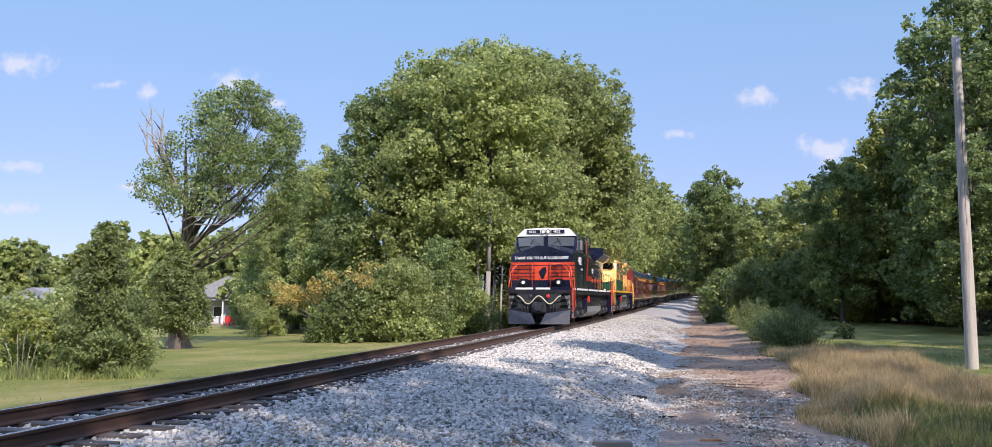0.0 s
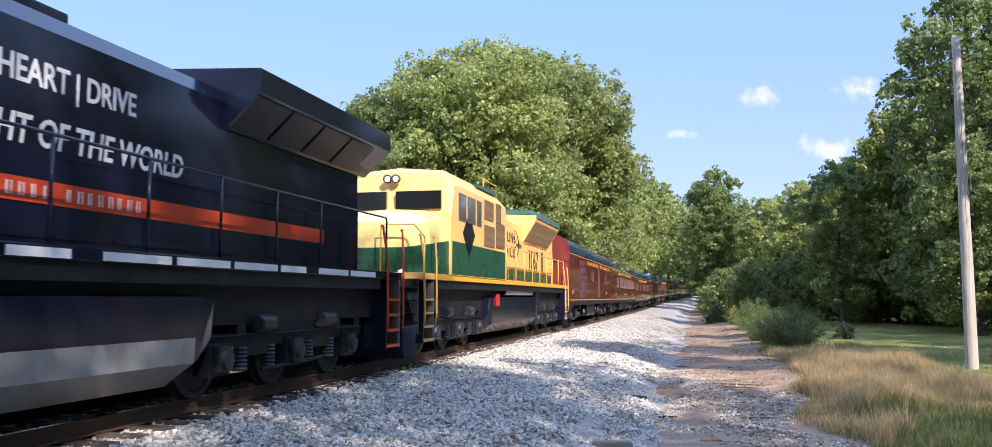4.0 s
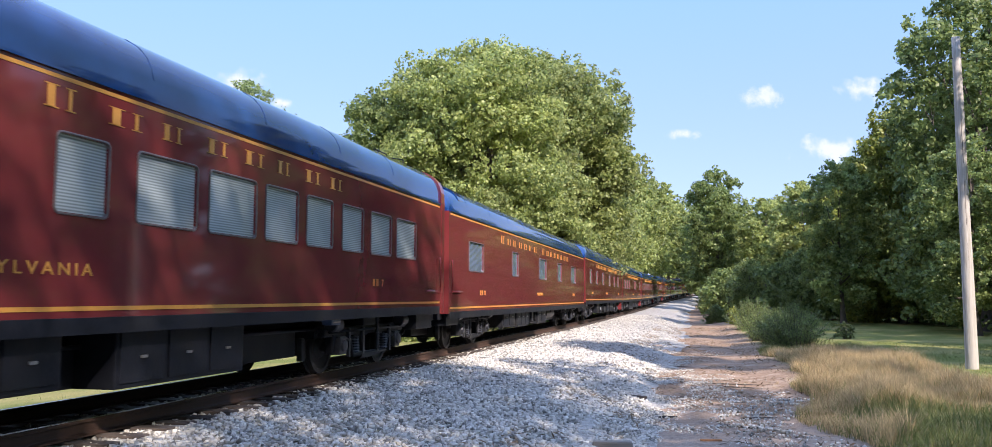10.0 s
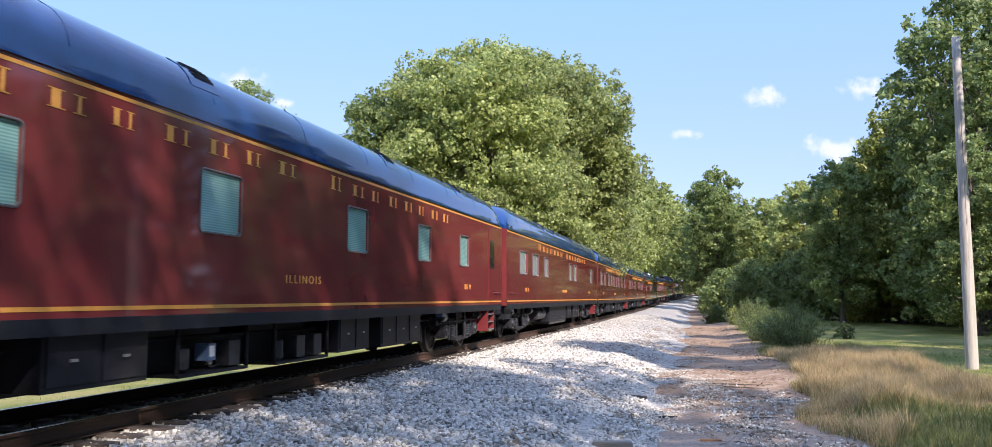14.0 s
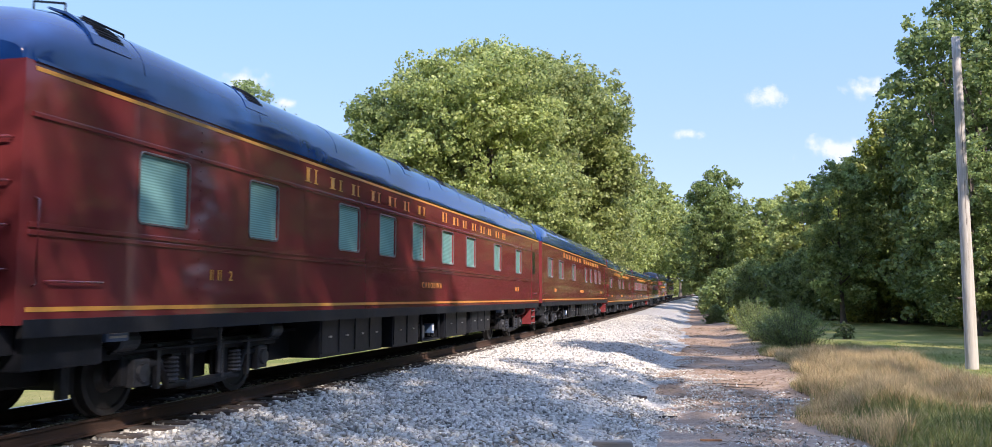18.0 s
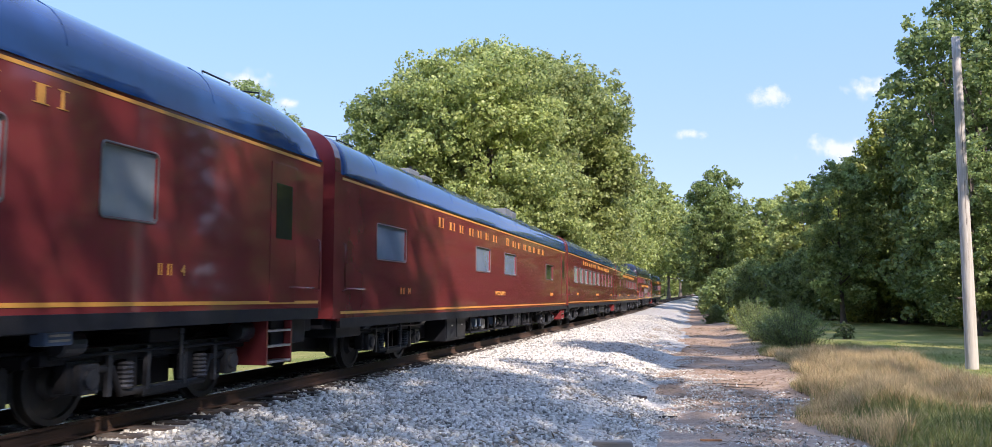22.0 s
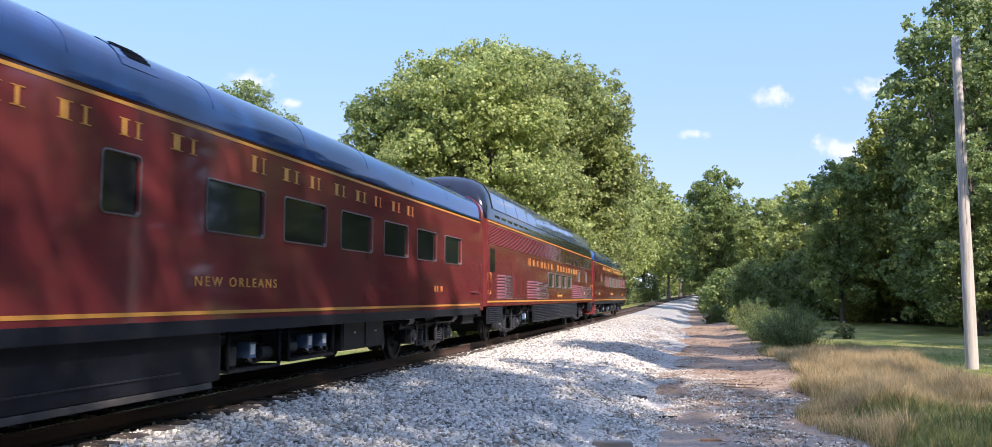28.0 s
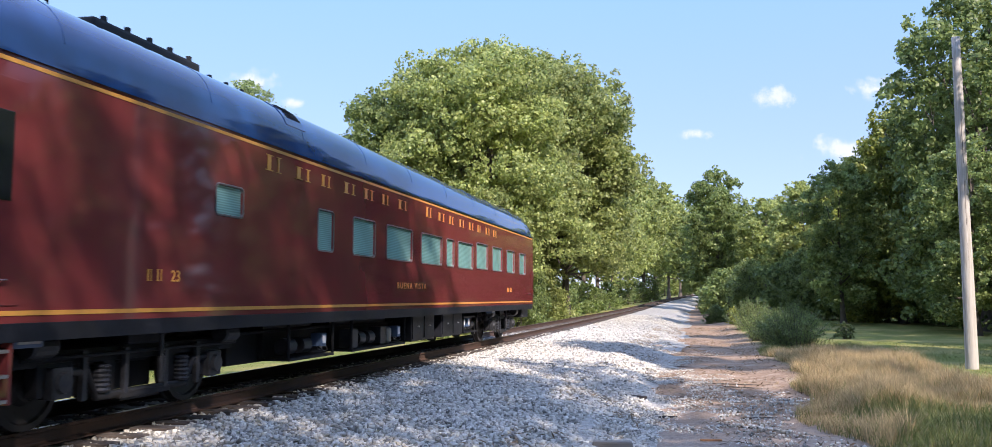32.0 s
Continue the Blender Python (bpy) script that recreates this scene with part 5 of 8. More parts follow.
# Tinted glass; the blue added to its colour stands for reflected sky.
M_DOME = surf("tinted_dome_glass", (0.045, 0.075, 0.165), (0.036, 0.060, 0.135), 0.4, 0.05, rvar=0.02, coat=0.45)
car = dome_coach()
TRAIN.append((car, between(11)))


# ---- locomotives ----
def loco_truck(car, y, mat):
    def frame_bm():
        bm = bmesh.new()
        for s in (1, -1):
            lo, hi = sorted((s * 0.98, s * 1.16))
            box(bm, lo, hi, -2.75, 2.75, 0.64, 0.86, 0.04)
            box(bm, lo, hi + 0.03, -0.75, 0.75, 0.80, 1.02, 0.05)
            for dy in (-2.45, -1.6, 1.6, 2.45):
                box(bm, lo + 0.02, hi + 0.06, dy - 0.12, dy + 0.12, 0.78, 0.98, 0.03)
            rod(bm, (s * 1.2, -1.0, 0.30), (s * 1.2, 1.0, 0.36), 0.035)
            for dy in (-2.1, 0, 2.1):
                box(bm, lo - 0.02, hi + 0.04, dy - 0.27, dy + 0.27, 0.30, 0.76, 0.05)
            for dy in (-1.05, 1.05):
                box(bm, lo, hi, dy - 0.30, dy + 0.30, 0.52, 0.72, 0.04)
            rod(bm, (s * 1.22, -2.6, 0.82), (s * 1.22, 2.6, 0.82), 0.025)
            for dy in (-2.7, 2.7):
                box(bm, *sorted((s * 0.74, s * 0.84)), dy - 0.05, dy + 0.05, 0.3, 0.7)
        box(bm, -1.0, 1.0, -2.85, -2.7, 0.6, 0.85)
        box(bm, -1.0, 1.0, 2.7, 2.85, 0.6, 0.85)
        box(bm, -1.0, 1.0, -0.4, 0.4, 0.55, 0.95)
        return bm
    tr = put("truck", shared("loco_truck_frame" + mat.name, frame_bm, mat), car, 0, y, 0, "heavy six-wheel cast steel truck")
    for dy in (-2.1, 0, 2.1):
        w = put("wheelset", shared("loco_wheelset", lambda: wheel_bm(0.533), M_WHEEL), tr, 0, dy, 0.533)
        WHEELS.append((w, car, y, dy, 0.533))
        for s in (1, -1):
            put("journal_box", shared("loco_journal", lambda: lathe(boxes((-0.1, 0.06, -0.17, 0.17, -0.17, 0.17), bev=0.03), [(0.05, 0.15), (0.10, 0.13), (0.11, 0.05)], 16), M_STEEL), tr, s * 1.24, dy, 0.533, turn=0 if s > 0 else 180)
    for s in (1, -1):
        for dy in (-1.45, -0.65, 0.65, 1.45):
            put("coil_spring", shared("loco_spring", lambda: spring_bm(0.12, 0.34), M_STEEL), tr, s * 1.10, dy, 0.32)
        for dy in (-1.05, 1.05):
            put("brake_cylinder", shared("loco_brake", lambda: cylinder_bm(0.14, 0.42), M_STEEL), tr, s * 1.24, dy - 0.2, 0.98)
    return tr


def loft(bm, sections, smooth_=False):
    """Skins closed outlines (x, z) at stations y."""
    rings = [[bm.verts.new((x, y, z)) for x, z in pts] for y, pts in sections]
    n = len(rings[0])
    for a, b in zip(rings, rings[1:]):
        for i in range(n):
            bm.faces.new((a[i], a[(i + 1) % n], b[(i + 1) % n], b[i])).smooth = smooth_
    bm.faces.new(rings[0][::-1])
    bm.faces.new(rings[-1])
    bmesh.ops.recalc_face_normals(bm, faces=bm.faces)
    return bm


def sym(pts):
    return pts + [(-x, z) for x, z in pts[::-1] if x > 1e-6]


def handrail(car, mat, y0, y1, z0, n, s, x=1.46):
    bm = bmesh.new()
    pipe(bm, [(s * x, y0, z0 + 0.05), (s * x, y0, z0 + 1.0), (s * x, y0 + 0.05, z0 + 1.06), (s * x, y1 - 0.05, z0 + 1.06), (s * x, y1, z0 + 1.0), (s * x, y1, z0 + 0.05)], 0.02)
    part("handrail", bm, mat, car)
    for i in range(n):
        y = y0 + (y1 - y0) * (i + 1) / (n + 1)
        part("stanchion", rod(bmesh.new(), (s * x, y, z0), (s * x, y, z0 + 1.06), 0.02), mat, car)


def steps(car, y, s, mat, deep=1):
    """Corner steps down from the deck at y."""
    st = part("step_back", boxes((*sorted((s * 1.05, s * 1.09)), y - 0.34, y + 0.34, 0.35, 1.70)), M_BLACK, car)
    part("step_side", boxes((*sorted((s * 1.05, s * 1.50)), y - 0.38, y - 0.34, 0.35, 1.70)), M_BLACK, car)
    part("step_side", boxes((*sorted((s * 1.05, s * 1.50)), y + 0.34, y + 0.38, 0.35, 1.70)), M_GREY, car)
    for i in range(4):
        part("step_tread", boxes((*sorted((s * 1.12, s * 1.52)), y - 0.34, y + 0.34, 0.38 + 0.30 * i, 0.43 + 0.30 * i)), mat, st)
    bm = bmesh.new()
    for dy in (-0.42, 0.42):
        pipe(bm, [(s * 1.54, y + dy, 0.75), (s * 1.56, y + dy, 1.0), (s * 1.54, y + dy * 1.1, 2.2), (s * 1.48, y + dy * 1.3, 2.75), (s * 1.44, y + dy * 1.3, 2.72)], 0.024)
    part("grab_iron", bm, mat, car)


def headlight(car, x, y, z, r, s=-1):
    h = part("headlight", lathe(bmesh.new(), [(0, r * 1.3), (-0.10, r * 1.3), (-0.10, r), (-0.04, r * 0.9)], 16, x, y, z, "y"), M_STEEL, car)
    part("lens", lathe(bmesh.new(), [(-0.05, r * 0.05), (-0.06, r * 0.5), (-0.05, r * 0.95)], 16, x, y, z, "y"), M_LAMP, h, "lit lamp lens")


M_LAMP = bpy.data.materials.new("lit_lamp_glass")
M_LAMP.use_nodes = True
M_LAMP.node_tree.nodes["Principled BSDF"].inputs["Base Color"].default_value = (0.9, 0.85, 0.7, 1)
M_LAMP.node_tree.nodes["Principled BSDF"].inputs["Emission Color"].default_value = (1.0, 0.86, 0.62, 1)
M_LAMP.node_tree.nodes["Principled BSDF"].inputs["Emission Strength"].default_value = 0.5
M_GREYGLASS = glassy("windscreen_glass", (0.10, 0.115, 0.13), 0.05)
M_PLOW = surf("blue_grey_plow_steel", (0.062, 0.068, 0.085), (0.034, 0.037, 0.048), 3, 0.35, 0.2, 0.05, 12)
M_PLATE = surf("dusty_grey_plate", (0.30, 0.30, 0.29), (0.20, 0.20, 0.195), 3, 0.35, 0.2, 0.03, 6)


def loco_base(car, L, deck, mat_frame, mat_tank, tank):
    """Frame, deck, pilot, couplers and fuel tank common to both."""
    part("frame", boxes((-1.2, 1.2, -L / 2 + 0.9, L / 2 - 0.9, 0.98, deck - 0.15)), M_UNDER, car)
    part("deck", boxes((-1.52, 1.52, -L / 2 + 0.55, L / 2 - 0.55, deck - 0.14, deck), bev=0.015), mat_frame, car)
    y0, y1, z0 = tank
    bm = bmesh.new()
    loft(bm, [(y0, sym([(1.05, z0 + 0.25), (1.36, z0 + 0.55), (1.40, 1.32), (0.9, 1.40)])), (y0 + 0.35, sym([(1.0, z0), (1.40, z0 + 0.30), (1.42, 1.36), (0.9, 1.42)])), (y1 - 0.35, sym([(1.0, z0), (1.40, z0 + 0.30), (1.42, 1.36), (0.9, 1.42)])), (y1, sym([(1.05, z0 + 0.25), (1.36, z0 + 0.55), (1.40, 1.32), (0.9, 1.40)]))])
    part("fuel_tank", bm, mat_tank, car, "long black fuel tank")
    for s in (1, -1):
        part("fuel_filler", boxes((*sorted((s * 1.40, s * 1.50)), y0 + 0.9, y0 + 1.02, 1.1, 1.45)), M_RED, car)
        part("side_sill", boxes((*sorted((s * 1.38, s * 1.46)), -L / 2 + 1.6, L / 2 - 1.6, deck - 0.34, deck - 0.14)), M_UNDER, car)
    for e in (-1, 1):
        ye = e * (L / 2 - 0.55)
        part("pilot", boxes((-1.48, 1.48, *sorted((ye, ye - e * 0.10)), 0.55, deck - 0.14), bev=0.01), M_UNDER, car)
        part("coupler", boxes((-0.16, 0.16, *sorted((ye, ye + e * 0.52)), 0.72, 1.02), bev=0.05), M_STEEL, car, "rusty steel knuckle coupler")
        part("coupler_pocket", boxes((-0.34, 0.34, *sorted((ye, ye + e * 0.22)), 0.64, 1.12), bev=0.04), M_STEEL, car)
        for s in (1, -1):
            bm = bmesh.new()
            q = [bm.verts.new((s * x, ye + e * y, z)) for x, y, z in ((0.10, 0.56, 0.10), (1.48, 0.26, 0.10), (1.50, 0.06, 0.78), (0.34, 0.26, 0.60))]
            bm.faces.new(q)
            bmesh.ops.solidify(bm, geom=bm.faces[:], thickness=0.03)
            bmesh.ops.recalc_face_normals(bm, faces=bm.faces)
            part("snow_plow", bm, M_PLOW, car, "angled blue-grey steel plow blade")
            bm = bmesh.new()
            q = [bm.verts.new((s * x, ye + e * 0.012, z)) for x, z in ((1.22, 1.46), (1.49, 1.46), (1.49, 0.84), (1.40, 0.84))]
            bm.faces.new(q)
            bmesh.ops.solidify(bm, geom=bm.faces[:], thickness=0.012)
            bmesh.ops.recalc_face_normals(bm, faces=bm.faces)
            part("step_plate", bm, M_PLATE, car, "grey tapered step plate")
            for z in (1.0, 1.28, 1.56):
                part("foot_tread", boxes((*sorted((s * 1.08, s * 1.47)), *sorted((ye + e * 0.02, ye + e * 0.16)), z, z + 0.025)), M_UNDER, car)


def black_loco():
    L = 22.3
    car = tagged(new("diesel_locomotive"), "black diesel locomotive with red-orange stripes and white cab roof", "locomotive", "locomotives of the train")
    f = -L / 2
    deck = 1.85
    loco_base(car, L, deck, M_BLACK, M_BLACK, (-3.8, 3.95, 0.28))
    for s in (1, -1):
        q = [(s * 1.01, 0.27), (s * 1.415, 0.565), (s * 1.425, 0.86), (s * 1.435, 0.86), (s * 1.425, 0.555), (s * 1.02, 0.255)][::s]
        part("tank_plate", loft(bmesh.new(), [(-3.35, q), (3.5, q)]), M_PLATE, car, "light grey slanted tank plate")
    # nose and cab
    bm = bmesh.new()
    loft(bm, [(f + 1.28, sym([(1.53, deck), (1.53, 3.46), (0.25, 3.87), (0.0, 3.87)])), (f + 2.62, sym([(1.55, deck), (1.55, 3.84), (0.3, 4.02), (0.0, 4.02)]))])
    part("nose", bm, M_BLACK, car, "black gabled nose with red stripes")
    bm = bmesh.new()
    loft(bm, [(f + 2.55, sym([(1.55, deck), (1.55, 3.66), (1.30, 3.72), (0.0, 3.80)])), (f + 2.72, sym([(1.55, deck), (1.55, 4.42), (1.18, 4.62), (0.0, 4.70)])), (f + 2.95, sym([(1.55, deck), (1.55, 4.50), (1.12, 4.80), (0.0, 4.86)])), (f + 5.6, sym([(1.55, deck), (1.55, 4.50), (1.12, 4.80), (0.0, 4.86)]))])
    cab = part("cab", bm, M_BLACK, car)
    # white brow over the windscreen with number boards and headlights
    bm = bmesh.new()
    loft(bm, [(f + 2.50, sym([(1.50, 4.44), (1.10, 4.81), (0.0, 4.86)])), (f + 2.98, sym([(1.565, 4.40), (1.14, 4.83), (0.0, 4.89)])), (f + 3.25, sym([(1.56, 4.46), (1.13, 4.81), (0.0, 4.875)]))])
    brow = part("cab_brow", bm, M_WHITE, car, "white painted cab brow")
    for s in (1, -1):
        nb = part("number_board", boxes((s * 0.62 - 0.36, s * 0.62 + 0.36, f + 2.45, f + 2.70, 4.545, 4.775), bev=0.03), M_WHITE, car, "white framed black number board")
        part("board_face", boxes((s * 0.62 - 0.335, s * 0.62 + 0.335, f + 2.442, f + 2.45, 4.565, 4.755), bev=0.003), M_BLACK, nb)
        k = letters("4822", 0.17, nb, 0, 0, 0, M_WHITE, spacing=1.12)
        k.matrix_basis = Matrix(((1, 0, 0, s * 0.62 - 0.25), (0, 0, -1, f + 2.438), (0, 1, 0, 4.60), (0, 0, 0, 1)))
        part("wiper", rod(bmesh.new(), (s * 0.55, f + 2.50, 4.38), (s * 0.78, f + 2.50, 4.02), 0.012, seg=5), M_RUBBER, car)
        part("screen_post", boxes((s * 0.06 - 0.045, s * 0.06 + 0.045, f + 2.50, f + 2.56, 3.90, 4.46)), M_BLACK, car)
        part("corner_rail", pipe(bmesh.new(), [(s * 1.46, f + 0.62, 0.7), (s * 1.50, f + 0.60, 1.9), (s * 1.42, f + 0.66, 2.55), (s * 1.12, f + 0.80, 2.95), (s * 0.80, f + 1.0, 2.95)], 0.022), M_ORANGE, car, "red tubular handrail")
        part("platform_rail", pipe(bmesh.new(), [(s * 0.42, f + 0.62, deck), (s * 0.42, f + 0.62, deck + 1.05), (s * 1.05, f + 0.62, deck + 1.05), (s * 1.05, f + 0.62, deck)], 0.02), M_BLACK, car)
        # Flat black plate stands in for the shaded opening in the pilot.
        part("pilot_recess", boxes((s * 0.74 - 0.32, s * 0.74 + 0.32, f + 0.535, f + 0.549, 0.85, 1.50), bev=0.004), M_RUBBER, car)
        headlight(car, s * 0.125, f + 2.50, 4.66, 0.085)
        part("lamp_housing", boxes((s * 0.86 - 0.19, s * 0.86 + 0.19, f + 0.98, f + 1.24, 1.90, 2.26), bev=0.03), M_BLACK, car)
        headlight(car, s * 0.86, f + 0.98, 2.09, 0.085)
        w = part("windscreen", loft(bmesh.new(), [(f + 2.535, [(s * 0.08, 3.96), (s * 1.40, 3.93), (s * 1.44, 4.36), (s * 0.08, 4.43)][::s]), (f + 2.70, [(s * 0.08, 3.96), (s * 1.40, 3.93), (s * 1.44, 4.36), (s * 0.08, 4.43)][::s])]), M_GREYGLASS, car)
        w.matrix_basis = pose(0, 0.0, 0)
        for i, (a, b) in enumerate(((2.94, 3.22), (3.40, 4.15), (4.35, 4.80))):
            sw = part("cab_window", boxes((*sorted((s * 1.55, s * 1.566)), f + a, f + b, 3.68, 4.40), bev=0.004), M_BRIGHT, car)
            part("pane", boxes((*sorted((s * 1.566, s * 1.572)), f + a + 0.03, f + b - 0.03, 3.71, 4.37)), M_DARKGLASS, sw)
        pipe_bm = pipe(bmesh.new(), [(s * 1.56, f + 3.34, 3.7), (s * 1.72, f + 3.34, 3.7), (s * 1.72, f + 3.34, 4.3), (s * 1.56, f + 3.34, 4.3)], 0.015)
        mi = part("mirror", pipe_bm, M_BLACK, car)
        part("mirror_glass", boxes((*sorted((s * 1.60, s * 1.74)), f + 3.29, f + 3.32, 3.75, 4.25)), M_BRIGHT, mi)
        # nose stripes, wrapped round the corner
        for i in range(5):
            z = 2.20 + i * 0.185
            lo, hi = z, z + 0.135
            bm = bmesh.new()
            pts = [(0.36, f + 1.274), (1.1, f + 1.274), (1.537, f + 1.276), (1.540, f + 1.76 + 0.07 * i)]
            a = [bm.verts.new((s * x, y, lo)) for x, y in pts]
            b = [bm.verts.new((s * x, y, hi)) for x, y in pts]
            for j in range(3):
                q = (a[j], a[j + 1], b[j + 1], b[j])
                bm.faces.new(q if s > 0 else q[::-1])
            bmesh.ops.solidify(bm, geom=bm.faces[:], thickness=-0.006)
            part("nose_stripe", bm, M_ORANGE, car)
        for i in range(15):
            part("reflective_stripe", boxes((*sorted((s * 1.52, s * 1.527)), f + 1.5 + i * 1.26, f + 1.5 + i * 1.26 + (1.15 if i % 4 else 0.8), deck - 0.125, deck - 0.03)), M_WHITE, car)
        # red L on the cab rear and the stripe along the hood
        bm = bmesh.new()
        q = [bm.verts.new((s * 1.556, f + y, z)) for y, z in ((6.75, 3.52), (7.47, 3.52), (7.05, 2.54), (8.84, 2.54), (8.84, 2.26), (6.28, 2.26))]
        bm.faces.new(q if s > 0 else q[::-1])
        bmesh.ops.solidify(bm, geom=bm.faces[:], thickness=-0.006)
        part("red_band", bm, M_ORANGE, car)
        part("red_band", boxes((*sorted((s * 1.55, s * 1.558)), f + 6.35, f + 6.75, 3.70, 4.42)), M_ORANGE, car)
        part("red_band", boxes((*sorted((s * 0.96, s * 0.968)), f + 8.9, f + 19.2, 2.30, 2.54)), M_ORANGE, car)
        spell("4822", 0.54, car, f + 3.10 if s > 0 else f + 4.5, 3.04, s * 1.552, M_WHITE, left=s < 0, squeeze=1.08, spacing=1.06, bold=0.016)
        letters("AC44C6M", 0.13, car, f + 4.1 if s > 0 else f + 4.5, 2.76, s * 1.552, M_WHITE, left=s < 0, slant=0.2, bold=0.004)
        for y0, y1, z0, z1 in ((2.95, 4.95, 1.98, 2.62), (5.72, 7.1, 1.98, 2.20), (7.2, 8.7, 1.98, 2.20), (5.1, 5.55, 1.98, 3.50)):
            part("access_panel", boxes((*sorted((s * 1.55, s * 1.560)), f + y0, f + y1, z0, z1), bev=0.004), M_BLACK, car)
            part("panel_hinge", boxes((*sorted((s * 1.56, s * 1.572)), f + y0 + 0.1, f + y0 + 0.16, z0 + 0.06, z0 + 0.14)), M_STEEL, car)
        part("drip_rail", boxes((*sorted((s * 1.55, s * 1.60)), f + 2.9, f + 5.55, 4.43, 4.46)), M_BLACK, car)
        part("builder_plate", boxes((*sorted((s * 1.56, s * 1.566)), f + 4.0, f + 4.35, 2.46, 2.53)), M_BRIGHT, car)
        for q in (5.9, 6.9, 7.9):
            part("data_plate", boxes((*sorted((s * 1.552, s * 1.558)), f + q, f + q + 0.09, 2.06, 2.2)), M_WHITE, car)
        letters("GRIT | HEART | DRIVE", 0.38, car, f + 11.0 if s > 0 else f + 14.3, 3.49, s * 0.962, M_WHITE, left=s < 0, squeeze=0.82)
        letters("MOVING THE WEIGHT OF THE WORLD", 0.42, car, f + 8.95 if s > 0 else f + 16.2, 2.88, s * 0.962, M_WHITE, left=s < 0, squeeze=0.80, slant=0.15)
        plain_marks(car, f + 11.6, f + 14.2, 2.355, s * 0.968, 0.13, M_WHITE, left=s < 0)
        handrail(car, M_BLACK, f + 9.2, L / 2 - 1.3, deck, 7, s)
        steps(car, f + 1.25, s, M_ORANGE)
        steps(car, L / 2 - 1.0, s, M_ORANGE)
        part("nose_handrail", pipe(bmesh.new(), [(s * 0.45, f + 1.1, deck), (s * 0.45, f + 1.1, deck + 1.15), (s * 1.2, f + 1.1, deck + 1.15), (s * 1.46, f + 1.3, deck + 0.9), (s * 1.5, f + 0.9, deck - 0.5)], 0.022), M_ORANGE, car, "red tubular handrail")
    letters("THANK YOU TO OUR RAILROADERS", 0.19, car, 0, 0, 0, M_WHITE, slant=0.2, label="white slogan across the nose").matrix_basis = Matrix(((0.84, 0, 0, -1.36), (0, 0, -1, f + 1.258), (0, 1, 0, 3.22), (0, 0, 0, 1)))
    part("nose_door", boxes((-0.34, 0.34, f + 1.264, f + 1.29, deck + 0.05, 3.74), bev=0.01), M_BLACK, car)
    emblem = part("nose_emblem", boxes((-0.36, 0.36, f + 1.252, f + 1.264, 2.20, 2.90), bev=0.003), M_ORANGE, car, "red panel with a black emblem")
    part("emblem_shape", loft(bmesh.new(), [(f + 1.246, [(-0.02, 2.26), (0.08, 2.26), (0.24, 2.62), (0.20, 2.84), (0.02, 2.80), (-0.16, 2.60)]), (f + 1.252, [(-0.02, 2.26), (0.08, 2.26), (0.24, 2.62), (0.20, 2.84), (0.02, 2.80), (-0.16, 2.60)])]), M_BLACK, emblem)
    for x0, x1 in ((-1.16, -0.30), (-0.18, 0.52)):
        part("front_sill", boxes((x0, x1, f + 0.53, f + 0.56, 1.74, 1.83), bev=0.004), M_WHITE, car, "white step edge")
    hose = pipe(bmesh.new(), [(q, f + 0.36 + 0.10 * abs(q), 1.24 + 0.19 * math.cos(2 * math.pi * q / 1.05)) for q in np.linspace(-1.05, 1.05, 33)], 0.032)
    part("hose", hose, M_HOSE, car, "pale hose looped across the pilot")
    for s in (1, -1):
        for k in range(3):
            part("air_hose", pipe(bmesh.new(), [(s * (0.55 + 0.14 * k), f + 0.55, 1.05), (s * (0.55 + 0.14 * k), f + 0.40, 0.85), (s * (0.52 + 0.14 * k), f + 0.42, 0.58)], 0.025), M_RUBBER, car)
        part("uncoupling_lever", pipe(bmesh.new(), [(s * 0.12, f + 0.42, 1.12), (s * 0.7, f + 0.42, 1.16), (s * 1.35, f + 0.45, 1.30), (s * 1.42, f + 0.45, 1.02)], 0.018), M_STEEL, car)
        part("wind_deflector", pipe(bmesh.new(), [(s * 0.3, f + 2.45, 4.02), (s * 0.75, f + 2.42, 4.28)], 0.012), M_RUBBER, car)
        part("class_light", lathe(bmesh.new(), [(0, 0.02), (-0.03, 0.09), (-0.05, 0.02)], 12, s * 0.42, f + 0.53, 1.42, "y"), M_RED if s > 0 else M_STEEL, car)
    part("nose_stripe", boxes((-0.36, 0.36, f + 1.255, f + 1.264, 2.94, 3.075)), M_ORANGE, car)
    for z in (2.1, 2.5, 2.86, 3.58):
        part("nose_step", pipe(bmesh.new(), [(0.45, f + 1.26, z), (0.45, f + 1.19, z), (0.80, f + 1.19, z), (0.80, f + 1.26, z)], 0.016), M_BLACK, car)
    # equipment cab, hood and radiator
    part("equipment_cab", loft(bmesh.new(), [(f + 5.58, sym([(1.55, deck), (1.55, 3.58), (1.25, 4.46), (0.0, 4.52)])), (f + 8.88, sym([(1.55, deck), (1.55, 3.58), (1.25, 4.46), (0.0, 4.52)]))]), M_BLACK, car)
    part("hood", loft(bmesh.new(), [(f + 8.86, sym([(0.96, deck), (0.96, 4.10), (0.72, 4.36), (0.0, 4.42)])), (L / 2 - 1.6, sym([(0.96, deck), (0.96, 4.10), (0.72, 4.36), (0.0, 4.42)]))]), M_BLACK, car)
    wing = part("radiator", loft(bmesh.new(), [(f + 15.9, sym([(0.98, 3.72), (1.52, 4.22), (1.52, 4.56), (0.0, 4.64)])), (L / 2 - 1.3, sym([(0.98, 3.72), (1.52, 4.22), (1.52, 4.56), (0.0, 4.64)]))]), M_BLACK, car, "overhanging black radiator housing")
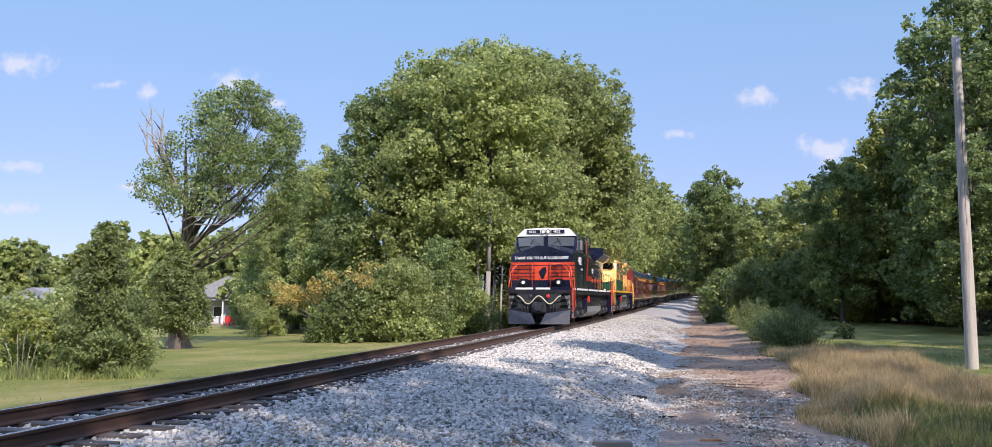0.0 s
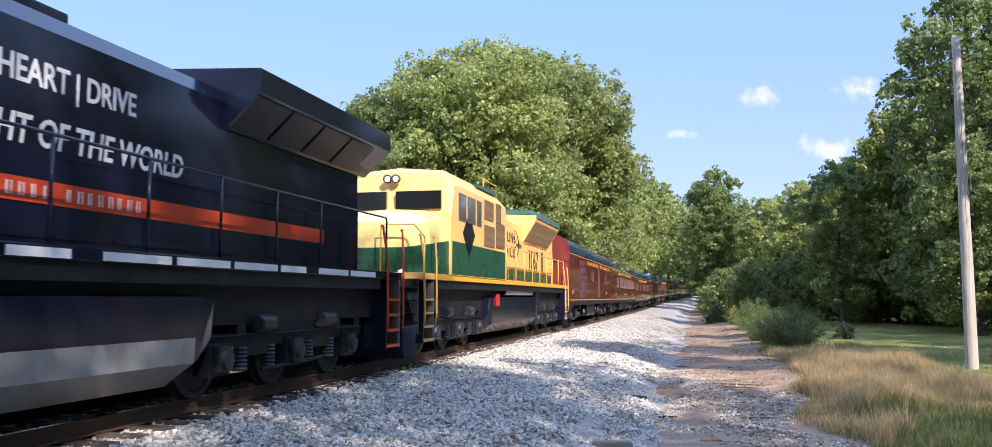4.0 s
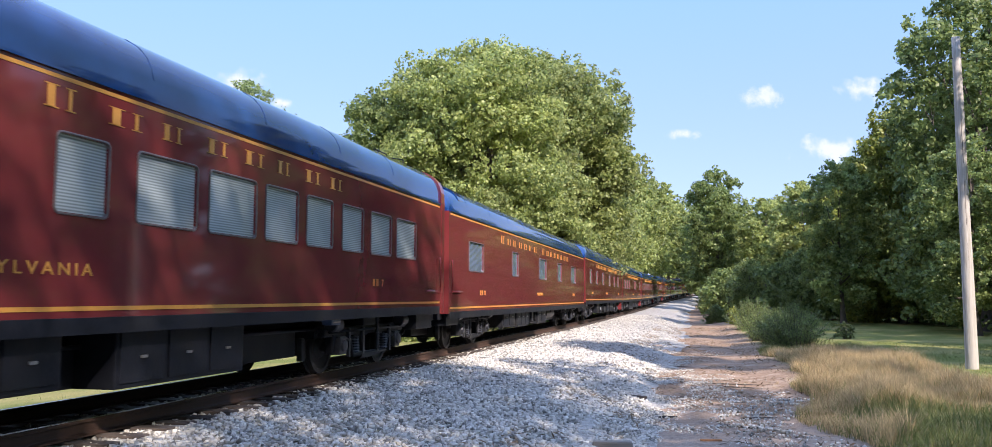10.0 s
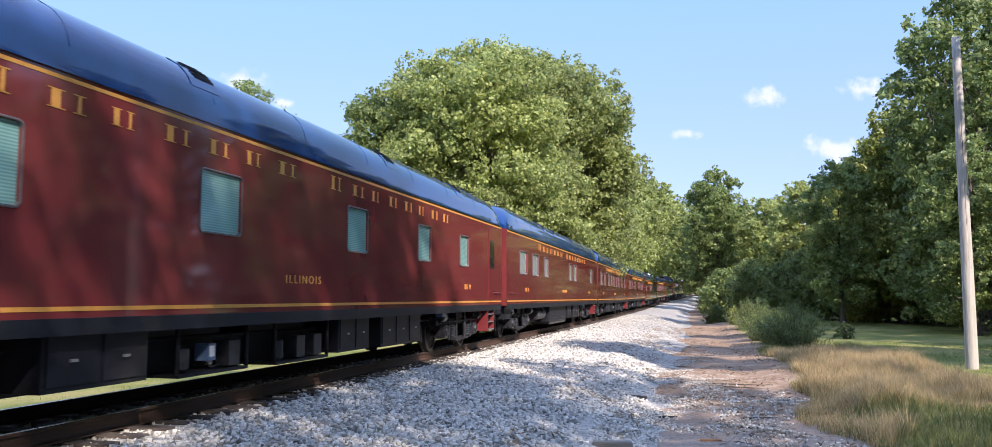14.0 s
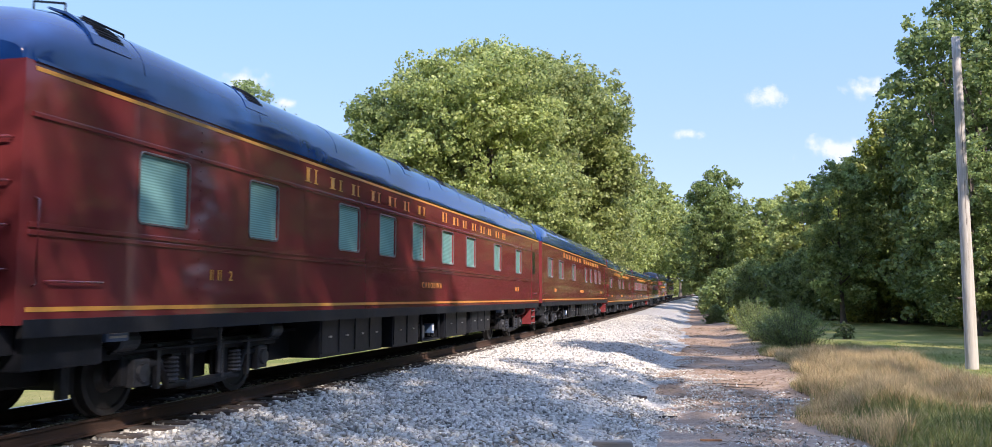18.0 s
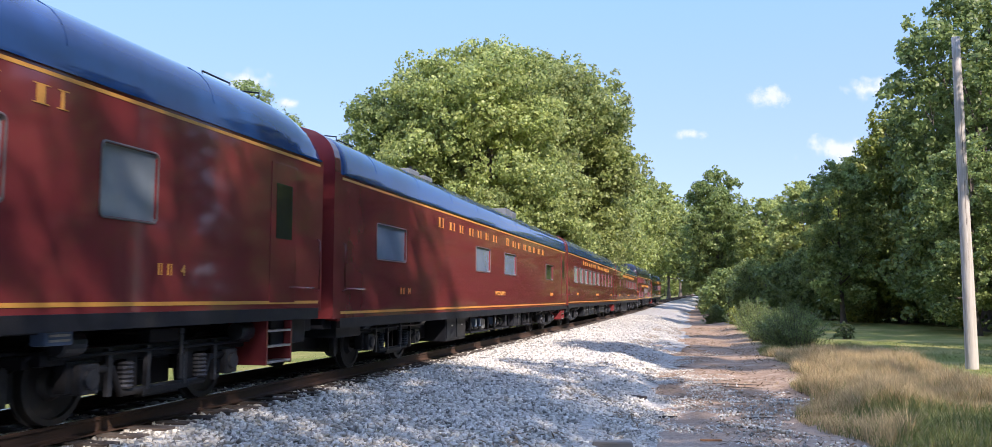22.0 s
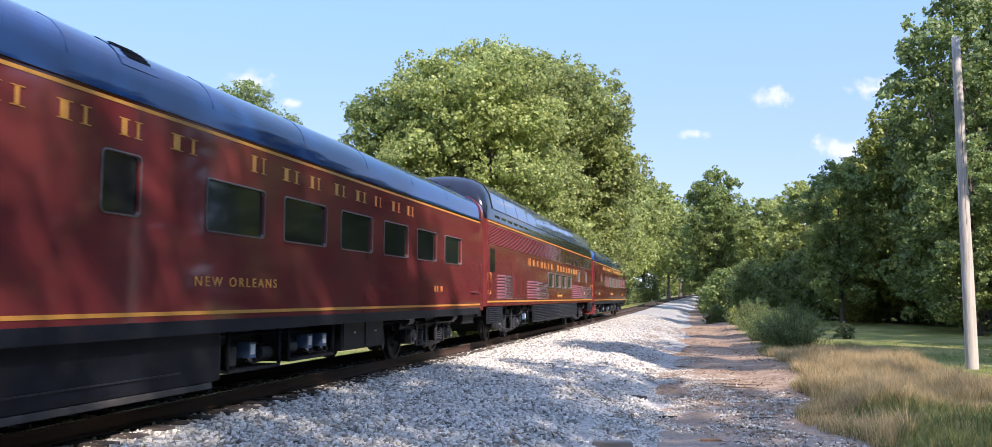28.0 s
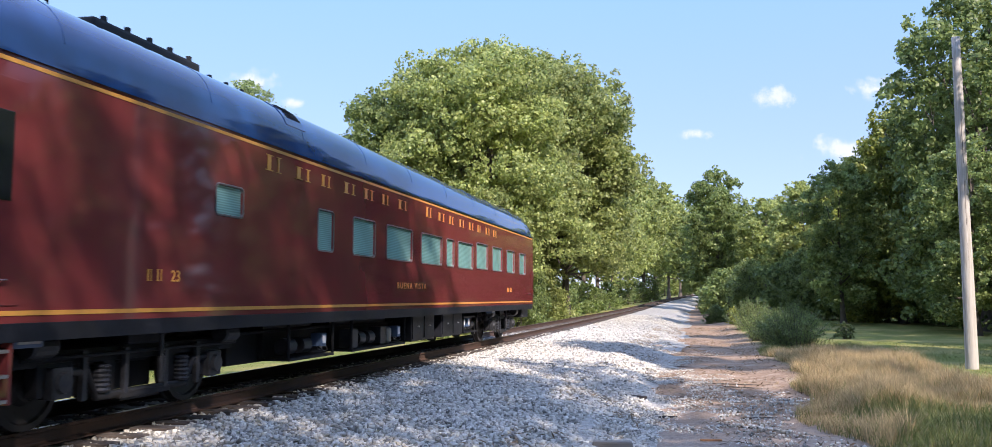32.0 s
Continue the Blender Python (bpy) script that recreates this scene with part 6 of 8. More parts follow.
    for s in (1, -1):
        for i in range(4):
            y0 = f + 15.9 + i * 1.1
            g = part("radiator_grille", boxes((-0.02, 0.02, y0, y0 + 1.0, -0.3, 0.3)), M_STEEL, wing)
            g.matrix_basis = pose(s * 1.27, 0, 3.96, 0, s * 47, 0)
        for i in range(10):
            y0 = f + 9.1 + i * 0.92
            part("hood_door", boxes((*sorted((s * 0.96, s * 0.972)), y0, y0 + 0.86, deck + 0.1, 2.0), bev=0.004), M_BLACK, car)
        for i in range(3):
            put("side_grille", shared("cab_louvre", lambda: louvre_bm(0.62, 0.55, 7), M_STEEL), car, s * 1.44, f + 5.95 + i * 1.0, 4.02, turn=0 if s > 0 else 180)
        bm = bmesh.new()
        pipe(bm, [(s * 1.42, f + 5.65, 4.2), (s * 1.5, f + 5.65, 4.72), (s * 1.5, f + 8.6, 4.72), (s * 1.5, f + 8.9, 4.5), (s * 1.2, f + 9.5, 3.6)], 0.018)
        for i in range(4):
            rod(bm, (s * 1.5, f + 6.2 + i * 0.75, 3.6), (s * 1.5, f + 6.2 + i * 0.75, 4.72), 0.015)
        part("roof_rail", bm, M_BLACK, car)
    part("exhaust_outlet", boxes((-0.4, 0.4, f + 12.6, f + 13.5, 4.38, 4.62), bev=0.03), M_STEEL, car)
    part("horn", lathe(bmesh.new(), [(0, 0.03), (0.25, 0.04), (0.4, 0.10)], 12, 0.3, f + 4.2, 4.95, "y"), M_STEEL, car)
    for y in (-L / 2 + 4.6, L / 2 - 4.6):
        loco_truck(car, y, M_UNDER)
    return car


M_HOSE = surf("pale_hose_rubber", (0.52, 0.48, 0.33), (0.42, 0.38, 0.26), 6, 0.6)
M_GRILLE = surf("dusty_brown_grille", (0.20, 0.125, 0.06), (0.10, 0.065, 0.035), 9, 0.6, 0, 0.2, 60, stretch=(1, 6, 1))


def yellow_loco():
    L = 22.6
    car = tagged(new("diesel_locomotive"), "yellow and dark green diesel locomotive with black lettering", "locomotive", "locomotives of the train")
    f = -L / 2
    deck = 1.90
    loco_base(car, L, deck, M_YELLOW, M_BLACK, (-4.0, 3.85, 0.28))
    bm = bmesh.new()
    loft(bm, [(f + 1.4, sym([(0.85, deck), (0.85, 2.95), (0.4, 3.1), (0.0, 3.1)])), (f + 1.9, sym([(1.32, deck), (1.32, 3.15), (0.8, 3.35), (0.0, 3.40)])), (f + 2.9, sym([(1.5, deck), (1.5, 3.25), (0.9, 3.5), (0.0, 3.55)]))])
    part("nose", bm, M_LEMON, car, "pale yellow sloped nose")
    bm = bmesh.new()
    loft(bm, [(f + 1.392, sym([(0.86, deck), (0.86, 2.5), (0.4, 2.5), (0.0, 2.5)])), (f + 1.9, sym([(1.328, deck), (1.328, 2.6), (0.8, 2.6), (0.0, 2.6)])), (f + 2.9, sym([(1.508, deck), (1.508, 2.74), (0.9, 2.74), (0.0, 2.74)]))])
    part("nose_band", bm, M_GREEN, car, "dark green lower nose")
    for s in (1, -1):
        part("nose_handrail", pipe(bmesh.new(), [(s * 0.4, f + 1.1, deck), (s * 0.4, f + 1.1, deck + 1.1), (s * 1.2, f + 1.1, deck + 1.1), (s * 1.48, f + 1.0, deck + 0.8), (s * 1.5, f + 0.9, deck - 0.4)], 0.022), M_RAILY, car)
    bm = bmesh.new()
    loft(bm, [(f + 2.85, sym([(1.55, deck), (1.55, 3.3), (1.5, 3.4), (0.0, 3.45)])), (f + 3.1, sym([(1.55, deck), (1.55, 4.1), (1.2, 4.42), (0.0, 4.5)])), (f + 3.4, sym([(1.55, deck), (1.55, 4.15), (1.2, 4.55), (0.0, 4.65)])), (f + 6.2, sym([(1.55, deck), (1.55, 4.15), (1.2, 4.55), (0.0, 4.65)]))])
    part("cab", bm, M_YELLOW, car)
    for s in (1, -1):
        part("windscreen", boxes((*sorted((s * 0.12, s * 1.3)), f + 2.80, f + 2.90, 3.52, 3.98), bev=0.01), M_DARKGLASS, car)
        for a, b in ((3.5, 4.2), (4.35, 5.15), (5.3, 5.8)):
            sw = part("cab_window", boxes((*sorted((s * 1.55, s * 1.566)), f + a, f + b, 3.3, 4.0), bev=0.004), M_FRAME, car)
            part("pane", boxes((*sorted((s * 1.566, s * 1.572)), f + a + 0.05, f + b - 0.05, 3.35, 3.95)), M_GREYGLASS, sw)
        headlight(car, s * 0.11, f + 2.9, 4.3, 0.085)
        headlight(car, s * 0.85, f + 1.3, 1.9, 0.1)
        # green lower band
        part("green_band", boxes((*sorted((s * 1.55, s * 1.557)), f + 2.95, f + 8.8, deck + 0.02, 2.74)), M_GREEN, car)
        part("yellow_sill", boxes((*sorted((s * 1.52, s * 1.528)), f + 1.6, L / 2 - 1.5, deck - 0.13, deck - 0.01)), M_SILL, car, "bright yellow sill stripe")
        part("emblem", loft(bmesh.new(), [(f + 3.9, [(s * 1.557, 3.0), (s * 1.562, 3.0), (s * 1.562, 3.01), (s * 1.557, 3.01)]), (f + 4.5, [(s * 1.557, 2.4), (s * 1.562, 2.4), (s * 1.562, 3.6), (s * 1.557, 3.6)]), (f + 5.1, [(s * 1.557, 3.0), (s * 1.562, 3.0), (s * 1.562, 3.01), (s * 1.557, 3.01)])]), M_BLACK, car, "black diamond emblem")
        handrail(car, M_RAILY, f + 9.4, L / 2 - 1.4, deck, 7, s)
        steps(car, f + 1.25, s, M_RAILY)
        steps(car, L / 2 - 1.0, s, M_RAILY)
        spell("BEE LINE", 0.53, car, f + 10.4 if s > 0 else f + 12.9, 3.30, s * 0.972, M_BLACK, left=s < 0, squeeze=1.06, spacing=1.22, bold=0.006)
        spell("SERVICE", 0.53, car, f + 10.4 if s > 0 else f + 12.8, 2.78, s * 0.972, M_BLACK, left=s < 0, squeeze=1.08, spacing=1.25, bold=0.006)
        spell("1067", 1.03, car, f + 15.42 if s > 0 else f + 17.3, 2.48, s * 0.972, M_BLACK, left=s < 0, squeeze=1.03, bold=0.016)
        # bees: wings as rings, body as a diamond
        for y in (f + 9.6, f + 13.5):
            bm = bmesh.new()
            for dz, dy in ((0.25, -0.32), (-0.25, -0.32)):
                pts = [(s * 0.975, y + dy + 0.36 * math.cos(t), 3.26 + dz + 0.21 * math.sin(t) + (0.12 if dz < 0 else -0.12) * math.cos(t)) for t in np.linspace(0, 2 * math.pi, 15)]
                pipe(bm, pts, 0.016, 5)
            for y1, y2 in ((y - 0.05, y + 0.35),):
                q = [bm.verts.new((s * 0.978, a, b)) for a, b in ((y1, 3.26), ((y1 + y2) / 2, 3.02), (y2, 3.26), ((y1 + y2) / 2, 3.50))]
                bm.faces.new(q)
            lathe(bm, [(0, 0.02), (0.02, 0.10), (0.03, 0.02)], 10, s * 0.962, y + 0.52, 3.26, "x")
            part("bee_emblem", bm, M_BLACK, car, "black outline insect emblem")
    part("equipment_cab", loft(bmesh.new(), [(f + 6.1, sym([(1.55, deck), (1.55, 4.15), (1.2, 4.52), (0.0, 4.62)])), (f + 8.9, sym([(1.55, deck), (1.55, 4.15), (1.2, 4.52), (0.0, 4.62)]))]), M_YELLOW, car)
    part("hood", loft(bmesh.new(), [(f + 8.8, sym([(0.97, deck), (0.97, 4.02), (0.75, 4.24), (0.0, 4.30)])), (L / 2 - 1.5, sym([(0.97, deck), (0.97, 4.02), (0.75, 4.24), (0.0, 4.30)]))]), M_YELLOW, car)
    wing = part("radiator", loft(bmesh.new(), [(f + 14.3, sym([(0.98, 3.40), (1.50, 4.24), (1.50, 4.44), (0.0, 4.50)])), (f + 19.6, sym([(0.98, 3.40), (1.50, 4.24), (1.50, 4.44), (0.0, 4.50)]))]), M_YELLOW, car, "flared yellow radiator housing")
    part("radiator_roof", loft(bmesh.new(), [(f + 14.45, sym([(1.54, 4.34), (1.52, 4.44), (1.2, 4.52), (0.0, 4.54)])), (f + 15.1, sym([(1.55, 4.34), (1.52, 4.56), (1.2, 4.72), (0.0, 4.76)])), (f + 19.7, sym([(1.55, 4.34), (1.52, 4.56), (1.2, 4.72), (0.0, 4.76)]))]), M_GREEN, car, "dark green radiator cap")
    for s in (1, -1):
        for i in range(3):
            g = part("radiator_grille", boxes((-0.012, 0.012, 0, 1.58, -0.42, 0.42)), M_GRILLE, wing, "dusty brown intake grille")
            g.matrix_basis = pose(s * 1.255, f + 14.42 + i * 1.68, 3.83, 0, s * 31.5, 0)
            for j in range(17):
                put("slat", shared("radiator_slat", lambda: boxes((0.010, 0.026, -0.012, 0.012, -0.40, 0.40)), M_GRILLE), g, 0 if s > 0 else -0.036, 0.06 + j * 0.09, 0)
        for i in range(12):
            y0 = f + 9.0 + i * 0.98
            part("hood_door", boxes((*sorted((s * 0.97, s * 0.984)), y0, y0 + 0.90, deck + 0.06, 2.36), bev=0.006), M_GREEN, car)
            part("door_latch", boxes((*sorted((s * 0.984, s * 1.0)), y0 + 0.42, y0 + 0.48, 2.0, 2.1)), M_STEEL, car)
        for nm, w, h, yc, zc in (("a", 0.58, 0.31, 6.76, 3.10), ("b", 0.56, 0.385, 8.12, 3.21), ("c", 0.32, 0.30, 7.88, 3.86), ("d", 0.5, 0.28, 6.7, 3.84)):
            gr = put("side_grille", shared("brown_grille" + nm, lambda: boxes((0, 0.012, -w, w, -h, h), bev=0.006), M_GRILLE), car, s * 1.55, f + yc, zc, "brown slatted side grille", turn=0 if s > 0 else 180)
            n = int(w * 2 / 0.10)
            for i in range(n):
                put("slat", shared("grille_slat" + nm, lambda: boxes((0.010, 0.032, -0.014, 0.014, -h + 0.03, h - 0.03)), M_GRILLE), gr, 0, -w + (i + 0.5) * 2 * w / n, 0)
        part("green_roof_edge", boxes((*sorted((s * 1.0, s * 1.30)), f + 6.3, f + 8.7, 4.50, 4.60)), M_GREEN, car)
        part("roof_rail", pipe(bmesh.new(), [(s * 1.25, f + 7.2, 4.5), (s * 1.25, f + 7.2, 4.85), (s * 1.25, f + 8.8, 4.85), (s * 1.25, f + 8.8, 4.4)], 0.02), M_RAILY, car)
        part("battery_box", boxes((*sorted((s * 1.0, s * 1.40)), L / 2 - 7.9, L / 2 - 6.9, 1.02, 1.76), bev=0.02), M_BLACK, car)
        part("air_reservoir", cylinder_bm(0.19, 4.6), M_BLACK, car).matrix_basis = pose(s * 1.25, -1.8, 1.56)
        put("side_grille", shared("brown_grille_tall", lambda: boxes((0, 0.02, -0.25, 0.25, -0.4, 0.4), bev=0.01), M_GRILLE), car, s * 0.97, f + 18.4, 2.85, turn=0 if s > 0 else 180)
    for s in (1, -1):
        # Black sheet stands in for the shaded hollow behind the lattice.
        lat = part("lattice_panel", boxes((*sorted((s * 0.97, s * 0.976)), f + 19.85, f + 21.02, 2.36, 3.34)), M_UNDER, car, "lattice over a black backing sheet in the hood side")
        for i in range(8):
            y0 = f + 19.85 + i * 1.11 / 7
            part("lattice_bar", boxes((*sorted((s * 0.974, s * 0.99)), y0, y0 + 0.06, 2.36, 3.34)), M_YELLOW, lat)
        for i in range(5):
            z0 = 2.33 + i * 0.245
            part("lattice_bar", boxes((*sorted((s * 0.976, s * 0.993)), f + 19.83, f + 21.04, z0, z0 + 0.07)), M_YELLOW, lat)
        for y0 in (10.2, 13.1, 14.5, 17.6):
            part("door_seam", boxes((*sorted((s * 0.97, s * 0.977)), f + y0, f + y0 + 0.05, deck + 0.5, 3.95 if y0 < 14 else 3.38), bev=0.002), M_YELLOW, car)
        for i in range(14):
            part("hood_latch", boxes((*sorted((s * 0.97, s * 0.995)), f + 9.3 + i * 0.86, f + 9.36 + i * 0.86, 3.58 if i < 6 else 3.30, 3.68 if i < 6 else 3.40), bev=0.006), M_YELLOW, car)
    part("exhaust_outlet", boxes((-0.4, 0.4, f + 12.2, f + 13.2, 4.2, 4.40), bev=0.03), M_STEEL, car)
    for y in (-L / 2 + 4.6, L / 2 - 4.6):
        loco_truck(car, y, M_UNDER)
    return car


M_LEMON = surf("pale_yellow_nose_paint", (0.88, 0.70, 0.26), (0.82, 0.64, 0.22), 1.4, 0.3, 0, 0.02, 4)
M_SILL = surf("bright_yellow_sill_paint", (0.78, 0.42, 0.03), (0.66, 0.34, 0.025), 4, 0.4)
M_RAILY = surf("yellow_rail_paint", (0.75, 0.42, 0.10), (0.6, 0.33, 0.08), 6, 0.45)
car = black_loco()
TRAIN.append((car, -66.96 + 22.3 / 2))
car = yellow_loco()
TRAIN.append((car, -44.66 + 22.6 / 2))


# ---- trees and undergrowth ----
def leaf_mesh(name, pos, out, size, mat, rng, droop=0.0, fold=0.22, slim=0.78):
    """Folded leaf blades at pos, facing about out."""
    n = len(pos)
    nr = out + rng.normal(0, 0.92, (n, 3))
    nr[:, 2] += 0.25
    nr /= np.linalg.norm(nr, axis=1, keepdims=True) + 1e-9
    t = rng.normal(0, 1, (n, 3))
    t[:, 2] -= droop
    t -= nr * (t * nr).sum(1, keepdims=True)
    t /= np.linalg.norm(t, axis=1, keepdims=True) + 1e-9
    b = np.cross(nr, t)
    s = (size * rng.uniform(0.6, 1.35, n))[:, None]
    v = np.stack([pos - t * s * 0.5, pos - b * s * 0.5 * slim + nr * s * fold * 0.4, pos + t * s * 0.5, pos + b * s * 0.5 * slim + nr * s * fold * 0.4], 1).reshape(-1, 3)
    k = np.arange(n)[:, None] * 4
    f = np.concatenate([k + np.array([0, 2, 1]), k + np.array([0, 3, 2])], 1).reshape(-1, 3)
    return fast_mesh(name, v, f, mat)


def on_lobes(lobes, n, rng, shell=0.66, tuft=0.22):
    """Points in twig tufts on and just inside a set of lobes (x, y, z, rx, ry, rz), with their outward ways."""
    w = np.array([(l[3] * l[4] + l[3] * l[5] + l[4] * l[5]) for l in lobes])
    k = max(8, n // 17)
    L = np.array(lobes)[rng.choice(len(lobes), k, p=w / w.sum())]
    d = rng.normal(0, 1, (k, 3))
    d /= np.linalg.norm(d, axis=1, keepdims=True)
    r = shell + (1.16 - shell) * rng.random(k) ** 0.8
    heart = L[:, :3] + d * L[:, 3:6] * r[:, None]
    pick = rng.integers(0, k, n)
    wide = tuft * np.minimum(1.0, L[pick, 3:4] / 0.9)
    q = rng.normal(0, 1, (n, 3))
    q *= (1.9 * rng.random(n) ** 0.4 / np.linalg.norm(q, axis=1))[:, None]
    return heart[pick] + q * wide * np.array([1, 1, 0.75]), d[pick]


def lobes_in(cx, cy, z0, z1, rx, ry, k, rng, form="round", small=0.24):
    """Foliage lobes filling an envelope: round, dome or cone."""
    out = []
    h = z1 - z0
    for i in range(k):
        t = (i + 0.5) / k
        u = 0.04 + 0.96 * t
        if form == "cone":
            w = (1 - u) ** 0.8 * 0.95 + 0.06
        elif form == "dome":
            w = math.sqrt(max(0.02, 1 - u ** 2.4))
        else:
            w = math.sqrt(max(0.02, 1 - abs(2 * u - 0.85) ** 2.3 / 1.35))
        a = i * 2.399963 + rng.uniform(-0.5, 0.5)
        w *= 1.0 + 0.42 * noise.noise((math.cos(a) * 1.5 + cx, math.sin(a) * 1.5 + cy, u * 3.2 + k))
        q = math.sqrt(rng.uniform(0.12, 1.0)) * w * (1 - small * 0.7)
        s = small * rng.uniform(0.7, 1.35) * (0.6 + 0.5 * w)
        out.append((cx + math.cos(a) * q * rx, cy + math.sin(a) * q * ry, z0 + u * h * (1 - small * 0.3) + rng.uniform(-0.03, 0.03) * h, s * rx, s * ry, s * (rx + ry) * 0.5 * rng.uniform(0.65, 0.95)))
    return out


def limbs(name, base_r, top, lobes, rng, mat, k=14, lean=(0, 0)):
    """A tapered trunk with a flared foot and limbs that reach into the lobes."""
    bm = bmesh.new()
    path = []
    for i in range(9):
        t = i / 8
        path.append(Vector((lean[0] * t + 0.12 * top * 0.1 * math.sin(3 * t + rng.uniform(-0.2, 0.2)), lean[1] * t + 0.1 * top * 0.08 * math.sin(2.3 * t), -0.25 + t * top)))
    seg = 9
    rings = []
    for i, p in enumerate(path):
        t = i / 8
        r = base_r * ((1 - t) ** 0.9 * 0.85 + 0.1 + 0.75 * math.exp(-t * top / 0.35 / (1 + base_r)) )
        rings.append([bm.verts.new(p + Vector((math.cos(a) * r * (1 + 0.12 * math.sin(3 * a + i)), math.sin(a) * r * (1 + 0.12 * math.cos(2 * a)), 0))) for a in (2 * math.pi * q / seg for q in range(seg))])
    for a, b in zip(rings, rings[1:]):
        for q in range(seg):
            bm.faces.new((a[q], a[(q + 1) % seg], b[(q + 1) % seg], b[q])).smooth = True
    pick = rng.permutation(len(lobes))[:k]
    for j in pick:
        end = Vector(lobes[j][:3])
        t = min(0.95, max(0.25, (end.z / top) * 0.55))
        i = int(t * 8)
        start = path[i].lerp(path[min(i + 1, 8)], t * 8 - i)
        mid = start.lerp(end, 0.5) + Vector((rng.uniform(-0.4, 0.4), rng.uniform(-0.4, 0.4), -0.06 * (end - start).length))
        r = base_r * 0.36 * (1 - t * 0.6)
        rod(bm, start, mid, r, r * 0.62, 6, False)
        rod(bm, mid, end, r * 0.62, r * 0.16, 6, False)
        for _ in range(2):
            tip = end + Vector((rng.uniform(-1, 1) * lobes[j][3], rng.uniform(-1, 1) * lobes[j][4], rng.uniform(-0.2, 1) * lobes[j][5]))
            rod(bm, mid.lerp(end, 0.5), tip, r * 0.3, r * 0.08, 5, False)
    me = bpy.data.meshes.new(name)
    bm.to_mesh(me)
    bm.free()
    me.materials.append(mat)
    return me


def tree(x, y, h, rx, ry, leaves, label, seed, form="round", low=0.16, size=0.26, mat=None, bark=None, lobes_n=46, small=0.24, trunk=0.28, name="tree", group="", category="tree", limbs_n=14, shift=(0, 0), leaf=0.78):
    rng = np.random.default_rng(seed)
    z = ground_z(x, y)
    root = tagged(new(name), label, category, group)
    root.matrix_basis = pose(x, y, z)
    lobes = lobes_in(shift[0], shift[1], h * low, h, rx, ry, lobes_n, rng, form, small)
    part("trunk", limbs("trunk", trunk, h * 0.8, lobes, rng, bark or M_BARK, limbs_n), None, root)
    p, d = on_lobes(lobes, leaves, rng)
    part("crown", leaf_mesh("crown", p, d, np.full(leaves, size), mat or M_LEAF, rng, slim=leaf), None, root)
    return root


def again(ob, x, y, turn, scale=1.0, label=""):
    k = copy_thing(ob, pose(x, y, ground_z(x, y) - 0.05, 0, 0, turn) @ Matrix.Diagonal((scale, scale, scale, 1)))
    if label:
        k["label"] = label
    return k


def bush(x, y, h, r, leaves, label, seed, mat=None, size=0.13, name="bush", form="dome", lobes_n=18, group="", leaf=0.78):
    return tree(x, y, h, r, r, leaves, label, seed, form, 0.03, size, mat, None, int(lobes_n * 1.7), 0.26, 0.05 + 0.02 * h, name, group, "bush", 8, leaf=leaf)


def spot(px, depth):
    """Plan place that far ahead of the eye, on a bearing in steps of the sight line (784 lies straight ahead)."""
    k = (px - 784) / 1340.8 * depth
    a = radians(YAW)
    return CAM_X + k * math.cos(a) - depth * math.sin(a), depth * math.cos(a) + k * math.sin(a)


# The tall wood left of the line.
WOOD = "tall broadleaf tree with a dense green crown beside the line"
G1 = "trees in the wood left of the line"
oak1 = tree(*spot(768, 58), 20.4, 6.6, 6.0, 100000, WOOD, 11, "round", 0.20, 0.225, M_LEAF, None, 140, 0.195, 0.34, group=G1, limbs_n=22)
big = tree(*spot(850, 74), 24.0, 8.6, 8.0, 95000, WOOD, 12, "round", 0.24, 0.265, M_LEAF, None, 150, 0.19, 0.40, group=G1, limbs_n=24)
oak3 = tree(*spot(676, 60), 20.4, 5.4, 5.6, 64000, WOOD, 13, "dome", 0.05, 0.225, M_LEAF, None, 140, 0.19, 0.3, group=G1, limbs_n=18)
oak4 = tree(*spot(592, 63), 19.0, 4.6, 5.0, 50000, WOOD, 14, "dome", 0.05, 0.22, M_LEAFM, None, 64, 0.25, 0.28, group=G1)
oak5 = tree(*spot(520, 66), 14.4, 3.8, 4.6, 44000, WOOD, 15, "dome", 0.04, 0.20, M_LEAF, None, 58, 0.26, 0.26, group=G1)
again(oak5, *spot(470, 76), 100, 1.05)
again(oak4, *spot(432, 114), 200, 0.9)
again(oak5, *spot(350, 122), 20, 0.9)
again(oak5, *spot(296, 116), 320, 0.9)
again(oak1, *spot(896, 68), 130, 1.04)
again(oak1, *spot(716, 66), 250, 1.0)
farbig = tree(line_x(116) - 7.8, 116, 23.4, 7.8, 7.2, 26000, WOOD, 16, "round", 0.22, 0.42, M_LEAF, None, 90, 0.23, 0.38, group=G1)
faroak = tree(*spot(130, 150), 11.8, 4.2, 4.6, 5000, "distant broadleaf tree in a hazy tree line", 17, "dome", 0.03, 0.60, M_LEAF, None, 44, 0.26, 0.26, group="distant tree line")
for off, y, s, turn in ((-7.6, 99, 0.98, 40), (-7.8, 134, 0.92, 210), (-8.2, 156, 0.92, 300), (-7.6, 182, 1.12, 80), (-7.2, 212, 1.25, 20), (-6.8, 246, 1.3, 160), (-6.6, 288, 1.35, 250), (-6.4, 335, 1.35, 30), (-6.4, 395, 1.4, 100), (-6.4, 460, 1.4, 10), (-6.4, 540, 1.4, 200)):
    again(farbig, line_x(y) + off, y, turn, s * 1.1)
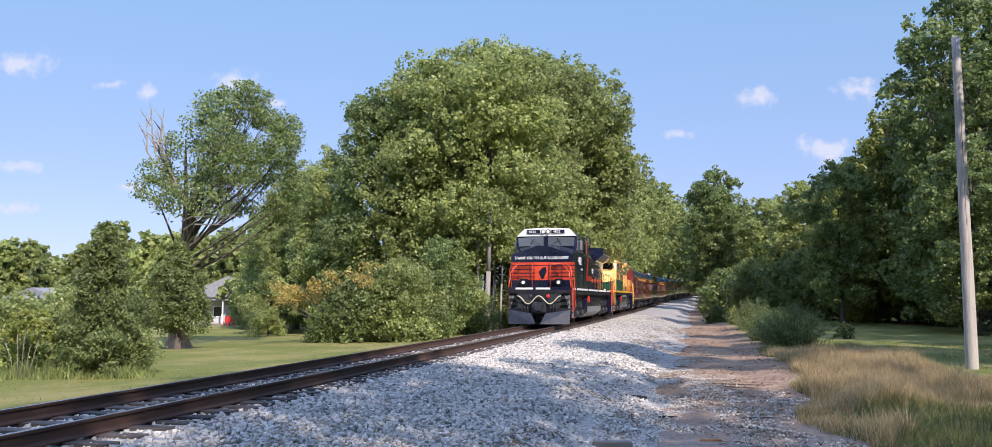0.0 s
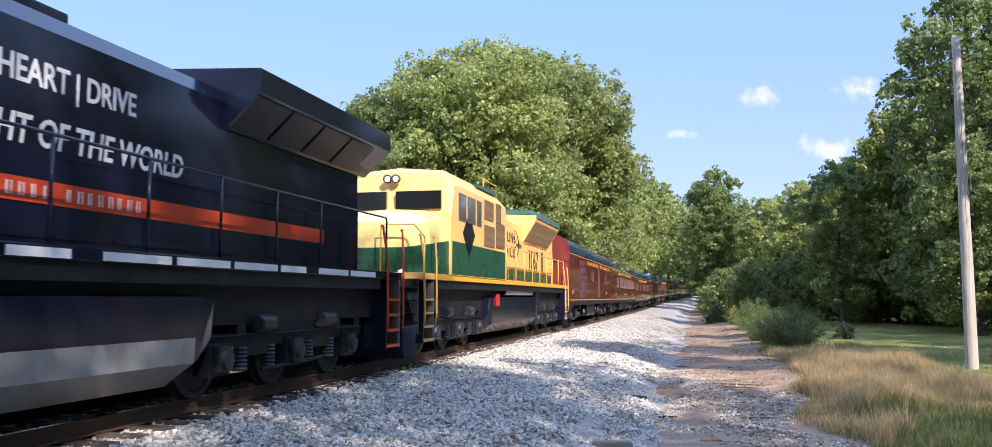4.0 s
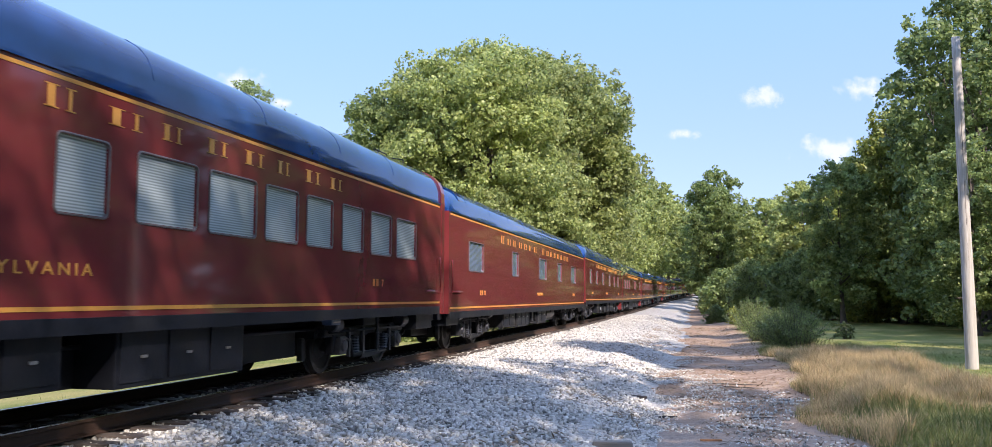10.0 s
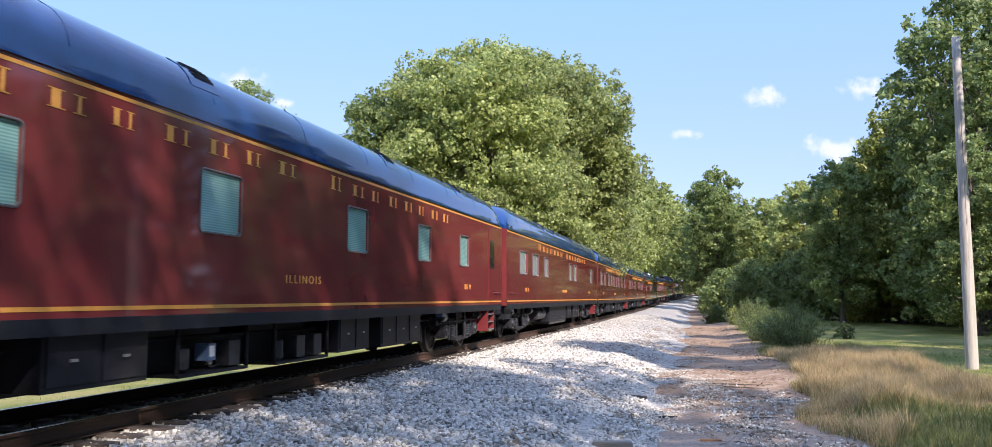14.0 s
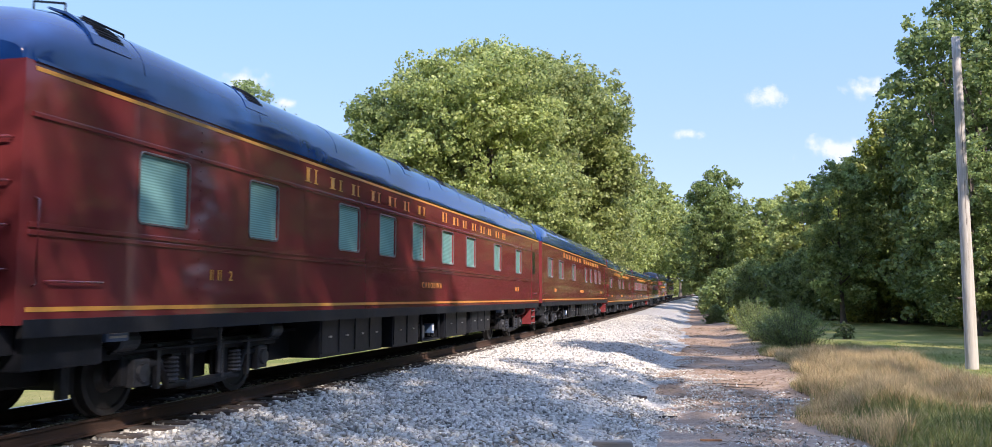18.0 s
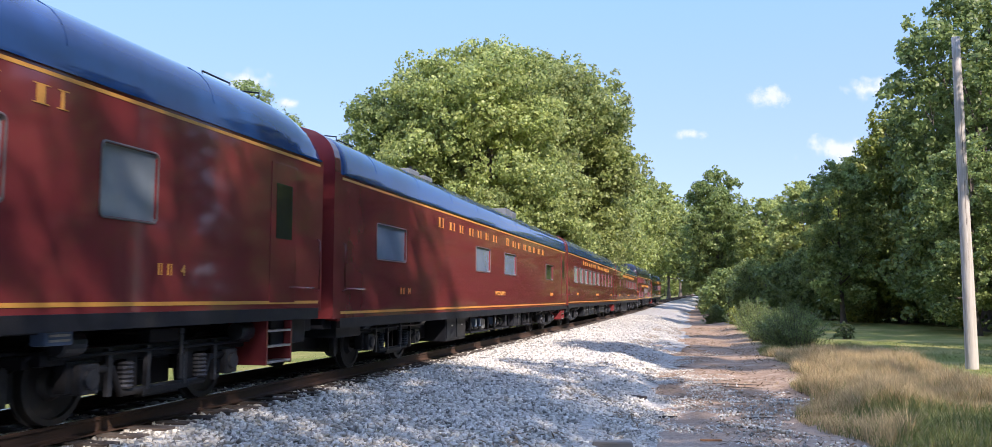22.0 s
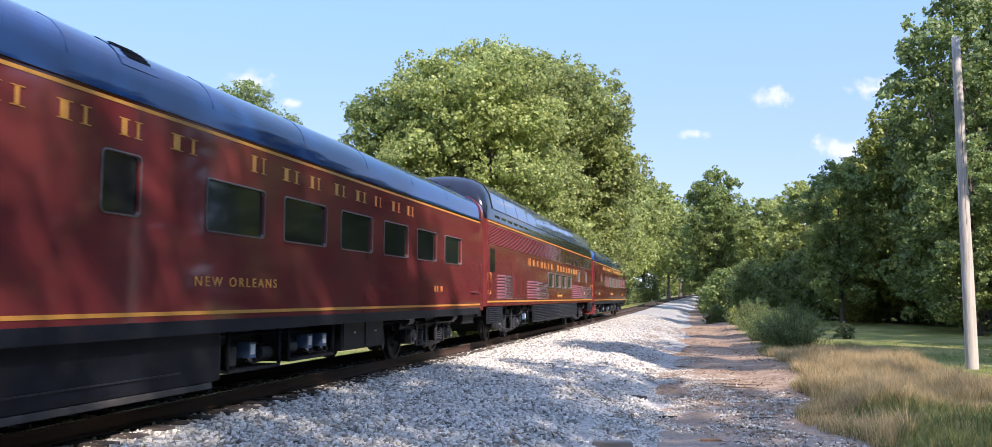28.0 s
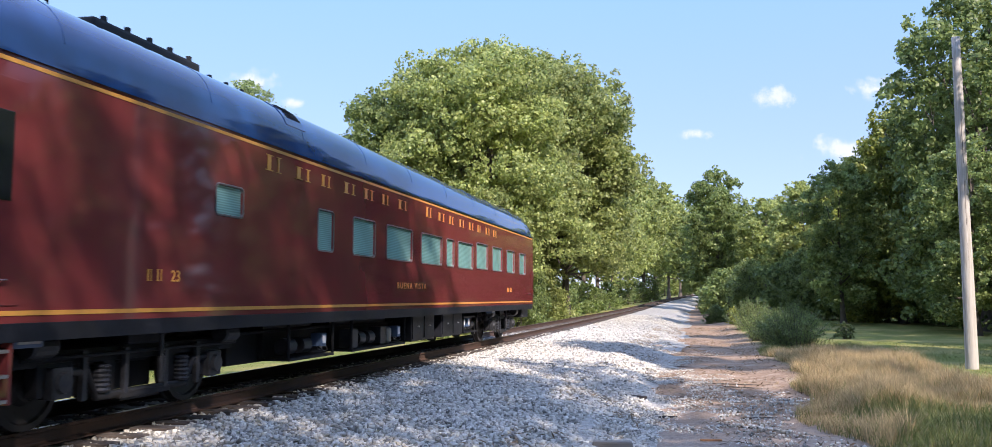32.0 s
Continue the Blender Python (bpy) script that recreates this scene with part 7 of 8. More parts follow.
# slim pale trunks where the wood meets the line
for px, dep, h, r in ((752, 54, 7.0, 0.13), (769, 53, 7.5, 0.15), (779, 55, 6.5, 0.07), (790, 54, 6.0, 0.06)):
    x, y = spot(px, dep)
    t = tagged(new("tree"), "slim pale bare trunk at the edge of the wood", "tree", "slim trunks at the wood edge")
    t.matrix_basis = pose(x, y, ground_z(x, y))
    bm = bmesh.new()
    rod(bm, (0, 0, -0.2), (0.1, 0.1, h * 0.5), r * 1.25, r)
    rod(bm, (0.1, 0.1, h * 0.5), (0.25, 0.0, h), r, r * 0.6)
    part("trunk", bm, M_BARKPALE, t)
    rng = np.random.default_rng(int(px))
    p, d = on_lobes([(0.2, 0, h, 1.2, 1.2, 1.4), (0.6, 0.3, h - 0.9, 0.9, 0.9, 0.8)], 2500, rng)
    part("crown", leaf_mesh("crown", p, d, np.full(2500, 0.17), M_LEAF, rng), None, t)
# undergrowth along the foot of the wood
UG = "leafy green undergrowth shrub at the foot of the wood"
ug1 = bush(*spot(640, 46), 4.4, 2.5, 15000, UG, 41, M_LEAF, 0.15, lobes_n=34, group="undergrowth by the line")
ug2 = bush(*spot(566, 46), 3.5, 2.1, 12000, "yellowish green undergrowth shrub at the foot of the wood", 42, M_LEAFM, 0.15, lobes_n=30, group="undergrowth by the line")
ug_far = bush(*spot(1150, 84), 5.0, 2.6, 4200, "dense dark green shrub under the trees", 44, M_LEAFD, 0.28, lobes_n=30, group="undergrowth right of the lane")
ug3 = bush(*spot(700, 50), 6.0, 2.6, 15000, UG, 43, M_LEAFD, 0.15, lobes_n=34, group="undergrowth by the line")
for px, dep, s, turn, src in ((606, 49, 0.72, 40, ug3), (735, 51, 0.8, 150, ug1), (820, 58, 1.0, 20, ug3), (850, 66, 1.1, 80, ug1), (520, 46, 0.6, 10, ug2), (690, 46, 0.55, 70, ug2)):
    again(src, *spot(px, dep), turn, s)
for y, s, turn, src, off in ((66, 0.8, 10, ug_far, -5.6), (71, 0.9, 80, ug_far, -6.2), (76, 0.8, 140, ug2, -5.8), (82, 0.9, 200, ug_far, -6.4), (90, 0.8, 30, ug_far, -6.2), (100, 0.9, 300, ug_far, -6.6), (112, 0.9, 250, ug_far, -6.6), (126, 1.0, 60, ug2, -7), (142, 1.0, 10, ug_far, -7), (165, 1.1, 90, ug_far, -7.5), (200, 1.2, 180, ug_far, -8), (240, 1.4, 40, ug_far, -8)):
    again(src, line_x(y) + off, y, turn, s)
# a limb of turning leaves
x, y = spot(520, 46)
t = tagged(new("tree"), "small tree with spreading limbs of turning orange leaves", "tree")
t.matrix_basis = pose(x, y, ground_z(x, y))
rng = np.random.default_rng(77)
lob = [(q, rng.uniform(-0.9, 0.9), 3.0 + 0.20 * q + rng.uniform(-0.8, 0.7), rng.uniform(0.25, 0.65), 0.5, rng.uniform(0.14, 0.3)) for q in np.linspace(-3.0, 2.4, 24)]
part("trunk", limbs("trunk", 0.12, 3.4, lob, rng, M_BARK, 12), None, t)
p, d = on_lobes(lob, 3400, rng, tuft=0.30)
part("crown", leaf_mesh("crown", p, d, np.full(3400, 0.12), M_AUTUMN, rng), None, t)

# Right-hand woods.
G2 = "trees in the wood right of the lane"
r1 = tree(*spot(1560, 50), 21.5, 6.4, 6.0, 40000, "dark tall broadleaf tree at the edge of the lawn", 21, "round", 0.03, 0.27, M_LEAFD, None, 96, 0.21, 0.36, group=G2, limbs_n=20)
r2 = tree(*spot(1425, 62), 16.2, 4.6, 4.6, 34000, "broadleaf tree with yellowish green leaves in the wood", 22, "dome", 0.03, 0.28, M_LEAFY, None, 66, 0.23, 0.26, group=G2)
r3 = tree(*spot(1270, 86), 14.2, 4.6, 4.6, 28000, "broadleaf tree with thin green crown in the wood", 23, "dome", 0.03, 0.30, M_LEAF, None, 52, 0.24, 0.25, group=G2)
r4 = tree(*spot(1132, 112), 19.6, 5.0, 5.0, 30000, "rounded deep green tree beside the lane", 24, "round", 0.10, 0.30, M_LEAFM, None, 64, 0.23, 0.3, group=G2)
for px, dep, turn, s, src in ((1495, 60, 70, 0.82, r1), (1212, 104, 50, 1.02, r3), (1350, 74, 160, 0.9, r2), (1170, 125, 200, 0.8, r4), (1140, 150, 20, 1.0, r4), (1132, 190, 80, 1.1, r4), (1300, 92, 250, 1.0, r3), (1240, 118, 120, 1.15, r3), (1620, 56, 10, 1.0, r1), (1380, 84, 300, 1.0, r2), (1128, 240, 100, 1.2, r4), (1450, 78, 30, 1.1, r2), (1330, 60, 100, 0.62, r4), (1540, 44, 200, 0.55, r4)):
    again(src, *spot(px, dep), turn, s)
RG = "dense dark green shrub under the trees"
for px, dep, s, turn, src in ((1138, 100, 0.9, 0, ug3), (1172, 86, 0.8, 50, ug_far), (1185, 76, 0.9, 100, ug3), (1225, 72, 1.0, 150, ug_far), (1265, 70, 1.0, 200, ug3), (1310, 68, 1.05, 250, ug_far), (1355, 66, 1.0, 300, ug3), (1400, 65, 1.05, 20, ug_far), (1445, 63, 1.1, 70, ug3), (1490, 61, 1.1, 120, ug_far), (1535, 58, 1.15, 170, ug3), (1575, 55, 1.1, 220, ug_far), (1130, 70, 0.45, 10, ug2), (1134, 108, 0.9, 10, ug_far), (1128, 132, 1.0, 60, ug3), (1136, 150, 1.0, 20, ug_far)):
    again(src, *spot(px, dep), turn, s, RG)["group"] = "undergrowth right of the lane"
# Trees added behind nearer crowns, to keep bright sky out of coach reflections.
for x, y, s, turn in ((13, 250, 0.95, 20), (15, 300, 0.95, 120), (18, 360, 1.0, 220), (13, 430, 1.0, 320), (26, 420, 1.0, 60), (22, 480, 1.1, 160)):
    again(farbig, x, y, turn, s, "added deep green tree hidden far along the lane")["group"] = G2
for y, s, turn in ((265, 1.25, 40), (305, 1.3, 130), (345, 1.35, 220), (390, 1.4, 310), (440, 1.4, 80), (495, 1.5, 170), (560, 1.5, 260)):
    again(r4, line_x(y) + 9.6, y, turn, s)["group"] = G2
for y, off, s, turn in ((168, 11.0, 1.1, 15), (186, 10.2, 1.2, 75), (204, 8.6, 1.3, 135), (222, 8.2, 1.3, 195), (240, 8.2, 1.3, 255), (256, 8.4, 1.3, 30)):
    again(r4, line_x(y) + off, y, turn, s)["group"] = G2
# Trees out of view whose shade falls over the line and the verge.
G3 = "trees behind the verge"
shade = tree(26, 21, 14.5, 5.4, 5.2, 12000, "dark tall broadleaf tree at the edge of the lawn", 53, "round", 0.03, 0.48, M_LEAFD, None, 80, 0.22, 0.36, group=G3)
high = tree(20.7, -8.0, 26.5, 6.0, 5.6, 9000, "tall tree with a high crown behind the verge", 51, "round", 0.40, 0.20, M_LEAFD, None, 90, 0.22, 0.36, group=G3)
thick = tree(18.0, -13.1, 26.5, 6.0, 5.6, 19000, "tall tree with a dense high crown behind the verge", 54, "round", 0.36, 0.20, M_LEAFD, None, 90, 0.22, 0.36, group=G3)
slim = tree(19.2, 13.4, 18.5, 2.9, 2.9, 12000, "slim tall tree with a high crown behind the verge", 52, "round", 0.68, 0.26, M_LEAFD, None, 48, 0.26, 0.24, group=G3)
airy = tree(18.8, -6.4, 26.6, 4.2, 4.2, 9000, "tall tree with a thin airy crown behind the verge", 55, "round", 0.66, 0.20, M_LEAFD, None, 48, 0.26, 0.30, group=G3)
# The farther shade copies are added unseen, to block low sky from the train.
for x, y, s, turn, src in ((14.0, -17.6, 1.0, 150, thick), (23.0, -8.4, 0.97, 40, airy), (19.0, 4.5, 0.68, 100, airy), (19.8, 21.0, 0.66, 250, airy), (29.5, 47, 1.0, 33, shade), (41, 54, 0.9, 233, shade), (25.5, 36, 0.95, 300, shade),
                           (21.0, 33.0, 0.86, 30, slim), (24.2, 18.4, 1.0, 120, slim), (19.7, 5.8, 0.5, 190, high), (22.9, 7.6, 0.52, 40, high), (16.8, 3.0, 0.45, 280, high), (31, 30, 1.0, 90, shade), (37, 40, 1.1, 0, shade), (45, 45, 1.5, 45, shade), (54, 58, 1.2, 145, shade), (40, 20, 1.0, 70, shade), (35, 8, 1.0, 130, shade), (30, -4, 1.3, 60, shade), (38, -12, 1.4, 160, shade), (29, 6, 1.0, 260, shade), (45, 4, 1.4, 10, shade), (27, -22, 1.4, 110, shade), (37, -28, 1.5, 210, shade), (16, -34, 1.4, 310, shade), (4, -40, 1.4, 20, shade),
                           (-10, -38, 1.0, 50, shade), (-24, -36, 1.0, 100, shade), (-38, -26, 1.0, 150, shade), (-50, -8, 1.0, 200, shade)):
    again(src, x, y, turn, s)["group"] = G3
# Shrubs added out of view, to darken the reflections in the coaches.
for x, y, s, turn in ((27, 33, 1.0, 0), (33, 43, 1.1, 60), (40, 54, 1.2, 120), (48, 68, 1.3, 180), (24, 16, 0.9, 240), (30, 12, 1.1, 300)):
    again(ug_far, x, y, turn, s, RG)["group"] = "undergrowth right of the lane"

# Left: the old tree with dead limbs, cedars and shrubs.
x, y = spot(286, 47)
old = tree(x, y, 14.8, 4.7, 4.4, 30000, "old tree with sparse crown and bare dead limbs", 31, "dome", 0.48, 0.145, M_LEAFM, None, 80, 0.155, 0.34, limbs_n=34, shift=(3.3, 0.3))
bm = bmesh.new()
rng = np.random.default_rng(8)
for k in range(9):
    base = Vector((0.5 - 0.08 * k, -0.2, 7.4 + 0.12 * k))
    a = base + Vector((-0.9 - 0.07 * k, rng.uniform(-0.9, 0.3), 2.4 + 0.3 * (k % 4)))
    b = a + Vector((rng.uniform(-0.7, 0.1), rng.uniform(-0.4, 0.4), rng.uniform(1.0, 2.2)))
    rod(bm, base, a, 0.09, 0.05, 6, False)
    rod(bm, a, b, 0.05, 0.016, 5, False)
    for q in range(3):
        st = a.lerp(b, q / 3)
        rod(bm, st, st + Vector((rng.uniform(-0.9, 0.5), rng.uniform(-0.5, 0.5), rng.uniform(0.3, 1.0))), 0.05, 0.014, 4, False)
for k in range(12):
    st = Vector((1.2 + rng.uniform(0, 1.5), rng.uniform(-2, 0), 6.0 + rng.uniform(0, 4)))
    e = st + Vector((rng.uniform(0.8, 2.4), rng.uniform(-0.8, 0.2), rng.uniform(-0.4, 1.0)))
    rod(bm, st, e, 0.05, 0.012, 5, False)
    rod(bm, st.lerp(e, 0.6), e + Vector((0.3, 0.2, 0.6)), 0.025, 0.006, 4, False)
part("dead_limb", bm, M_BARKPALE, old, "pale bare dead limbs")
bark_foot = bmesh.new()
lathe(bark_foot, [(-0.1, 0.95), (0.15, 0.72), (0.5, 0.55), (1.1, 0.50), (2.4, 0.46)], 14, axis_="z")
part("trunk_foot", bark_foot, surf("warm_brown_bark", (0.34, 0.22, 0.14), (0.20, 0.13, 0.085), 5, 0.9, 0, 0.6, 14, stretch=(1, 1, 0.3)), old, "flared warm brown trunk foot")
CED = "cedar with ragged dark green foliage at the lawn edge"
ced = bush(*spot(166, 25.6), 4.8, 1.3, 30000, CED, 32, M_CEDAR, 0.105, "cedar", "cone", 60, "cedars on the lawn", 0.46)
ced2 = tree(*spot(284, 43), 5.5, 2.0, 2.0, 26000, "cedar with layered dark green foliage on the lawn", 33, "cone", 0.20, 0.15, M_CEDAR, None, 60, 0.26, 0.18, "cedar", "cedars on the lawn", "bush", leaf=0.46)
again(ced2, *spot(215, 52), 60, 0.62)
again(ced2, *spot(130, 38), 200, 0.7)
sh1 = bush(*spot(35, 27), 2.7, 1.5, 9000, "thicket of leafy green shrubs at the lawn edge", 34, M_LEAF, 0.11, lobes_n=26, group="shrubs at the lawn edge")
for px, dep, s, turn in ((95, 27.5, 0.85, 60), (150, 26.5, 0.62, 120), (200, 26.5, 0.7, 180), (0, 29, 1.1, 300), (130, 36, 1.4, 90), (-60, 28, 1.2, 10)):
    again(sh1, *spot(px, dep), turn, s)
M_OLDBARK = surf("pale_grey_bark", (0.30, 0.27, 0.235), (0.18, 0.16, 0.14), 8, 0.9)
# a thin pale-stemmed shrub before the thicket
x, y = spot(42, 25)
t = tagged(new("shrub"), "pale-stemmed shrub with thin leaves before the thicket", "bush")
t.matrix_basis = pose(x, y, ground_z(x, y))
for k, (dx, dz) in enumerate(((-0.75, 1.1), (-0.3, 1.5), (0.0, 1.9), (0.35, 1.6), (0.55, 1.3))):
    bm = pipe(bmesh.new(), [(0.12 * k - 0.25, 0, -0.1), (0.1 * k - 0.2 + dx * 0.3, 0.05, dz * 0.5), (dx, 0.1, dz)], 0.011, 5)
    part("stem", bm, M_OLDBARK, t)
rng = np.random.default_rng(19)
p, d = on_lobes([(-0.7, 0.1, 1.2, 0.35, 0.3, 0.3), (-0.2, 0.1, 1.6, 0.4, 0.3, 0.35), (0.3, 0.1, 1.75, 0.4, 0.3, 0.3), (0.6, 0.1, 1.35, 0.35, 0.3, 0.3)], 1400, rng, tuft=0.12)
part("crown", leaf_mesh("crown", p, d, np.full(1400, 0.09), M_LEAFY, rng), None, t)

# shrubs beside the lane
def sprig_shrub(x, y, h, r, stems, leaves, label, seed, mat, size):
    """A loose shrub: thin stems that rise and lean out, with leaves strung along them."""
    rng = np.random.default_rng(seed)
    t = tagged(new("bush"), label, "bush")
    t.matrix_basis = pose(x, y, ground_z(x, y))
    bm = bmesh.new()
    pos, out = [], []
    for i in range(stems):
        a, q = rng.uniform(0, 6.283), rng.random() ** 0.6
        foot = Vector((math.cos(a), math.sin(a), 0)) * r * 0.55 * q
        top = foot + Vector((math.cos(a) * r * 0.75 * q + rng.normal(0, 0.12), math.sin(a) * r * 0.75 * q + rng.normal(0, 0.12), h * (1.12 - 0.55 * q * q) * rng.uniform(0.6, 1.1)))
        mid = foot.lerp(top, 0.5) - Vector((math.cos(a), math.sin(a), 0)) * 0.10 * r
        rod(bm, foot - Vector((0, 0, 0.05)), mid, 0.010, 0.007, 4, False)
        rod(bm, mid, top, 0.007, 0.003, 4, False)
        for j in range(leaves // stems):
            u = rng.uniform(0.12, 1.03)
            c = foot.lerp(mid, u * 2) if u < 0.5 else mid.lerp(top, u * 2 - 1)
            d = Vector(rng.normal(0, 1, 3)).normalized()
            pos.append(c + d * 0.15 * (1.15 - 0.7 * u))
            out.append(d)
    part("stems", bm, M_BARK, t)
    part("foliage", leaf_mesh("foliage", np.array(pos), np.array(out), np.full(len(pos), size), mat, rng, slim=0.6), None, t)
    return t


lane_shrub = sprig_shrub(*spot(1252, 33), 1.55, 1.2, 130, 13000, "loose leafy green shrub beside the dirt lane", 36, M_LEAFM, 0.062)
again(lane_shrub, *spot(1226, 36), 60, 0.8, "loose leafy green shrub beside the dirt lane")
again(lane_shrub, *spot(1208, 39), 140, 0.9, "low leafy green shrub at the edge of the lane")
again(lane_shrub, *spot(1190, 52), 250, 1.1, "leafy green shrub under the trees beside the lane")
bush(*spot(1330, 40), 0.8, 0.5, 1600, "small dark bush on the lawn", 37, M_CEDAR, 0.07)
bush(*spot(1158, 62), 1.3, 0.6, 2200, "small yellowish shrub beside the lane", 38, M_LEAFY, 0.10)
# distant woods left and at the end of the line
for i in range(34):
    px = -160 + i * 21 + random.uniform(-8, 8)
    dep = random.uniform(135, 175) if i < 16 else random.uniform(95, 140)
    again(faroak, *spot(px, dep), random.uniform(0, 360), random.uniform(0.9, 1.2), "distant broadleaf tree in a hazy tree line")["group"] = "distant tree line"
for px, dep, s in ((1066, 420, 0.8), (1080, 400, 0.5), (1092, 430, 0.6), (1050, 430, 1.0), (1098, 520, 1.0), (1072, 560, 0.9), (1085, 640, 1.0), (1040, 500, 1.3), (1060, 700, 1.4)):
    again(faroak, *spot(px, dep), px, s * 1.1, "distant pale green tree at the end of the line")["group"] = "distant tree line"


# ---- grasses ----
def blades(name, pts, h, mat, rng, lean=0.35, wide=0.010):
    n = len(pts)
    a = rng.uniform(0, 6.283, n)
    side = np.stack([np.cos(a), np.sin(a), np.zeros(n)], 1)
    bend = np.stack([rng.normal(0, lean, n), rng.normal(0, lean, n), np.ones(n)], 1)
    patch = np.array([0.75 + 0.9 * noise.noise((q[0] * 0.9, q[1] * 0.9, 2.0)) for q in pts])
    hh = h * rng.uniform(0.5, 1.3, n) * np.clip(patch, 0.3, 1.5)
    w = (wide * rng.uniform(0.6, 1.4, n))[:, None]
    mid = pts + bend * hh[:, None] * 0.5 * np.array([0.5, 0.5, 1.0])
    tip = pts + bend * hh[:, None] * np.array([1.0, 1.0, 0.93])
    v = np.stack([pts - side * w, pts + side * w, mid - side * w * 0.7, mid + side * w * 0.7, tip], 1).reshape(-1, 3)
    k = np.arange(n)[:, None] * 5
    f = np.concatenate([k + np.array([0, 1, 3]), k + np.array([0, 3, 2]), k + np.array([2, 3, 4])], 1).reshape(-1, 3)
    return fast_mesh(name, v, f, mat)


def scatter(n, rng, x0, x1, y0, y1, keep):
    x, y = rng.uniform(x0, x1, n * 3), rng.uniform(y0, y1, n * 3)
    out = [(a, b, ground_z(a, b) - 0.02) for a, b in zip(x, y) if keep(a, b)]
    return np.array(out[:n])


def verge(a, b):
    edge = 9.45 + 0.9 * noise.noise((b * 0.35, 1.7, 0)) + 0.02 * (b - 12)
    return edge < a < 13.1 + 1.3 * noise.noise((b * 0.3, 4.2, 0)) + 0.03 * (b - 12) and noise.noise((a * 0.7, b * 0.7, 3.0)) > -0.28 - 0.4 * (a < 13.5)


def far_verge(a, b):
    """Drier farther on, greener close by."""
    return verge(a, b) and noise.noise((a * 0.5, b * 0.5, 8.0)) > 0.26 - 0.085 * (b - 11)


rng = np.random.default_rng(61)
# straw, twigs and dead leaves strewn over the lane
pts = scatter(7000, rng, 4.6, 10.6, 9, 60, lambda a, b: noise.noise((a * 0.8, b * 0.35, 6.0)) > -0.12)
pts[:, 2] = [max(z, bed_z(x - line_x(y)) if x - line_x(y) < 6.5 else -9) + 0.03 for x, y, z in pts]
up = np.tile((0.0, 0.0, 1.0), (len(pts), 1))
M_STREW = leafy("dead_straw_and_twigs", (0.10, 0.065, 0.04), (0.36, 0.27, 0.17), (0.20, 0.11, 0.05), share=0.1, gloss=0.8)
tagged(new("lane_litter", leaf_mesh("lane_litter", pts, up * 1.6, np.full(len(pts), 0.16), M_STREW, rng, fold=0.1, slim=0.14)), "dead straw, twigs and leaves strewn over the lane", "litter", kind="stuff")
tagged(new("dry_grass", blades("dry_grass", scatter(52000, rng, 8.4, 15.8, 9.5, 31, far_verge), 0.44, M_STRAW, rng, 0.38, 0.0055)), "tall dry straw-coloured grass on the verge", "grass", kind="stuff")
tagged(new("green_grass", blades("green_grass", scatter(40000, rng, 8.6, 17, 9.5, 36, verge), 0.30, M_WEED, rng, 0.5, 0.006)), "short green grass among the dry verge", "grass", kind="stuff")


side_lawn = scatter(16000, rng, 12.0, 20.0, 13, 40, lambda a, b: a > 12.6 + 1.0 * noise.noise((b * 0.3, 4.2, 0)))
tagged(new("lawn_grass", blades("lawn_grass", side_lawn, 0.10, M_WEED, rng, 0.6, 0.009)), "short uneven lawn grass behind the dry verge", "grass", kind="stuff")
lawn_pts = scatter(9000, rng, -13, -3.6, 13, 40, lambda a, b: True)
tagged(new("lawn_grass", blades("lawn_grass", lawn_pts, 0.07, M_WEED, rng, 0.6, 0.008)), "short lawn grass beside the line", "grass", kind="stuff")
tall = []
for px in np.arange(-60, 252, 2.2):
    for _ in range(18):
        x, y = spot(px + rng.uniform(-3, 3), 25.0 + rng.uniform(-0.5, 1.4))
        tall.append((x, y, ground_z(x, y) - 0.02))
tagged(new("tall_weeds", blades("tall_weeds", np.array(tall), 0.50, M_LEAF, rng, 0.4, 0.014)), "tall green weeds before the thicket", "grass", kind="stuff")


# ---- pole, litter, houses ----
def utility_pole():
    x, y = spot(1529, 23.1)
    t = tagged(new("utility_pole"), "weathered grey bare timber pole on the verge", "pole")
    t.matrix_basis = pose(x, y, ground_z(x, y))
    tip = Vector((-0.03, 0.0, 9.15))
    bm = bmesh.new()
    seg, rings = 16, []
    for i in range(13):
        q = i / 12
        c = Vector((0, 0, -0.3)).lerp(tip, q)
        r = 0.168 - 0.060 * q
        rings.append([bm.verts.new(c + Vector((math.cos(a) * r * (1 + 0.02 * math.sin(5 * a + i)), math.sin(a) * r, 0))) for a in (2 * math.pi * k / seg for k in range(seg))])
    for a, b in zip(rings, rings[1:]):
        for k in range(seg):
            bm.faces.new((a[k], a[(k + 1) % seg], b[(k + 1) % seg], b[k])).smooth = True
    bm.faces.new(rings[-1])
    part("shaft", bm, M_POLE, t)
    for z in (8.85, 8.55):
        q = z / 9.15
        part("bolt", rod(bmesh.new(), (-0.03 * q - 0.17, -0.02, z), (-0.03 * q + 0.17, -0.02, z), 0.014), M_STEEL, t)
    for z in (2.2, 3.9, 5.6):
        q = z / 9.15
        part("crack", rod(bmesh.new(), (-0.03 * q, -0.156 + 0.05 * q, z), (-0.03 * (q + 0.12), -0.149 + 0.05 * q, z + 1.2), 0.008), M_BARK, t)
    return t


utility_pole()


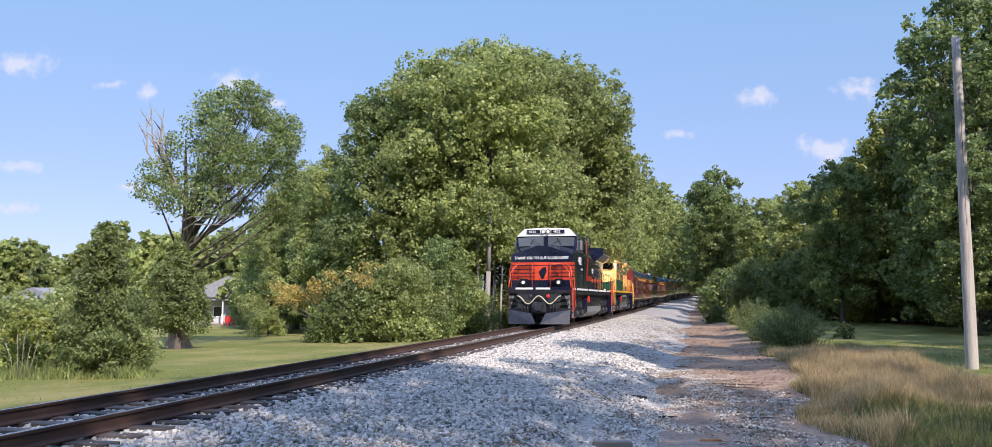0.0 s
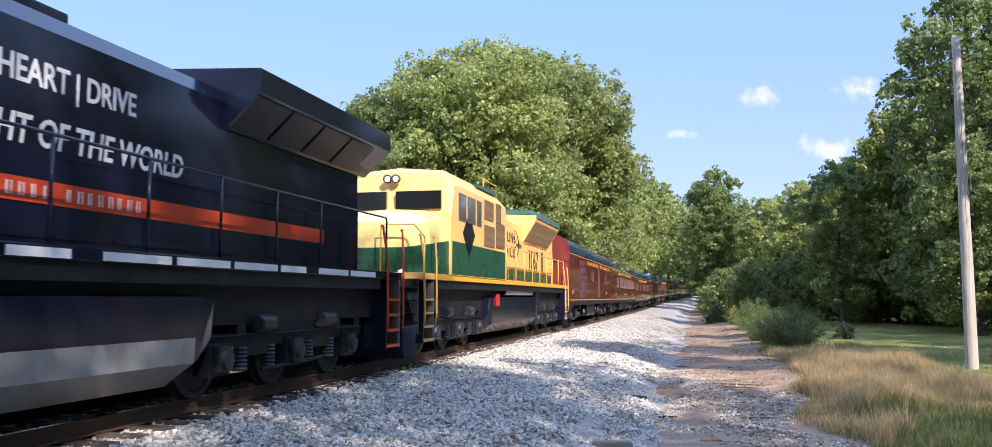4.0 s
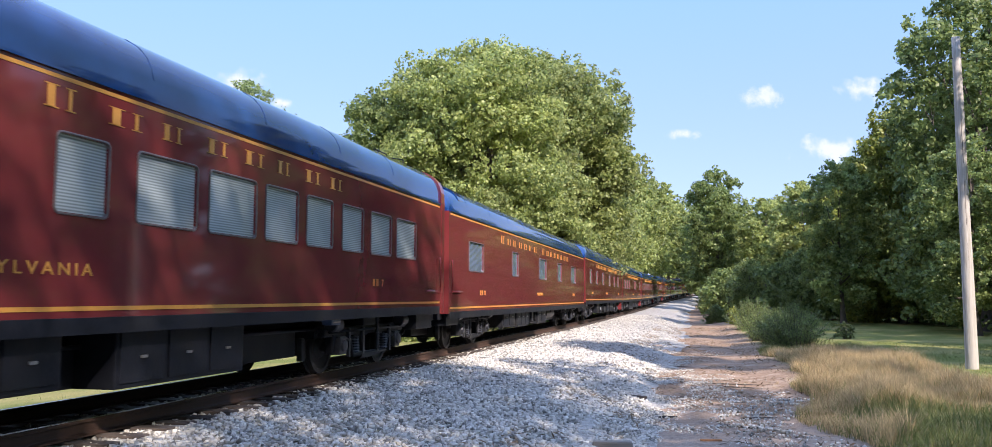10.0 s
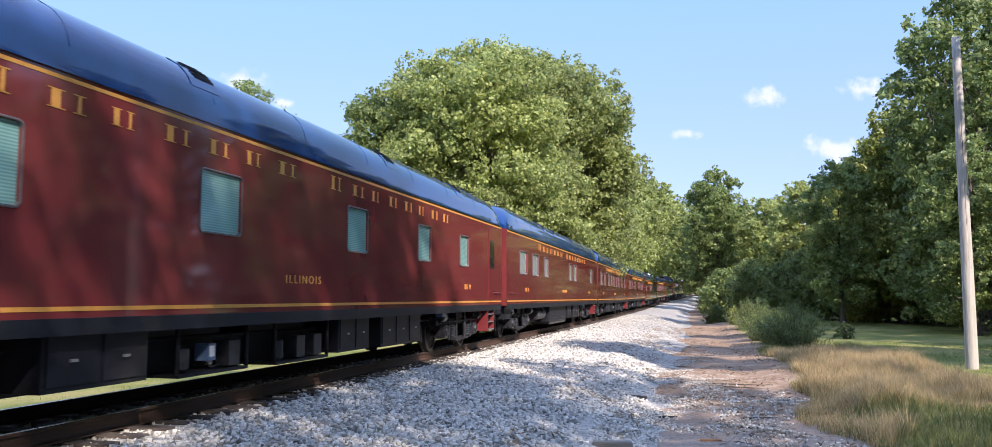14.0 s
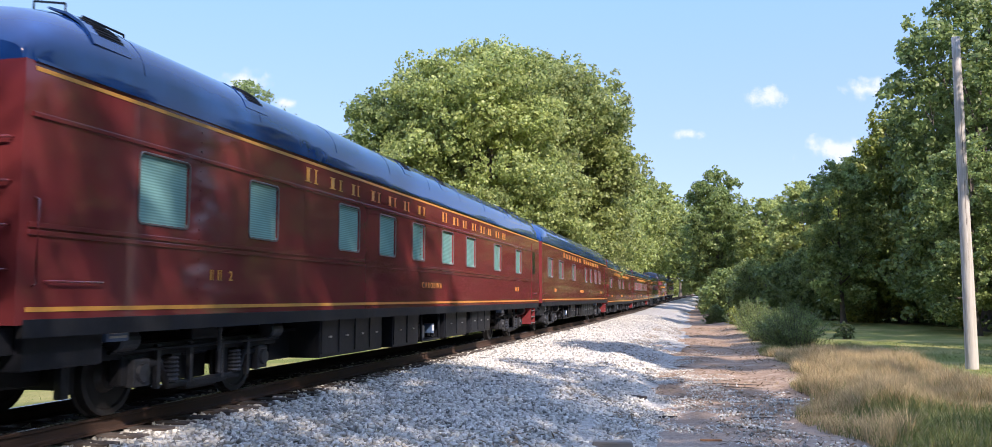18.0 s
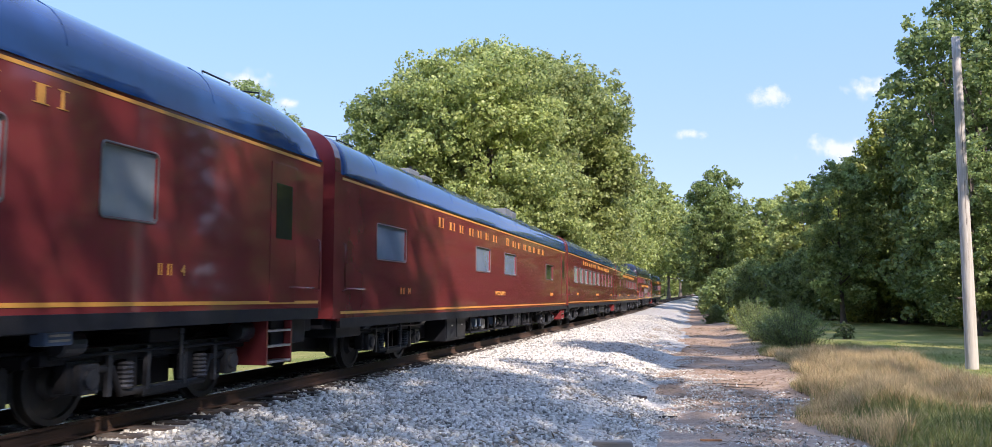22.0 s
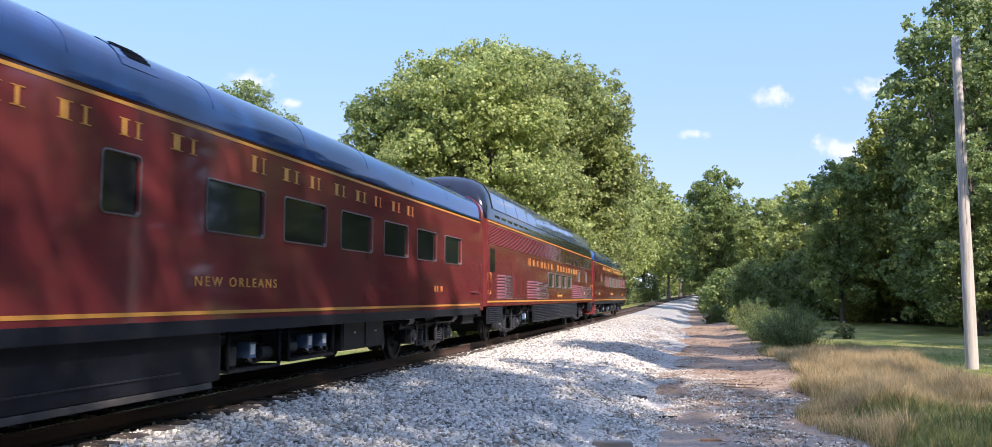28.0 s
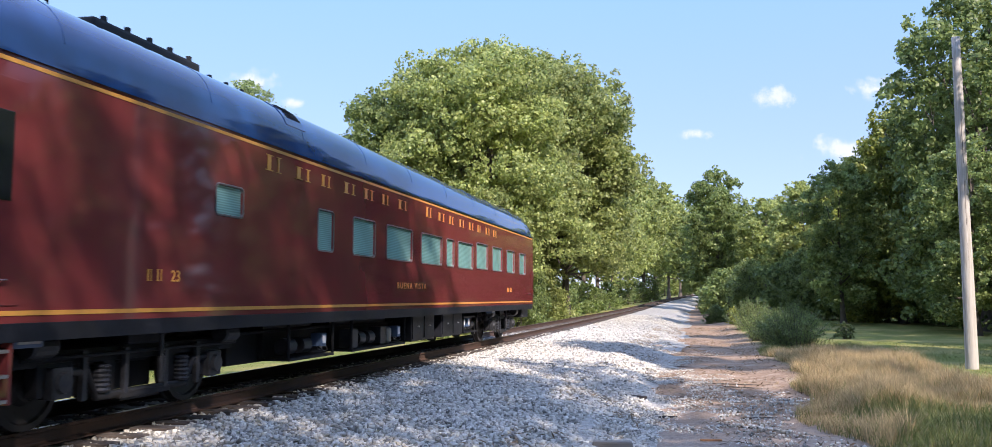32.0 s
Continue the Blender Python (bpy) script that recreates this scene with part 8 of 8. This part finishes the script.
def litter(name, label, px, depth, size, turn, mat, category="debris"):
    x, y = spot(px, depth)
    bm = boxes((-size[0] / 2, size[0] / 2, -size[1] / 2, size[1] / 2, 0, size[2]), bev=min(size) * 0.3)
    for v in bm.verts:
        v.co += Vector((noise.noise(v.co * 3) * 0.06, noise.noise(v.co * 3 + Vector((5, 0, 0))) * 0.06, 0)) * size[0]
    o = part(name, bm, mat)
    o.matrix_basis = pose(x, y, max(ground_z(x, y), bed_z(x - line_x(y)) if x - line_x(y) < 6.5 else -9) + 0.0, 0, 0, turn)
    return tagged(o, label, category)


M_OLDWOOD = surf("grey_weathered_wood", (0.26, 0.23, 0.19), (0.16, 0.14, 0.115), 8, 0.9, 0, 0.4, 20, stretch=(0.2, 1, 1))
litter("timber_offcut", "grey weathered timber offcut lying in the gravel", 965, 12.0, (0.55, 0.16, 0.10), 10, M_OLDWOOD)
litter("timber_offcut", "broken piece of old tie beside the lane", 1000, 17.5, (0.5, 0.12, 0.08), -25, M_TIE)
litter("rubber_scrap", "black rubber scrap lying on the gravel", 1215, 11.7, (0.34, 0.10, 0.05), -8, M_RUBBER)
litter("rubber_scrap", "dark strip of debris on the gravel", 1040, 15.5, (0.6, 0.05, 0.04), 12, M_RUBBER)
litter("wood_chip", "orange-brown splinter of wood on the lane", 1118, 12.8, (0.30, 0.04, 0.03), 8, surf("fresh_split_wood", (0.42, 0.20, 0.09), (0.3, 0.14, 0.06), 9, 0.8))
for px, dep, ln, turn in ((910, 19, 0.7, -40), (895, 20.5, 0.9, -38), (985, 19.5, 0.5, -60), (1150, 20.5, 1.6, -12), (1185, 19.6, 1.3, -14), (1100, 18.0, 0.8, 6), (1130, 31, 1.2, 10), (1075, 26, 0.9, -20), (1195, 15.0, 0.6, 20), (1160, 14.2, 0.7, -30)):
    litter("stick", "dry brown stick on the ground", px, dep, (ln, 0.03, 0.025), turn, M_BARK)


def house(px, depth, w, d, h, roof_h, turn, wall, roofm, label, porch=True):
    x, y = spot(px, depth)
    t = tagged(new("house"), label, "house")
    t.matrix_basis = pose(x, y, ground_z(x, y), 0, 0, turn)
    part("wall", boxes((-w / 2, w / 2, -d / 2, d / 2, -0.3, h)), wall, t)
    bm = bmesh.new()
    prism(bm, [(-w / 2 - 0.5, h), (w / 2 + 0.5, h), (w / 2 + 0.5, h + 0.12), (0, h + roof_h), (-w / 2 - 0.5, h + 0.12)], -d / 2 - 0.4, d / 2 + 0.4)
    r = part("roof", bm, roofm, t)
    for i in range(4):
        wx = -w / 2 + w * (i + 0.5) / 4
        wi = part("window", boxes((wx - 0.5, wx + 0.5, -d / 2 - 0.04, -d / 2 + 0.02, 0.9, 2.1)), M_WHITE, t)
        part("pane", boxes((wx - 0.42, wx + 0.42, -d / 2 - 0.055, -d / 2 - 0.04, 0.98, 2.02)), M_DARKGLASS, wi)
    if porch:
        part("porch_roof", boxes((-w / 2, w / 2, -d / 2 - 2.0, -d / 2, h - 0.35, h - 0.2)), roofm, t)
        for i in range(5):
            wx = -w / 2 + 0.1 + (w - 0.2) * i / 4
            part("porch_post", boxes((wx - 0.06, wx + 0.06, -d / 2 - 1.95, -d / 2 - 1.83, 0, h - 0.35)), M_WHITE, t)
        part("porch_floor", boxes((-w / 2, w / 2, -d / 2 - 2.0, -d / 2, -0.3, 0.15)), M_OLDWOOD, t)
    return t


again(sh1, *spot(425, 62), 70, 0.9)
again(oak5, *spot(448, 70), 170, 0.62)
again(oak4, *spot(415, 84), 40, 0.62)
again(oak5, *spot(318, 122), 250, 0.9)
again(sh1, *spot(400, 80), 10, 0.8)
M_SHINGLE = surf("grey_shingle_roof", (0.27, 0.27, 0.275), (0.19, 0.19, 0.195), 4, 0.85, 0, 0.3, 20)
# White siding; the tree shade on it is put in as grey.
M_SIDING = surf("white_house_siding", (0.52, 0.51, 0.49), (0.43, 0.42, 0.41), 2, 0.7, 0, 0.2, 8, stretch=(0.1, 0.1, 6))
house(376, 100, 9.0, 7.0, 3.1, 2.4, 15, M_SIDING, M_SHINGLE, "white house with grey roof and porch among trees")
house(88, 88, 6.0, 7.0, 2.2, 1.4, -12, M_SIDING, M_SHINGLE, "low white outbuilding with grey roof behind shrubs", False)
house(100, 100, 8.0, 7.0, 3.6, 1.2, -12, M_SIDING, M_SHINGLE, "white house wall with pale roof behind trees", False)
for px, mat, lab in ((368, M_RED, "red garden chair by the porch"), (361, M_RED, "red garden chair by the porch"), (418, M_BLUE, "blue covered barrel by the house")):
    x, y = spot(px, 90)
    t = tagged(new("garden_chair" if mat is M_RED else "barrel"), lab, "chair" if mat is M_RED else "barrel")
    t.matrix_basis = pose(x, y, ground_z(x, y), 0, 0, 10)
    if mat is M_RED:
        part("seat", boxes((-0.3, 0.3, -0.3, 0.3, 0.38, 0.44), bev=0.01), mat, t)
        part("backrest", boxes((-0.3, 0.3, 0.26, 0.32, 0.44, 1.05), bev=0.01), mat, t)
        for sx in (-0.26, 0.26):
            for sy in (-0.26, 0.26):
                part("leg", boxes((sx - 0.03, sx + 0.03, sy - 0.03, sy + 0.03, 0, 0.38)), mat, t)
    else:
        part("drum", lathe(bmesh.new(), [(0, 0.30), (0.1, 0.42), (0.6, 0.45), (0.9, 0.38), (1.05, 0.1)], 14, axis_="z"), mat, t)


# ---- clouds ----
def cloud_material():
    m = bpy.data.materials.new("soft_white_cloud")
    m.use_nodes = True
    n = m.node_tree.nodes
    n.remove(n["Principled BSDF"])
    tc = n.new("ShaderNodeTexCoord")
    gr = n.new("ShaderNodeTexGradient")
    gr.gradient_type = "SPHERICAL"
    mp = n.new("ShaderNodeMapping")
    mp.inputs["Location"].default_value = (-1.0, 0.0, -1.0)
    mp.inputs["Scale"].default_value = (2.0, 0.0, 2.0)
    link(m, tc.outputs["Generated"], mp.inputs[0])
    link(m, mp.outputs[0], gr.inputs[0])
    no = n.new("ShaderNodeTexNoise")
    no.inputs["Scale"].default_value, no.inputs["Detail"].default_value, no.inputs["Roughness"].default_value = 0.028, 7.0, 0.62
    ob = n.new("ShaderNodeObjectInfo")
    ad = n.new("ShaderNodeVectorMath")
    link(m, tc.outputs["Object"], ad.inputs[0])
    sc = n.new("ShaderNodeVectorMath")
    sc.operation = "SCALE"
    sc.inputs[0].default_value = (900, 400, 700)
    link(m, ob.outputs["Random"], sc.inputs["Scale"])
    link(m, sc.outputs[0], ad.inputs[1])
    link(m, ad.outputs[0], no.inputs["Vector"])
    s = n.new("ShaderNodeMath")
    s.operation = "MULTIPLY_ADD"
    link(m, no.outputs[0], s.inputs[0])
    s.inputs[1].default_value = 2.3
    a2 = n.new("ShaderNodeMath")
    a2.operation = "ADD"
    link(m, gr.outputs[1], a2.inputs[0])
    a2.inputs[1].default_value = -1.45
    link(m, a2.outputs[0], s.inputs[2])
    mr = n.new("ShaderNodeMapRange")
    mr.interpolation_type = "SMOOTHSTEP"
    mr.inputs["From Min"].default_value, mr.inputs["From Max"].default_value = -0.05, 0.75
    mr.inputs["To Max"].default_value = 0.82
    link(m, s.outputs[0], mr.inputs[0])
    tr = n.new("ShaderNodeBsdfTransparent")
    # Emission stands in for the sunlight on the cloud.
    em = n.new("ShaderNodeEmission")
    em.inputs[0].default_value = (0.84, 0.89, 0.96, 1)
    em.inputs[1].default_value = 0.47
    mx = n.new("ShaderNodeMixShader")
    link(m, mr.outputs[0], mx.inputs[0])
    link(m, tr.outputs[0], mx.inputs[1])
    link(m, em.outputs[0], mx.inputs[2])
    link(m, mx.outputs[0], n["Material Output"].inputs[0])
    return m


M_CLOUD = cloud_material()
CLOUDS = []


def cloud(px, py, w, h):
    """A far bank of cloud, a shallow dome of glowing vapour 1.5 km away."""
    depth = 1500.0
    x, y = spot(px, depth)
    z = CAM_Z + (470 - py) / 1340.8 * depth
    sw, sh = w / 1340.8 * depth, h / 1340.8 * depth
    bm = bmesh.new()
    bmesh.ops.create_uvsphere(bm, u_segments=24, v_segments=12, radius=0.5)
    for v in bm.verts:
        v.co = Vector((v.co.x * sw, v.co.y * 2.0, v.co.z * sh))
    for f in list(bm.faces):
        if f.calc_center_median().y > 0:
            bm.faces.remove(f)
    o = part("cloud", bm, M_CLOUD)
    o.visible_shadow = False
    tagged(o, "small soft white cloud in the blue sky", "cloud", "small clouds")
    CLOUDS.append((o, x, y, z))


for row in ((30, 95, 130, 60), (365, 128, 130, 62), (230, 142, 80, 40), (25, 262, 110, 46), (30, 330, 120, 34), (432, 160, 60, 26), (1205, 148, 110, 56), (1365, 136, 120, 54), (1315, 235, 170, 62), (1078, 210, 80, 28), (210, 295, 90, 30), (165, 130, 70, 26)):
    cloud(*row)


def motions():
    """The train rolls past at a steady pace."""
    steps = [i for i in range(33)]
    for car, mid in TRAIN:
        rows = []
        for t in steps:
            y = mid + PLACE[t]
            slope = line_slope(y)
            rows.append((float(t), pose(line_x(y), y, line_z(y), math.degrees(math.atan(line_climb(y))), 0, -math.degrees(math.atan(slope)))))
        walk(car, rows)
    # the wheels roll with the distance run, while they are near enough to tell
    where = {car: mid for car, mid in TRAIN}
    times = np.arange(0.0, 32.0001, 0.01)
    place = np.interp(times, np.arange(33), PLACE)
    for w, car, a, b, r in WHEELS:
        y = place + where[car] + a + b
        turned = np.degrees(np.clip(65.0 - y, 0.0, 75.0) / r)
        rows, last = [(0.0, pose(0, b, r, turned[0]))], turned[0]
        for t, q in zip(times[1:-1], turned[1:-1]):
            if q - last > 72.0:
                rows.append((float(t), pose(0, b, r, q)))
                last = q
        rows.append((32.0, pose(0, b, r, turned[-1])))
        walk(w, rows)
    # the clouds drift slowly to the right
    for o, x, y, z in CLOUDS:
        walk(o, [(0.0, pose(x, y, z, 0, 0, YAW)), (32.0, pose(x + 32 * math.cos(radians(YAW)), y + 32 * math.sin(radians(YAW)), z, 0, 0, YAW))])


motions()
